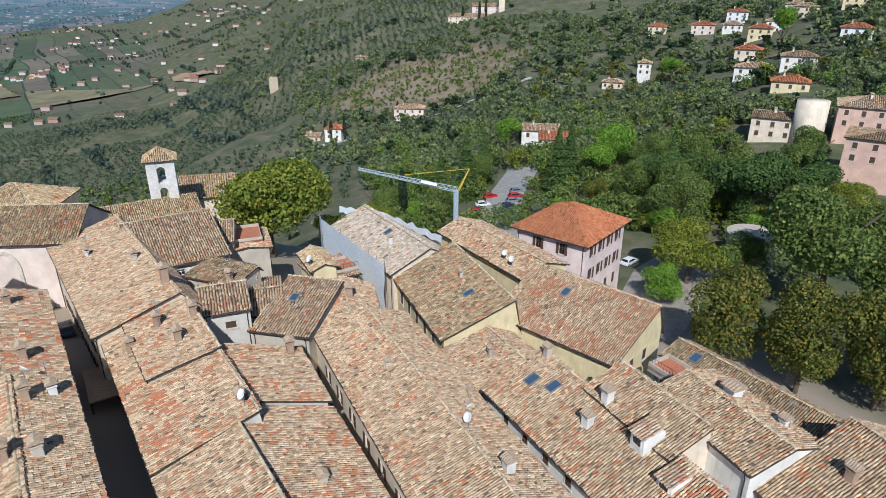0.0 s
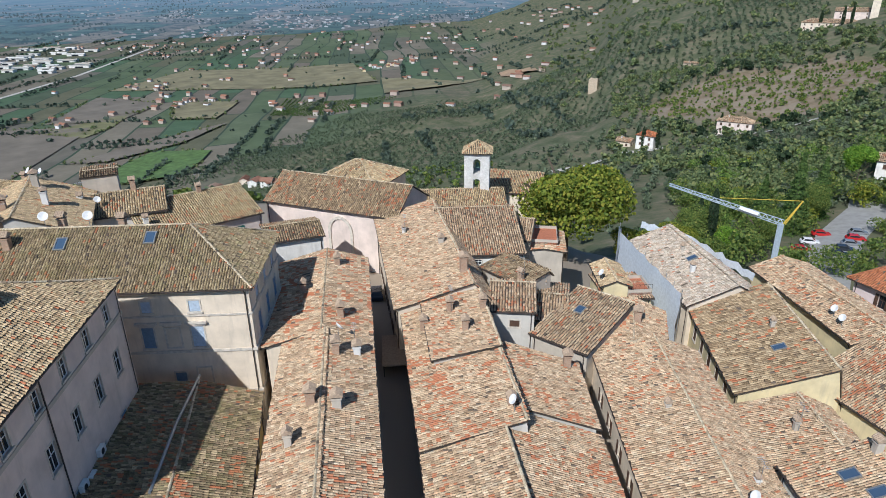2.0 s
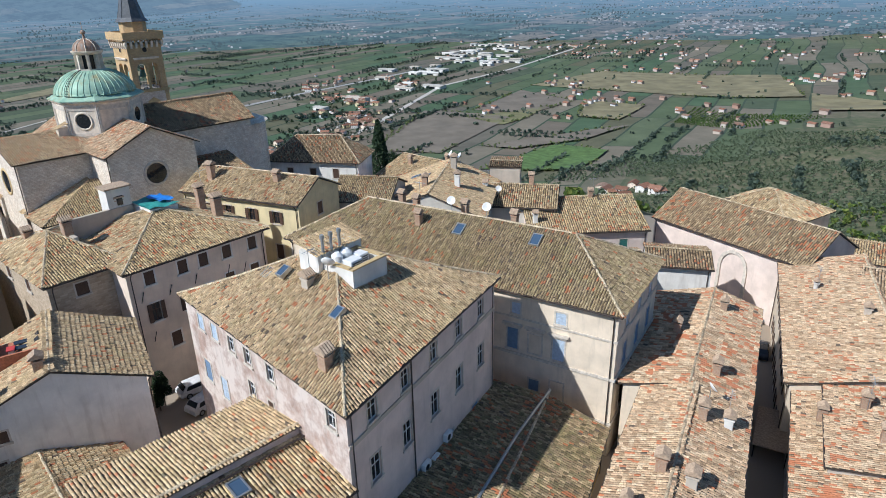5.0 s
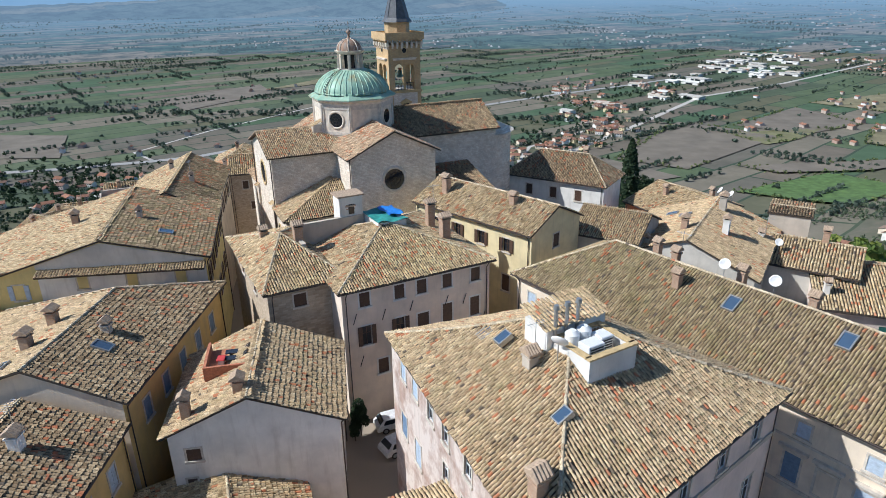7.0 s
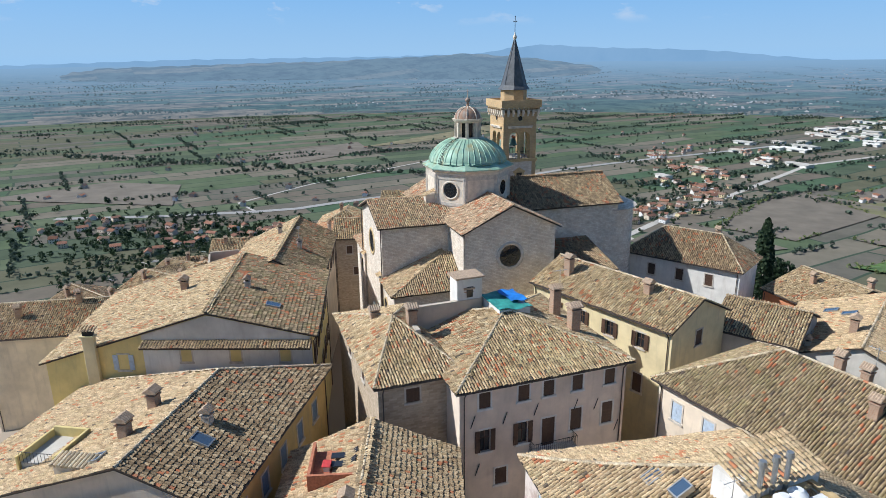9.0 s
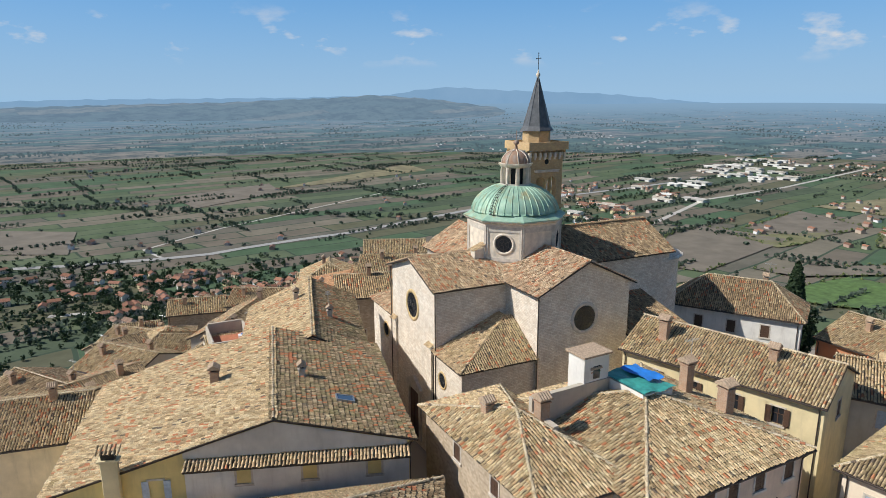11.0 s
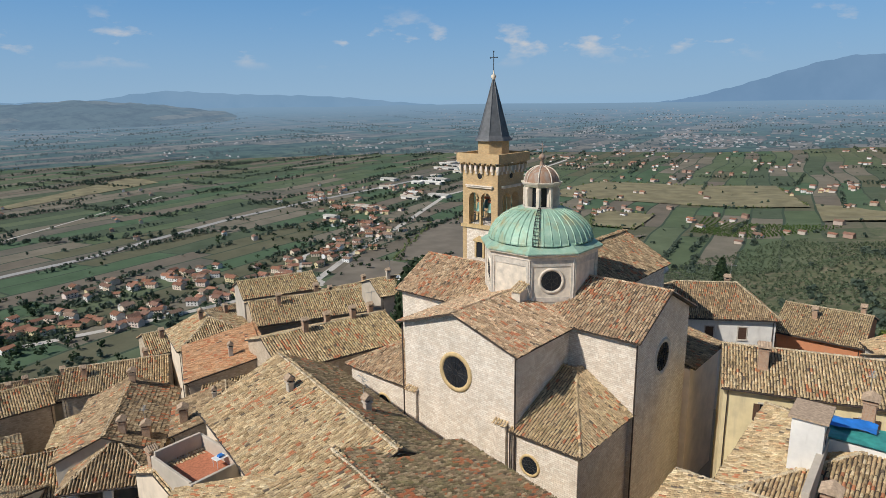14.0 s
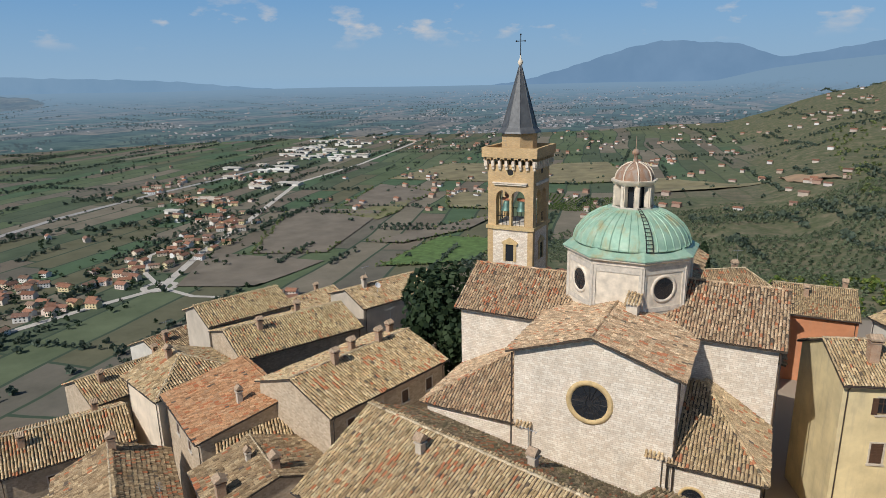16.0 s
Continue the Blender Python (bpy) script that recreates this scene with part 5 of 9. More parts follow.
# belfry: four piers, arches over paired openings on each face
for sx in (-1, 1):
    for sy in (-1, 1):
        bm = bmesh.new()
        box(bm, sx * (A - 0.5) - 0.5, sx * (A - 0.5) + 0.5, sy * (A - 0.5) - 0.5, sy * (A - 0.5) + 0.5, 35.3, 39.75)
        part("belfry_pier", bm, "tower_brick", tower)
for k in range(4):
    m = pose(0, 0, 0, 0, 0, 90 * k)
    bm = bmesh.new()
    box(bm, -0.13, 0.13, -A + 0.05, -A + 0.45, 35.3, 38.6, m)
    box(bm, -0.2, 0.2, -A, -A + 0.5, 38.4, 38.6, m)
    part("colonnette", bm, "ochre_trim", tower)
    # spandrel wall with two round arches cut out
    bm = bmesh.new()
    for side in (-1, 1):
        cx, r = side * 0.92, 0.78
        pts = [(cx + r * math.cos(radians(q)), 38.6 + r * math.sin(radians(q))) for q in range(0, 181, 15)]
        for (x0, z0), (x1, z1) in zip(pts, pts[1:]):
            for y in (-A, -A + 0.5):
                bm.faces.new([bm.verts.new(m @ Vector(p)) for p in ((x0, y, z0), (x1, y, z1), (x1, y, 39.75), (x0, y, 39.75))])
            bm.faces.new([bm.verts.new(m @ Vector(p)) for p in ((x0, -A, z0), (x1, -A, z1), (x1, -A + 0.5, z1), (x0, -A + 0.5, z0))])
    for x0, x1 in ((-0.14, 0.14), (-1.72, -1.7), (1.7, 1.72)):
        box(bm, x0, x1, -A, -A + 0.5, 38.6, 39.75, m)
    part("arch_wall", bm, "tower_brick", tower)
    bm = bmesh.new()
    for q in range(7):
        rod(bm, m @ Vector((-1.6 + q * 0.53, -A + 0.3, 35.3)), m @ Vector((-1.6 + q * 0.53, -A + 0.3, 36.4)), 0.03, 4)
    rod(bm, m @ Vector((-1.7, -A + 0.3, 36.4)), m @ Vector((1.7, -A + 0.3, 36.4)), 0.035, 4)
    part("railing", bm, "iron", tower)
tower_skin(39.75, 42.3, A, "tower_brick", "upper_wall")
bm = bmesh.new()
box(bm, -A + 0.5, A - 0.5, -A + 0.5, A - 0.5, 35.2, 35.45)
part("belfry_floor", bm, "stone_trim", tower)
for k in range(4):
    m = pose(0, 0, 0, 0, 0, 90 * k)
    bm = bmesh.new()
    box(bm, -1.95, 1.95, -A - 0.22, -A + 0.02, 40.0, 40.2, m)
    box(bm, -2.05, 2.05, -A - 0.32, -A + 0.02, 40.2, 40.32, m)
    part("hood_cornice", bm, "white_stone", tower)
    vs, fs = lathe([(0.36, -0.1), (0.36, 0.04), (0.5, 0.06), (0.52, -0.05)], 20)
    rim = put("round_opening", vs, fs, "ochre_trim", tower)
    rim.matrix_local = m @ pose(0, -A, 41.45, 90, 0, 0)
    bm = bmesh.new()
    bmesh.ops.create_circle(bm, cap_ends=True, segments=20, radius=0.36)
    bmesh.ops.translate(bm, vec=(0, 0, 0.015), verts=bm.verts)
    part("pane", bm, "iron", rim)
# bells
for x, y in ((-0.92, -1.5), (0.92, -1.5), (-1.5, 0.8)):
    vs, fs = lathe([(0.62, 36.9), (0.55, 37.05), (0.42, 37.4), (0.36, 37.8), (0.25, 38.0), (0.05, 38.05)], 18, 0, x, y)
    bell = put("bell", vs, fs, "bronze", tower, "green bronze bell", "", True)
    bm = bmesh.new()
    box(bm, x - 0.5, x + 0.5, y - 0.12, y + 0.12, 38.05, 38.35)
    part("headstock", bm, "terracotta", bell)
# corbel table and parapet
for k in range(4):
    m = pose(0, 0, 0, 0, 0, 90 * k)
    for q in range(8):
        x = -2.85 + q * 5.7 / 7
        bm = bmesh.new()
        box(bm, x - 0.16, x + 0.16, -3.1, -A, 42.1, 42.75, m)
        box(bm, x - 0.14, x + 0.14, -2.95, -A, 41.75, 42.1, m)
        part("corbel", bm, "white_stone", tower)
    for q in range(7):
        bm = bmesh.new()
        x = -2.85 + (q + 0.5) * 5.7 / 7
        r = 0.25
        pts = [(x + r * math.cos(radians(w)), 42.72 + r * math.sin(radians(w))) for w in range(0, 181, 30)]
        for (x0, z0), (x1, z1) in zip(pts, pts[1:]):
            bm.faces.new([bm.verts.new(m @ Vector(p)) for p in ((x0, -3.22, z0), (x1, -3.22, z1), (x1, -3.22, 43.15), (x0, -3.22, 43.15))])
            bm.faces.new([bm.verts.new(m @ Vector(p)) for p in ((x0, -3.22, z0), (x1, -3.22, z1), (x1, -A, z1), (x0, -A, z0))])
        bmesh.ops.remove_doubles(bm, verts=bm.verts, dist=0.002)
        part("corbel_arch", bm, "tower_brick", tower)
bm = bmesh.new()
a = 3.26
box(bm, -a, a, -a, -a + 0.35, 43.1, 44.2)
box(bm, -a, a, a - 0.35, a, 43.1, 44.2)
box(bm, -a, -a + 0.35, -a + 0.35, a - 0.35, 43.1, 44.2)
box(bm, a - 0.35, a, -a + 0.35, a - 0.35, 43.1, 44.2)
box(bm, -a + 0.35, a - 0.35, -a + 0.35, a - 0.35, 43.1, 43.35)
part("parapet", bm, "tower_brick", tower)
bm = bmesh.new()
cone(bm, 2.0, 2.0, 43.3, 45.7, 8, turn=22.5)
part("spire_base", bm, "tower_brick", tower)
vs, fs = lathe([(2.45, 45.65), (2.35, 45.85), (1.95, 46.3), (0.1, 53.0)], 8, OCT)
spire = put("spire", vs, fs, "lead", tower, "dark grey eight-sided slate spire")
for k in range(8):
    bm = bmesh.new()
    q = 2 * math.pi * k / 8 + OCT
    rod(bm, (1.95 * math.cos(q), 1.95 * math.sin(q), 46.3), (0.1 * math.cos(q), 0.1 * math.sin(q), 53.0), 0.05, 4)
    part("hip_roll", bm, "lead", spire)
vs, fs = lathe([(0.14, 52.9), (0.3, 53.2), (0.3, 53.4), (0.12, 53.6), (0.06, 54.0)], 10)
put("finial", vs, fs, "white_stone", spire, "", "", True)
bm = bmesh.new()
rod(bm, (0, 0, 53.9), (0, 0, 56.2), 0.045)
rod(bm, (-0.5, 0, 55.5), (0.5, 0, 55.5), 0.04)
for x, z in ((-0.5, 55.5), (0.5, 55.5), (0, 56.2)):
    bmesh.ops.create_icosphere(bm, subdivisions=1, radius=0.1, matrix=Matrix.Translation((x, 0, z)))
part("cross", bm, "iron", spire)
# lower window with pediment on two faces
for k in (0, 1):
    m = pose(0, 0, 0, 0, 0, 90 * k)
    bm = bmesh.new()
    for s in (-1, 1):
        box(bm, s * 0.62 - 0.14, s * 0.62 + 0.14, -A - 0.14, -A + 0.05, 31.2, 33.2, m)
    box(bm, -0.95, 0.95, -A - 0.2, -A + 0.05, 33.2, 33.4, m)
    pts = [(-1.0, 33.4), (1.0, 33.4), (0, 34.0)]
    f0 = [bm.verts.new(m @ Vector((x, -A - 0.18, z))) for x, z in pts]
    f1 = [bm.verts.new(m @ Vector((x, -A + 0.02, z))) for x, z in pts]
    bm.faces.new(f0)
    for i in range(3):
        bm.faces.new((f0[i], f0[(i + 1) % 3], f1[(i + 1) % 3], f1[i]))
    win = part("window", bm, "ochre_trim", tower)
    bm = bmesh.new()
    box(bm, -0.48, 0.48, -A - 0.03, -A + 0.02, 31.2, 33.2, m)
    part("pane", bm, "glass", win)

# ---------------------------------------------------------------- the town, house by house
def rows_of(side, n, gap, sill, w, h, style, shift=0.0):
    return [(side, shift + (k - (n - 1) / 2) * gap, sill, w, h, style) for k in range(n)]


def bay(*groups):
    return [w for g in groups for w in g]


OLD = "old town house of stained plaster under a tan tiled roof"

# palazzo with the flat service box on its roof
palazzo = house("pink plastered palazzo with a hipped tan tile roof", -35.2, 14.9, -45.6, 31.7, 20.9, 8, 28.0, 4.4, "pinkish", "tile_gold", hips="ab", sides=[("l", "peeling")],
      windows=bay(rows_of("f", 5, 3.7, -2.4, 0.95, 1.5, "plain"), rows_of("f", 5, 3.7, -7.0, 1.05, 2.0, "plain"), rows_of("f", 4, 4.2, -12, 1.05, 2.0, "blue_shut"),
                  [("l", c, -2.2, 0.9, 1.3, "pale_shut") for c in (-8.0, -5.8)], [("l", c, -2.2, 0.9, 1.3, "plain") for c in (-3.2, -0.9, 2.1, 8.9)],
                  [("l", -8.2, -6.9, 1.0, 1.8, "blue_shut"), ("l", -5.6, -7.4, 1.0, 1.9, "pale_shut"), ("l", -0.9, -4.9, 0.85, 1.3, "plain"), ("l", 1.6, -5.2, 0.7, 1.2, "brown_shut")]),
      chimneys=[(1.3, 3.1, 0.9, "brick", 0.95), (5.6, 9.5, 0.7, "grey", 0.9)], skylights=[])
warped(palazzo, math.hypot(10.4, 16.8), 20.9, (19.75, 0), (18.9, 15.7), (6.0, 20.4))
single_tiles([c for c in palazzo.children if c.name.startswith("roof")][0])
house("cream corner palazzo with string courses and blue shutters", -70.7, 21.9, -39.4, 39.7, 12.4, 8, 25.3, 3.4, "cream", "tile_lichen", hips="ab", ridge=0.5,
      windows=bay([("f", 8.9, -2.4, 0.85, 1.1, "pale_shut"), ("f", 13.1, -2.4, 0.95, 1.1, "pale_shut"), ("f", 8.6, -6.0, 1.05, 2.1, "blue_shut"), ("f", 13.0, -6.0, 1.1, 2.1, "pale_shut"), ("f", 10.8, -10.2, 1.0, 1.5, "blue_shut")],
                  rows_of("r", 3, 3.6, -6.0, 1.1, 2.1, "blue_shut"), rows_of("r", 3, 3.6, -2.4, 0.95, 1.1, "pale_shut"), rows_of("r", 3, 3.6, -10.2, 1.1, 2.0, "brown_shut"), rows_of("f", 3, 3.0, -3.0, 1.0, 1.6, "pale_shut", -13)),
      chimneys=[(17.5, 7.5, 1.2), (14.0, 4.2, 1.0), (23, 7.6, 1.0), (9.5, 7.8, 1.2), (11.5, 7.6, 0.9)], dishes=[(16.6, 6.3, 20), (20.5, 6.5, 20)], skylights=[(18.6, 4.4), (26.5, 4.8)])
# darkest tiles chosen here to put the courtyard's shade into the roof colour
house("low ochre house with a shaded old tile roof", -23.8, 18.8, -38.3, 37.9, 13.0, 6, 15.4, 1.8, "ochre", "tile_moss", ridge=0.37, eave2=17.7,
      windows=bay(rows_of("f", 5, 3.6, -3.2, 1.0, 1.7, "brown_shutter")), chimneys=[(7.0, 6.0, 0.5, "white")], dishes=[(8.5, 6.5, 30)])
house("narrow street house with a long ridged tile roof", -18.0, 26.2, -31.1, 45.5, 7.4, 6, 18.9, 1.2, "grey_plaster", "tile_tan", ridge=0.52,
      windows=bay(rows_of("f", 6, 3.6, -3.2, 1.0, 1.6, "brown_shutter"), rows_of("f", 6, 3.6, -7.2, 1.0, 1.8, "brown_shut")),
      chimneys=[(12.6, 4.6, 1.0, "brick", 0.8), (12.0, 2.6, 0.9, "grey", 0.8), (19.5, 2.8, 1.1), (20.0, 1.0, 0.8, "white"), (8.5, 6.0, 0.9, "grey", 0.6)], dishes=[(22, 2.6, 30)])
house("narrow street house with an old tile roof", -31.3, 45.8, -41.8, 61.3, 9.4, 6, 18.6, 1.4, "cream", "tile_warm", ridge=0.45,
      windows=bay(rows_of("f", 5, 3.5, -3.2, 1.0, 1.6, "brown_shutter")), chimneys=[(3, 2.5, 1.0), (9.0, 6.5, 0.9), (15, 3, 0.8)])
house(OLD, -51.0, 79.0, -33.9, 55.8, 10.6, 5, 16.3, 2.3, "cream", "tile_tan", ridge=0.8, windows=bay(rows_of("f", 7, 3.4, -3.4, 1.0, 1.7, "brown_shutter"), rows_of("f", 7, 3.4, -7.6, 1.0, 1.7, "brown_shutter")),
      chimneys=[(9, 3, 0.7, "white", 0.5), (16, 7.0, 0.6, "grey", 0.7), (25.5, 8, 1.7, "brick", 0.9)])
house("old street house with red patches in its tiles", -34.2, 57.6, -21.0, 37.8, 8.4, 5, 15.5, 2.0, "grey_plaster", "tile_warm", ridge=0.97, windows=bay(rows_of("f", 5, 3.5, -3.4, 1.0, 1.7, "brown_shutter")),
      chimneys=[(6.0, 1.6, 1.0), (21.5, 7.4, 0.5)], dishes=[(22.6, 7.4, 10)])
house("raised roof section with brick chimneys", -31.7, 57.4, -25.4, 47.8, 6.6, 13, 16.75, 1.1, "mortar", "tile_warm", ridge=0.97, over=0.2, chimneys=[(3.2, 2.6, 1.0), (7.6, 3.6, 1.0), (4.0, 6.0, 0.9)])
house("old house with a plain mono-pitched tile roof", -20.7, 37.4, -11.2, 22.9, 6.6, 5, 15.2, 1.9, "cream", "tile_tan", ridge=0.97, windows=bay(rows_of("f", 3, 3.6, -3.4, 1.0, 1.7, "brown_shutter")))
house("old house draining to the dark alley with red-patched tiles", -0.7, 30.8, -9.5, 47.6, 8.3, 5, 13.5, 3.1, "cream", "tile_warm", ridge=0.97, over=0.3, windows=rows_of("f", 4, 3.6, -3.0, 0.9, 1.5, "brown_shut"), chimneys=[(9.0, 4.0, 0.4, "grey", 0.7)])
house("upper house beside the dark alley with red-patched tiles", -9.8, 48.0, -14.2, 56.8, 7.8, 5, 14.1, 2.6, "grey_plaster", "tile_warm", ridge=0.97, over=0.3, windows=rows_of("f", 2, 3.6, -3.0, 0.9, 1.5, "brown_shut"), chimneys=[(8.8, 1.0, 1.2, "brick", 0.8)])
house("small grey house with a patched red roof", -24.9, 60.4, -20.3, 62.1, 4.8, 4, 15.9, 1.2, "grey_plaster", "tile_warm", ridge=0.97, windows=[("f", 0.3, -1.9, 1.1, 0.8, "brown_shut")], over=0.25)
house("low grey link house with mossy tiles", -29.9, 69.6, -23.4, 66.8, 5.0, 4, 16.3, 0.5, "mortar", "tile_old", ridge=0.9, over=0.25, chimneys=[(6.0, 0.8, 0.9, "brick", 0.7)])
house("small house with a covered roof terrace", -20.4, 62.0, -13.8, 60.4, 11.5, 4, 13.4, 1.6, "mortar", "tile_tan", ridge=0.9, windows=[("f", 1.0, -2.4, 0.8, 0.9, "brown_shut")], skylights=[(2.5, 6.0)])
house("house with a steep mono-pitched tile roof above a white wall", -36.6, 71.2, -26.8, 77.0, 10.6, 4, 16.0, 2.8, "white_plaster", "tile_tan", ridge=0.97, windows=[("f", -0.5, -1.6, 1.0, 0.8, "plain")])
house("grey house with a flat red terrace", -24.1, 86.0, -26.6, 93.2, 5.4, 3, 13.0, 0.35, "mortar", "tile_warm", ridge=0.5)
house("gabled house with a pale wall", -30.4, 91.9, -44.0, 88.6, 8.0, 3, 14.8, 1.6, "rubble", "tile_tan", ridge=0.5)
house("small pale house among the roofs", -20.0, 74.5, -26.5, 72.8, 9.0, 3, 13.6, 1.3, "white_plaster", "tile_tan", ridge=0.6, chimneys=[(3, 3, 0.8, "white"), (5, 6, 0.8, "grey")], dishes=[(4.5, 1.5, 0)])
house("house row beside a dark alley with a ridged roof", -13.6, 62.6, 0.9, 31.9, 10.8, 3, 12.4, 1.9, "cream", "tile_tan", ridge=0.58, over=0.25, windows=rows_of("f", 7, 4.0, -3.2, 0.9, 1.5, "brown_shutter"),
      chimneys=[(11.5, 4.3, 0.3, "grey", 0.5), (29.5, 7.4, 0.9, "white", 0.9), (20.5, 8.6, 0.3, "white", 0.4)], dishes=[(24.0, 6.8, 10)])
house("end house of the row with a small gabled roof", -16.0, 73.6, -13.9, 63.4, 7.6, 3, 12.3, 1.3, "cream", "tile_tan", ridge=0.55, chimneys=[(5.6, 4.6, 1.3, "brick", 0.9)])
house("tall narrow yellow house with a tiled stair head", -18.4, 80.6, -15.6, 74.9, 3.0, 3, 14.4, 0.6, "yellow", "tile_gold", ridge=0.5, dishes=[(5.4, -0.1, 10)])
house("yellow house with a flat red roof terrace", -15.4, 74.9, -10.2, 77.8, 6.5, 3, 12.6, 0.3, "yellow", "tile_warm", ridge=0.5)
house("house wrapped in scaffold netting under a new pale roof", -16.6, 95.6, -5.7, 78.4, 10.0, 2, 12.2, 2.3, "cream", "tile_pale", ridge=0.6, skylights=[(11, 4.5)], chimneys=[(8, 4.5, 0.5, "grey", 0.4), (14, 3.2, 0.9, "white", 0.6)])
house("yellow house with wooden shutters and a weathered roof", -5.7, 80.0, 1.0, 62.8, 9.6, 2, 11.4, 3.2, "yellow", "tile_old", ridge=0.93, windows=bay(rows_of("f", 5, 2.9, -3.0, 0.95, 1.8, "brown_shut")), skylights=[(13, 5.5)], chimneys=[(9.0, 6.2, 0.7, "grey", 0.5)])
house("low house with yellow parapet walls", 0.8, 95.2, 11.9, 77.9, 8.0, 0, 11.6, 1.3, "yellow", "tile_tan", ridge=0.5, dishes=[(15.5, 1.0, 10), (17.5, 0.6, 10)])
house("pale yellow house with a wide red-patched roof", 7.2, 69.2, 19.2, 57.6, 10.8, 0, 11.3, 3.2, "yellow", "tile_warm", ridge=0.88, windows=rows_of("r", 2, 3.0, -2.6, 0.9, 1.4, "brown_shut"), skylights=[(6.0, 6.5)])
house("low house in front of the yellow one", -0.2, 59.8, 3.6, 52.2, 10.0, 0, 11.2, 1.5, "cream", "tile_tan", ridge=0.7, chimneys=[(4.5, 4.5, 0.8, "grey", 0.5)])
house("white house with a broad tile roof and skylights", 4.9, 51.2, 15.2, 32.0, 6.6, 0, 13.0, 2.3, "white_plaster", "tile_warm", ridge=0.97, windows=bay(rows_of("f", 6, 3.0, -1.9, 0.8, 1.1, "brown_shut")), skylights=[(2.6, 3.4), (4.8, 4.2)],
      chimneys=[(10.2, 3.6, 0.9, "white", 0.9), (9.6, 6.2, 1.2, "white", 0.9), (1.2, 6.2, 0.9, "grey", 0.7)])
house("raised roof section with a dormer above the white house", 13.5, 47.9, 18.0, 38.7, 4.4, 11, 15.3, 1.4, "cream", "tile_tan", ridge=0.97, over=0.2)
house("cream house with a tall blank wall", 19.2, 47.2, 23.5, 36.8, 7.6, 0, 15.4, 1.0, "white_plaster", "tile_tan", ridge=0.55, over=0.25, chimneys=[(4.0, 5.4, 0.6, "white", 1.3), (8.5, 6.4, 0.5, "white", 0.7)])
house("long low house with a grey old roof", 24.4, 58.3, 33.4, 44.4, 4.6, -2, 12.0, 0.9, "grey_plaster", "tile_old", ridge=0.6, over=0.3, skylights=[(3, 1.4)])
house("house with a pale pink tile roof", 24.6, 37.4, 30.0, 24.8, 16.0, 0, 13.6, 3.2, "cream", "tile_tan", ridge=0.6, chimneys=[(3.5, 5.0, 1.0, "brick", 0.8), (6.5, 9.5, 1.0, "brick", 0.8)])
villa = house("square pink villa with a red hipped roof", 13.9, 99.8, 23.6, 91.6, 14.0, -4, 10.8, 3.4, "villa_pink", "tile_red", hips="ab", over=0.8, pitch=0.3, course=0.45,
      windows=bay(rows_of("f", 2, 4.4, -3.0, 1.0, 1.9, "brown_shutter"), rows_of("r", 4, 3.0, -3.0, 1.0, 1.9, "brown_shutter"), rows_of("r", 4, 3.0, -7.0, 1.0, 1.9, "brown_shutter"), rows_of("f", 2, 4.4, -7.0, 1.0, 1.9, "brown_shutter"), rows_of("r", 4, 3.0, -11.0, 1.0, 1.9, "brown_shut")))

# west side: the palazzo below the church and its neighbours
house("tall cream palazzo with dark brown shutters", -66.2, 5.5, -71.35, 19.3, 15.5, 9, 26.6, 2.5, "beige", "tile_honey", hips="ab", surround="white_plaster",
      windows=bay([("f", c, -1.9, 0.95, 1.35, "brown_shut") for c in (-5.3, -2.0, 0.2, 2.8, 5.8)], [("f", c, -5.7, 0.85, 1.9, "brown_shutter") for c in (-5.25, -2.0)], [("f", 0.28, -6.4, 1.15, 2.5, "brown_shut")],
                  [("f", c, -5.5, 1.0, 1.95, "brown_shut") for c in (2.8, 5.75)], [("f", c, -9.0, 1.0, 1.5, "brown_shut") for c in (-3.85, 0.2, 3.4)]),
      chimneys=[(5.0, 11.0, 1.9, "brick", 0.9), (12.6, 5.0, 2.0, "brick", 1.0), (13.0, 9.0, 2.4, "brick", 0.9)])
house("stone wing of the palazzo with a hipped roof", -66.9, -0.7, -69.3, 5.6, 15.0, 9, 26.6, 2.2, "rubble", "tile_honey", hips="ab",
      windows=bay([("f", -0.6, -1.9, 1.1, 1.2, "brown_shut")], rows_of("l", 2, 5.0, -2.0, 0.9, 1.3, "brown_shut")), chimneys=[(4.8, 6.5, 2.3, "brick", 0.9), (2.2, 9.5, 1.3, "brick", 0.8)])
# front slope in mossy tiles, their dark tone also painting in its shade
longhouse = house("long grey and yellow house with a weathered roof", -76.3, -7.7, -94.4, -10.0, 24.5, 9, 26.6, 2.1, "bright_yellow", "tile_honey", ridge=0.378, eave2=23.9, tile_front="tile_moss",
      windows=bay([("l", 9.75, -2.6, 0.95, 1.5, "blue_shut"), ("l", 5.25, -2.6, 0.95, 1.5, "pale_shut"), ("l", 0.75, -2.6, 0.95, 1.5, "blue_shut"), ("l", -5.05, -3.4, 0.95, 1.5, "pale_shutter"), ("l", -5.05, -7.4, 0.95, 1.6, "pale_shutter")],
                  rows_of("f", 5, 3.4, -3.4, 1.0, 1.8, "brown_shutter"), rows_of("f", 5, 3.4, -8.0, 1.0, 2.0, "brown_shutter")),
      chimneys=[(8.0, 7.0, 0.6, "grey", 0.6), (10, 14.0, 0.9, "brick", 0.8)], skylights=[(4.5, 4.0)])
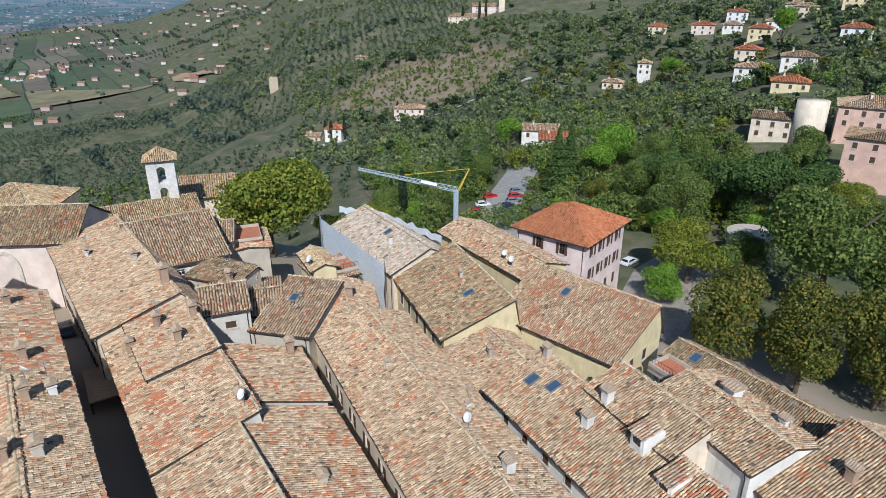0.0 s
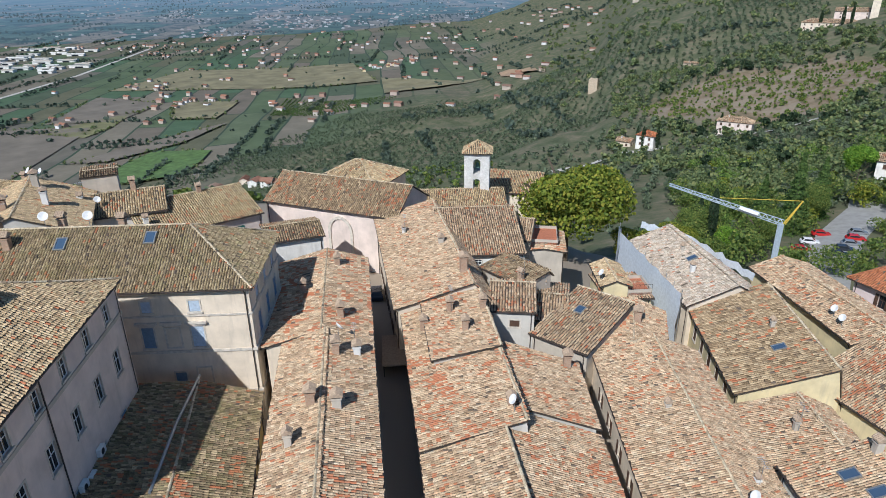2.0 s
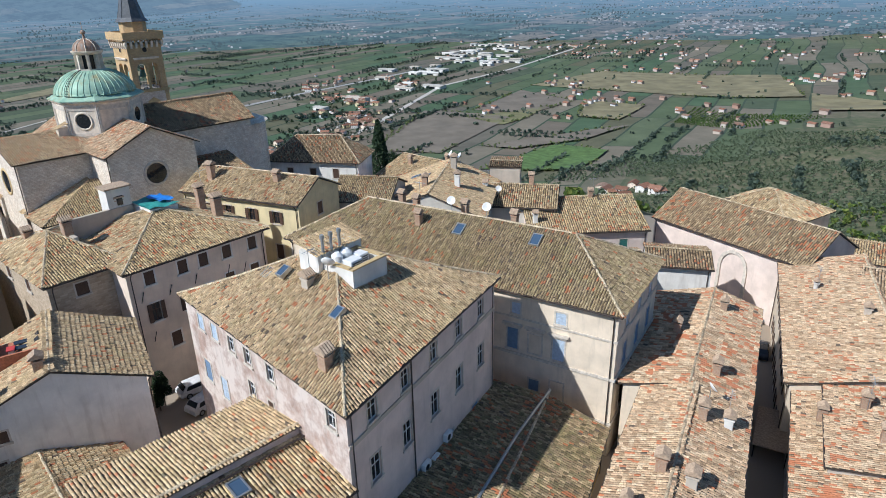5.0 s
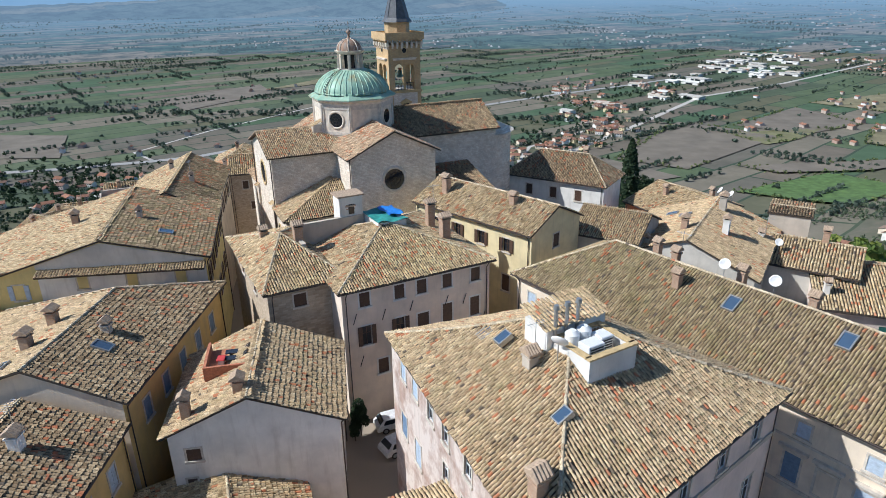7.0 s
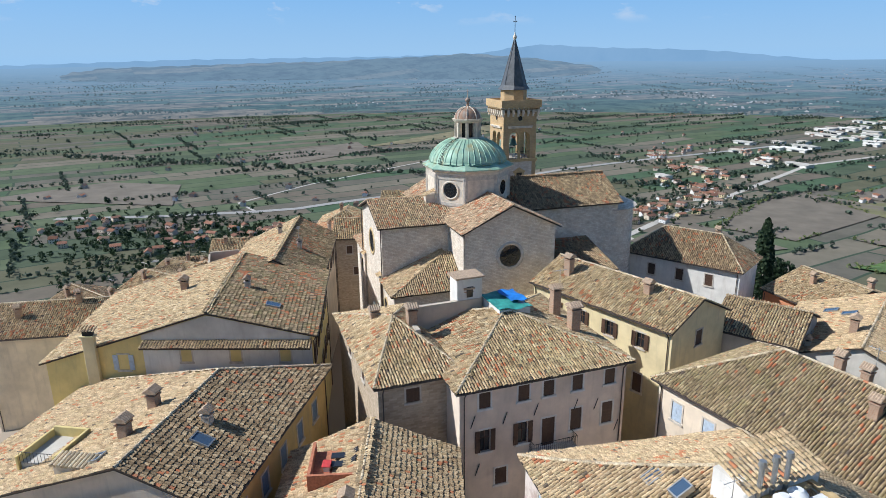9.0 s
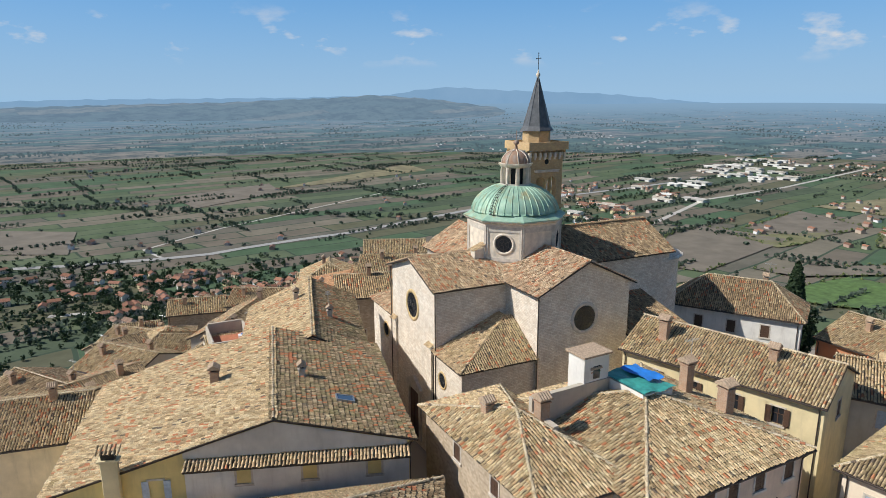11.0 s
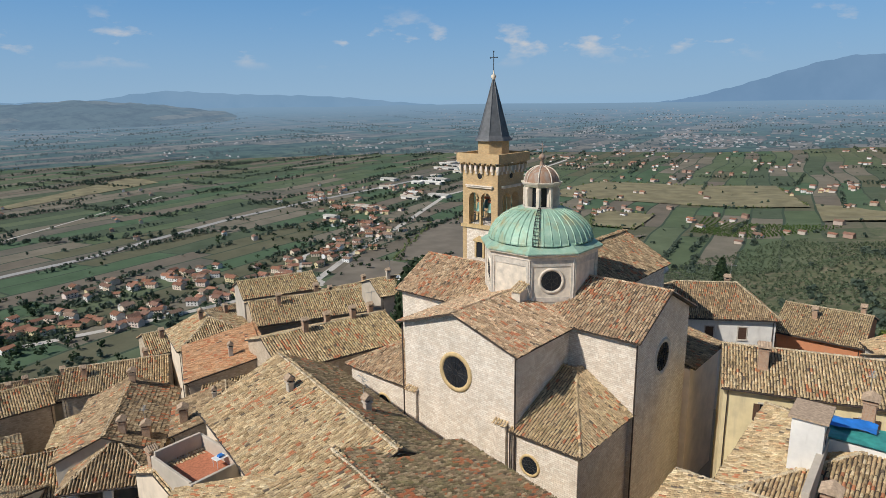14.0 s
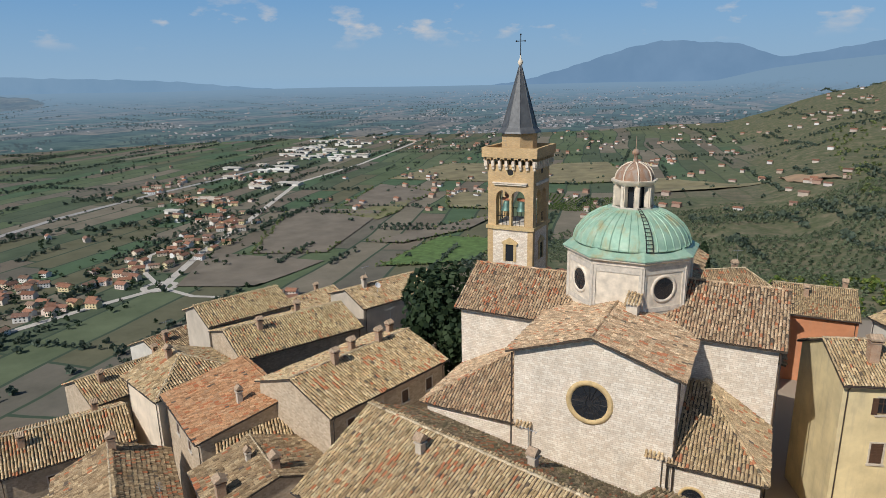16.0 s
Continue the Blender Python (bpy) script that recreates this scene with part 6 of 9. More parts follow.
# mossy front again, darker than the back partly to paint its shade
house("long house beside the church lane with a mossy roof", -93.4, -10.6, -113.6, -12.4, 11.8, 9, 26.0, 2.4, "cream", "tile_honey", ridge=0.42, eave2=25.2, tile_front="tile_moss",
      windows=rows_of("f", 5, 3.6, -3.4, 1.0, 1.8, "brown_shutter"), chimneys=[(7.5, 3.0, 0.7, "grey", 0.6), (14, 6.5, 0.7, "grey", 0.6)])
# bright tiles on the sunlit back, dark ones in front: shade put into colour
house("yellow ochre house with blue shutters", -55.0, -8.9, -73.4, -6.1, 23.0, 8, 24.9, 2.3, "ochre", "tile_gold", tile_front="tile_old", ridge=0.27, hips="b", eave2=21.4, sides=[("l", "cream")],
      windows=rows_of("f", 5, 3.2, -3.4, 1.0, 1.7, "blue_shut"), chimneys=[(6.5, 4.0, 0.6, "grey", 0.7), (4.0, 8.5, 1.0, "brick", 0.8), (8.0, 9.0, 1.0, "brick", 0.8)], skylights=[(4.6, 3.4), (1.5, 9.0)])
# same split: the front slope's shade is painted by darker tiles
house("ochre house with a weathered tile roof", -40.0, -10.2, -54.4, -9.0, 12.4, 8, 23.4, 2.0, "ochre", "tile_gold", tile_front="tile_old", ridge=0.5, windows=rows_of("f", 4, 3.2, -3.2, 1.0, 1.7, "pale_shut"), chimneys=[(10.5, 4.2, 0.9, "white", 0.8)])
house("pale house with a sunk roof terrace", -54.0, 5.4, -64.4, 5.0, 11.4, 8, 22.8, 2.4, "white_plaster", "tile_gold", ridge=0.52, windows=[("l", -4.2, -2.2, 0.95, 0.95, "brown_shut"), ("l", -4.6, -4.3, 0.65, 0.6, "brown_shut")],
      chimneys=[(1.2, 6.6, 0.7, "brick", 0.8), (1.0, 10.2, 1.3, "brick", 0.7)])
house("low house with a sun-bleached tile roof against the palazzo", -46.0, 11.85, -42.83, 0.27, 5.7, 8, 23.0, 0.8, "pinkish", "tile_gold", ridge=0.98, eave2=23.7)
house("low house with a single tiled slope beside the palazzo corner", -31.9, 2.7, -35.25, 14.75, 5.5, 8, 22.3, 0.7, "grey_plaster", "tile_honey", ridge=0.98, eave2=22.9, skylights=[(7.5, 4.0)])
house("small low house with a lean-to roof", -48.5, 3.6, -56.5, 1.6, 12.0, 8, 17.6, 1.4, "rubble", "tile_honey", ridge=0.4)
house("long yellow ochre house below the church", -90.2, 14.0, -76.4, 24.7, 8.6, 9, 26.8, 2.0, "yellow", "tile_honey", ridge=0.5, windows=bay(rows_of("f", 4, 3.6, -2.8, 0.95, 1.5, "brown_shutter"), rows_of("f", 4, 3.6, -7.4, 1.0, 1.9, "brown_shut"), [("r", 0, -2.5, 1.0, 1.5, "brown_shut")]),
      chimneys=[(12.5, 3.0, 0.8, "brick", 0.8), (3.0, 2.2, 1.6, "brick", 0.9)])
house("ochre house behind the long yellow one", -83.0, 31.0, -78.2, 37.0, 9.0, 8, 24.4, 1.8, "grey_plaster", "tile_honey", ridge=0.5, windows=[("f", 0, -2.6, 1.1, 1.7, "pale_shut")])
house("white house with a wide hipped roof", -113.4, 30.4, -103.4, 42.7, 8.0, 5, 23.4, 3.2, "white_plaster", "tile_old", hips="ab", windows=rows_of("f", 3, 4.0, -3.0, 1.0, 1.6, "brown_shut"), chimneys=[(11, 5, 1.0)])
house("wide old house with a sunlit mossy roof and many chimneys", -94.8, 46.6, -81.2, 35.4, 15.0, 6, 22.2, 3.0, "grey_plaster", "tile_gold", ridge=0.53, chimneys=[(13.0, 6.6, 1.2, "brick", 0.8), (10.5, 10.6, 1.6, "white", 0.8), (4.0, 9.0, 1.6, "grey", 0.9), (16.4, 3.5, 0.5, "grey", 0.5)], skylights=[(5, 3.5), (6.8, 5.4), (12.5, 2.6)], dishes=[(1.2, 8.2, 20), (0.4, 9.4, 30)])
house("flat-topped grey rendered block among the roofs", -86.0, 57.3, -83.2, 60.9, 6.0, 6, 24.1, 0.2, "mortar", "tile_old", ridge=0.5, over=0.1, gutter=False)
house("lower roof with orange-brown tiles beside the grey block", -81.6, 51.0, -73.6, 60.4, 9.0, 6, 20.6, 1.8, "grey_plaster", "tile_honey", ridge=0.5, chimneys=[(2.0, 2.2, 1.5, "white", 0.7), (8.5, 4.6, 1.3, "brick", 0.8)], dishes=[(4.0, 1.6, 15)])
house("old house stepping down the hill", -106.6, 47.6, -97.0, 51.0, 13.0, 5, 19.8, 2.2, "rust_wall", "tile_honey", ridge=0.5, chimneys=[(4, 4, 1.0), (9, 8, 0.9)])
house("pale pink house with arched green windows", -71.6, 54.6, -64.4, 69.0, 15.0, 6, 18.6, 2.2, "pinkish", "tile_honey", ridge=0.55, windows=rows_of("f", 4, 3.2, -3.2, 1.1, 1.9, "green_shut"), chimneys=[(1, 2.2, 1.2, "white"), (10, 8, 0.8), (6, 12, 1.0)], dishes=[(3, 9, 10)])
house("small white house by the lane", -56.6, 61.0, -51.6, 66.4, 6.5, 6, 18.2, 0.8, "white_plaster", "tile_old", ridge=0.5)
house("low stone house with mossy tiles", -60.5, 52.6, -55.4, 58.6, 6.0, 6, 18.6, 1.0, "rubble", "tile_old", ridge=0.5)
nave = house("long plain church hall with a weathered roof", -71.0, 77.4, -47.6, 79.0, 11.0, 3, 17.0, 3.2, "pinkish", "tile_old", ridge=0.5, name="church_hall", category="church")
house("square hipped hall behind the church", -68.8, 86.6, -56.6, 87.4, 11.5, 3, 17.8, 2.8, "cream", "tile_honey", hips="ab")
house("long low wing with sun-bleached tiles", -56.5, 88.4, -38.0, 99.0, 8.0, 2, 14.2, 1.4, "cream", "tile_honey", ridge=0.5)
house("low hall beside the small bell tower", -48.0, 110.4, -36.6, 112.6, 10.0, 0, 12.0, 2.4, "cream", "tile_honey", ridge=0.5, windows=[("r", 0, -2.4, 0.8, 1.2, "brown_shut")])

# lower quarter to the south-west
house("long house with chimneys and a warm tile roof", -123.4, -14.4, -124.6, 1.4, 11.0, 8, 22.4, 1.9, "rubble", "tile_honey", ridge=0.5, windows=bay(rows_of("f", 4, 3.6, -2.6, 0.9, 1.3, "brown_shut"), rows_of("f", 3, 4.4, -6.2, 0.9, 1.3, "brown_shut")), chimneys=[(5, 5, 1.1), (8.5, 6.5, 0.9), (11.5, 5.5, 1.0), (15, 7.5, 0.9)])
house("stone end house with a pent tile roof", -131.6, -21.4, -129.0, -15.2, 3.6, 8, 18.4, 1.1, "rubble", "tile_honey", ridge=0.97, windows=[("f", 0, -3.0, 0.9, 1.2, "brown_shut")])
house("house with bright orange roof tiles", -144.6, -21.0, -132.6, -22.6, 9.6, 6, 19.4, 1.8, "rubble", "tile_orange", ridge=0.9, windows=rows_of("f", 2, 4, -2.8, 0.8, 1.2, "brown_shut"), chimneys=[(9.0, 5.0, 1.2, "grey", 0.6)])
house("tall pale house with green shutters", -154.2, -21.8, -145.4, -21.6, 10.0, 5, 18.8, 2.0, "cream", "tile_honey", hips="b", windows=rows_of("r", 2, 3.6, -3.0, 1.0, 1.8, "green_shut"), chimneys=[(3, 4, 1.0)])
house("long back row under a warm tile roof", -145.4, -11.6, -143.4, 4.4, 11.0, 6, 20.2, 1.8, "rubble", "tile_honey", ridge=0.5, chimneys=[(4, 4, 1.1), (10, 6, 1.0)])
house("back house with a raised tile roof", -156.6, -10.4, -156.0, 1.6, 8.0, 6, 21.0, 1.6, "mortar", "tile_honey", ridge=0.5)
house("far row of tiled roofs toward the trees", -149.6, 9.6, -148.6, 25.0, 9.0, 6, 19.8, 1.6, "mortar", "tile_honey", ridge=0.5, chimneys=[(3, 4, 1.2, "grey")], dishes=[(4, 2, 0)])
house("low roof between stone walls", -135.4, -12.4, -129.6, -14.0, 7.0, 8, 20.6, 0.9, "rubble", "tile_old", ridge=0.5)
house("crumbling stone house with a sunlit gabled roof", -130.4, -24.3, -123.1, -25.7, 10.0, 7, 18.2, 1.6, "rubble", "tile_old", ridge=0.52, chimneys=[(5.6, 0.9, 1.3, "brick", 0.9), (6.2, 5.4, 0.9, "brick", 0.8), (3.2, 4.0, 0.7, "grey", 0.5)], windows=[("r", 1.0, -2.4, 0.8, 0.7, "brown_shut")])
house("long slope house with a sunlit and a shaded roof", -126.2, -27.2, -140.6, -23.1, 9.6, 4, 15.5, 2.2, "mortar", "tile_old", ridge=0.52, chimneys=[(1.6, 3.4, 1.2, "brick", 0.8), (1.9, 1.2, 1.2, "brick", 0.9), (13.6, 4.6, 1.2, "brick", 0.8)], windows=rows_of("f", 3, 4.0, -3.0, 0.9, 1.3, "green_shut"))
house("low white house with a flat terrace beside the slope", -143.6, -36.0, -135.4, -37.4, 6.0, 3, 13.2, 0.9, "white_plaster", "tile_honey", ridge=0.6, chimneys=[(7.0, 3.4, 1.3, "brick", 0.8)])
house("small stone house with arched windows under a hipped roof", -141.5, -47.6, -142.2, -40.6, 8.0, 2, 9.8, 1.8, "rubble", "tile_honey", hips="ab", windows=rows_of("f", 2, 2.0, -2.2, 1.0, 1.4, "plain"))
house("sunlit house with a single long roof slope below the loggia", -126.4, -43.4, -125.6, -36.8, 9.5, 2, 11.9, 2.2, "grey_plaster", "tile_honey", ridge=0.92, windows=rows_of("f", 2, 2.4, -2.4, 0.8, 1.1, "plain"))
house("row house on the lower slope with tan tiles", -155.0, -47.4, -156.6, -37.2, 8.0, 2, 10.6, 1.7, "rubble", "tile_honey", ridge=0.5, chimneys=[(3, 2.5, 1.0), (8, 5.5, 1.0)])
house("low end house at the foot of the quarter", -149.8, -55.0, -151.0, -48.2, 8.0, 1, 8.0, 1.6, "mortar", "tile_honey", ridge=0.5, chimneys=[(4, 3.0, 1.2)])
house("narrow house with two chimneys and dark tiles", -131.0, -49.8, -136.0, -44.0, 8.0, 2, 11.4, 1.8, "rubble", "tile_old", ridge=0.5, chimneys=[(1.5, 2.0, 1.0), (5.5, 5.5, 1.0)])
loggia = house("pale blue house with an open loggia under a hipped roof", -124.6, -36.0, -122.2, -28.4, 9.2, 2, 14.6, 2.4, "pale_blue_wall", "tile_old", hips="ab", windows=rows_of("f", 2, 3.2, -2.9, 2.3, 2.3, "open"), surround="white_plaster")
house("house with a walled red terrace in its roof", -102.9, -27.2, -105.6, -19.6, 8.5, 7, 21.9, 1.4, "cream", "tile_honey", ridge=0.6, chimneys=[(4.9, 0.9, 1.9, "brick", 0.7), (1.0, 7.4, 1.2), (7.0, 6.4, 0.8)])
house("sloping wing against the long yellow house", -103.2, -27.6, -95.0, -33.8, 11.0, 7, 23.9, 2.5, "yellow", "tile_honey", ridge=0.97)
house("old house with a broad warm roof", -107.0, -42.6, -113.0, -36.2, 11.0, 5, 15.0, 1.8, "mortar", "tile_old", ridge=0.5, chimneys=[(1.5, 2.0, 1.4, "brick", 0.8), (6.0, 4.5, 1.2, "brick", 0.8)])
house("old house beside the lane", -88.6, -48.0, -90.8, -36.0, 11.0, 5, 20.6, 2.0, "cream", "tile_honey", ridge=0.5, chimneys=[(3, 3, 1.0), (9, 5, 1.0)])
for k, (x, y, yaw, ln, wd, ev) in enumerate(((-126, -52, 60, 11, 10, 13.0), (-152, -36, 80, 13, 10, 13.0), (-114, -58, 55, 12, 10, 14.5), (-100, -62, 70, 12, 11, 16.0), (-162, -24, 95, 14, 9, 12.8),
                                             (-170, -12, 100, 13, 9, 12.6), (-128, -66, 50, 12, 10, 9.0), (-148, -58, 65, 12, 10, 8.0), (-166, -46, 80, 12, 10, 7.5), (-166, 6, 95, 14, 9, 14.0), (-160, 24, 95, 12, 9, 13.0))):
    dx, dy = math.cos(radians(yaw)) * ln, math.sin(radians(yaw)) * ln
    house("hillside house with a sunlit tan tile roof", x, y, x + dx, y + dy, wd, ev - 10, ev, 1.9, ("mortar", "rubble", "grey_plaster")[k % 3], ("tile_honey", "tile_honey", "tile_old")[k % 3], ridge=0.5, windows=rows_of("f", 2, 3.5, -2.8, 0.9, 1.3, "brown_shut"), chimneys=[(2.5, 3.0, 1.0), (ln - 3, wd - 3.5, 0.9)])

# small bell tower in the north
bt = thing("small_bell_tower", "small whitewashed square bell tower with a tiled cap", "tower", pose(-44.6, 102.0, 9.6, 0, 0, 20))
bm = bmesh.new()
for sx in (-1, 1):
    for sy in (-1, 1):
        box(bm, sx * 1.38 - 0.77, sx * 1.38 + 0.77, sy * 1.38 - 0.77, sy * 1.38 + 0.77, 0, 12.2)
box(bm, -1.9, 1.9, -1.9, 1.9, 0, 5.2)
box(bm, -2.1, 2.1, -2.1, 2.1, 8.1, 8.7)
box(bm, -2.1, 2.1, -2.1, 2.1, 11.6, 12.4)
part("shaft", bm, "tower_limewash", bt)
for z0 in (5.2, 8.7):
    for k in range(4):
        m = pose(0, 0, 0, 0, 0, 90 * k)
        bm = bmesh.new()
        pts = [(0.62 * math.cos(radians(q)), z0 + 2.1 + 0.62 * math.sin(radians(q))) for q in range(0, 181, 20)]
        for (x0, y0), (x1, y1) in zip(pts, pts[1:]):
            for y in (-2.05, -1.6):
                bm.faces.new([bm.verts.new(m @ Vector(p)) for p in ((x0, y, y0), (x1, y, y1), (x1, y, z0 + 2.95), (x0, y, z0 + 2.95))])
        part("arch", bm, "tower_limewash", bt)
vs, fs = lathe([(0.5, 9.4), (0.38, 9.6), (0.28, 10.2), (0.05, 10.4)], 12)
put("bell", vs, fs, "bronze", bt)
deck, chunks = [], []
c = [(-2.5, -2.5, 12.4), (2.5, -2.5, 12.4), (2.5, 2.5, 12.4), (-2.5, 2.5, 12.4)]
for i in range(4):
    roof_face(deck, chunks, c[i], c[(i + 1) % 4], (0, 0, 14.2), (0, 0, 14.2), 0.3, 0.45)
roof = deck_object(deck, bt, name="roof")
tiles_object("roof_tiles", chunks, "tile_gold", roof)
tiles_object("ridge_tiles", [cap_row((*q[:2], 12.45), (0, 0, 14.25)) for q in c], "tile_gold", roof)

# ---------------------------------------------------------------- trees
def leaf_quads(points, normals, size, spread=0.7):
    """A small bent leaf clump at each point, facing roughly outward."""
    k = len(points)
    n = normals + RNG.normal(0, spread, (k, 3))
    n /= np.linalg.norm(n, axis=1, keepdims=True)
    ref = RNG.normal(0, 1, (k, 3))
    a = np.cross(n, ref)
    a /= np.linalg.norm(a, axis=1, keepdims=True)
    b = np.cross(n, a)
    s = (size * RNG.uniform(0.55, 1.25, k))[:, None]
    q = np.stack([points - a * s - b * s * 0.6, points + a * s * 0.7 - b * s * 0.8 + n * s * 0.25, points + a * s + b * s * 0.7, points - a * s * 0.6 + b * s * 0.9 - n * s * 0.2], 1)
    return q


def quad_object(name, quads, material, parent=None, label="", kind=""):
    k = len(quads)
    me = bpy.data.meshes.new(name)
    me.vertices.add(k * 4)
    me.vertices.foreach_set("co", quads.astype(np.float32).ravel())
    me.loops.add(k * 4)
    me.loops.foreach_set("vertex_index", np.arange(k * 4, dtype=np.int32))
    me.polygons.add(k)
    me.polygons.foreach_set("loop_start", np.arange(k, dtype=np.int32) * 4)
    me.polygons.foreach_set("loop_total", np.full(k, 4, np.int32))
    me.update(calc_edges=True)
    me.materials.append(MATS[material])
    ob = new(name, me)
    if parent:
        ob.parent = parent
    return tagged(ob, label, "", "", kind)


def crown_points(n, form, lobes=9):
    """Points and outward directions in a crown 1 high and about 1 wide, its foot at z = 0."""
    if form == "cypress":
        z = RNG.uniform(0.02, 1, n) ** 0.9
        r = 0.105 * np.sin(np.pi * np.clip(z * 0.93 + 0.07, 0, 1)) ** 0.6 * RNG.uniform(0.7, 1.08, n)
        a = RNG.uniform(0, 2 * np.pi, n)
        p = np.stack([r * np.cos(a), r * np.sin(a), z], 1)
        d = np.stack([np.cos(a), np.sin(a), 0.4 + 0 * a], 1)
        return p, d
    if form == "spruce":
        z = RNG.uniform(0.03, 1, n) ** 1.2
        tier = 0.75 + 0.25 * np.sin(z * 60)
        r = 0.27 * (1 - z) * tier * RNG.uniform(0.55, 1.1, n) + 0.01
        a = RNG.uniform(0, 2 * np.pi, n)
        a = np.round(a * 4) / 4 + RNG.normal(0, 0.12, n)
        return np.stack([r * np.cos(a), r * np.sin(a), z - r * 0.35], 1), np.stack([np.cos(a), np.sin(a), 0.8 + 0 * a], 1)
    flat = 0.28 if form == "pine" else 0.5
    mid = 0.78 if form == "pine" else 0.55
    c = RNG.normal(0, 1, (lobes, 3))
    c /= np.linalg.norm(c, axis=1, keepdims=True)
    c *= RNG.uniform(0.45, 0.95, (lobes, 1))
    c = c * (0.32, 0.32, flat * 0.62) + (0, 0, mid)
    rad = RNG.uniform(0.15, 0.24, lobes)
    which = RNG.integers(0, lobes, n)
    d = RNG.normal(0, 1, (n, 3))
    d[:, 2] += 0.35
    d /= np.linalg.norm(d, axis=1, keepdims=True)
    p = c[which] + d * (rad[which] * RNG.uniform(0.72, 1.06, n))[:, None] * (1, 1, 0.8)
    return p, d


def tree_proto(name, label, form, height, wide, n, leaf, material, trunk=0.3):
    t = thing(name, label, "tree", Matrix(), "trees near the town")
    p, d = crown_points(n, form)
    q = leaf_quads(p * (wide, wide, height), d, leaf)
    crown = quad_object("crown", q, material, t)
    bm = bmesh.new()
    top = height * (0.9 if form in ("spruce", "cypress") else 0.62)
    cone(bm, trunk, trunk * 0.25, 0, top, 8)
    if form not in ("spruce", "cypress"):
        for k in range(7):
            a, z = k * 2.4, height * (0.25 + 0.04 * k)
            rod(bm, (0, 0, z), (wide * 0.27 * math.cos(a), wide * 0.27 * math.sin(a), z + height * 0.25), trunk * 0.28, 5)
    part("trunk", bm, "bark", t)
    return t


def _planted(proto, x, y, scale, z):
    ob = copy_thing(proto, pose(x, y, ground(x, y) - 0.1 if z is None else z, 0, 0, random.uniform(0, 360)))
    ob.scale = (scale, scale, scale * random.uniform(0.92, 1.1))
    return ob


def tree_set(proto, places):
    """Stand a kind of tree at each (x, y, scale); the first one is the kind itself."""
    for k, (x, y, s) in enumerate(places):
        if k == 0:
            proto.matrix_world = pose(x, y, ground(x, y) - 0.1, 0, 0, 30)
            proto.scale = (s, s, s)
        else:
            _planted(proto, x, y, s, None)


broad = tree_proto("plane_tree", "broad yellow-green plane tree with a dense crown", "round", 15, 19, 17000, 0.16, "leaf_plane", 0.5)
tree_set(broad, [(-31.2, 113.0, 1.62), (-17.5, 117, 0.72), (-15, 132, 0.8), (46, 104.5, 0.95), (86, 122, 0.85), (104, 112, 0.7), (92, 134, 0.7)])
lime = tree_proto("lime_tree", "fresh green round-headed tree", "round", 9, 9.5, 9000, 0.125, "leaf_lime", 0.25)
tree_set(lime, [(38.5, 96.5, 0.95), (66, 120, 0.9), (50, 128, 1.1), (30, 141, 0.8), (66, 140, 1.1), (-4, 150, 0.8), (84, 120, 1.2), (75, 152, 1.0)])
rusty = tree_proto("square_tree", "tree on the square turning rusty green", "round", 13, 11.5, 15000, 0.12, "leaf_rust", 0.3)
tree_set(rusty, [(38.5, 74.0, 1.25), (46.4, 68.0, 1.22), (54, 64, 1.25), (62, 60, 1.25), (57, 72, 0.9), (34, 122, 0.7), (92, 104, 0.95), (80, 116, 0.9), (40, 150, 0.7)])
big = tree_proto("tall_tree", "tall full-crowned green tree by the square", "round", 17, 16, 14000, 0.155, "leaf_wood", 0.45)
tree_set(big, [(63, 92.5, 1.5), (54.5, 101, 0.75), (77, 102, 1.1), (70, 84, 1.0), (57, 140, 0.9), (52, 126, 1.0), (74, 116, 1.0), (48, 150, 0.9), (70, 160, 0.95), (84, 146, 0.9), (60, 172, 0.9), (98, 160, 0.9), (-14, 152, 0.8), (2, 152, 0.75), (12, 182, 0.8)])
pine = tree_proto("umbrella_pine", "umbrella pine with a bright spreading crown", "pine", 15, 14, 7000, 0.2, "leaf_lime", 0.3)
tree_set(pine, [(49, 172, 1.1), (44, 166, 0.9), (26, 216, 0.9), (120, 330, 1.0), (172, 330, 1.2)])
conifer = tree_proto("spruce_tree", "dark feathery spruce tree", "spruce", 19, 19, 6500, 0.2, "leaf_pine", 0.3)
tree_set(conifer, [(33, 166, 1.0), (38, 174, 0.95), (9, 172, 1.0), (15, 186, 0.9), (2, 178, 0.8), (58, 152, 0.85), (86, 138, 0.9), (66, 128, 0.8)])
cypress = tree_proto("cypress_tree", "slim dark pointed cypress tree", "cypress", 14, 11.5, 3200, 0.17, "leaf_dark", 0.2)
tree_set(cypress, [(-119.4, 53.4, (26.5 - ground(-119.4, 53.4)) / 14), (-142, 66, 0.6), (-8, 154, 0.95), (-60, 372, 1.0), (-52, 371, 0.9), (-64, 376, 0.8), (-22, 392, 0.8), (30, 690, 1.2), (52, 672, 1.1), (46, 676, 1.2), (-11, 157, 0.8), (-205, 90, 0.9)])
evergreen = tree_proto("evergreen_oak", "dense dark evergreen beside the church", "round", 19, 12, 5200, 0.3, "leaf_dark", 0.4)
tree_set(evergreen, [(-132.1, 8.2, 1.18), (-124.5, 58.5, 0.62), (-128.5, 62, 0.5), (-64.6, 6.4, 0.2), (-63.9, 5.9, 0.13), (-68.6, 14.4, 0.22)])


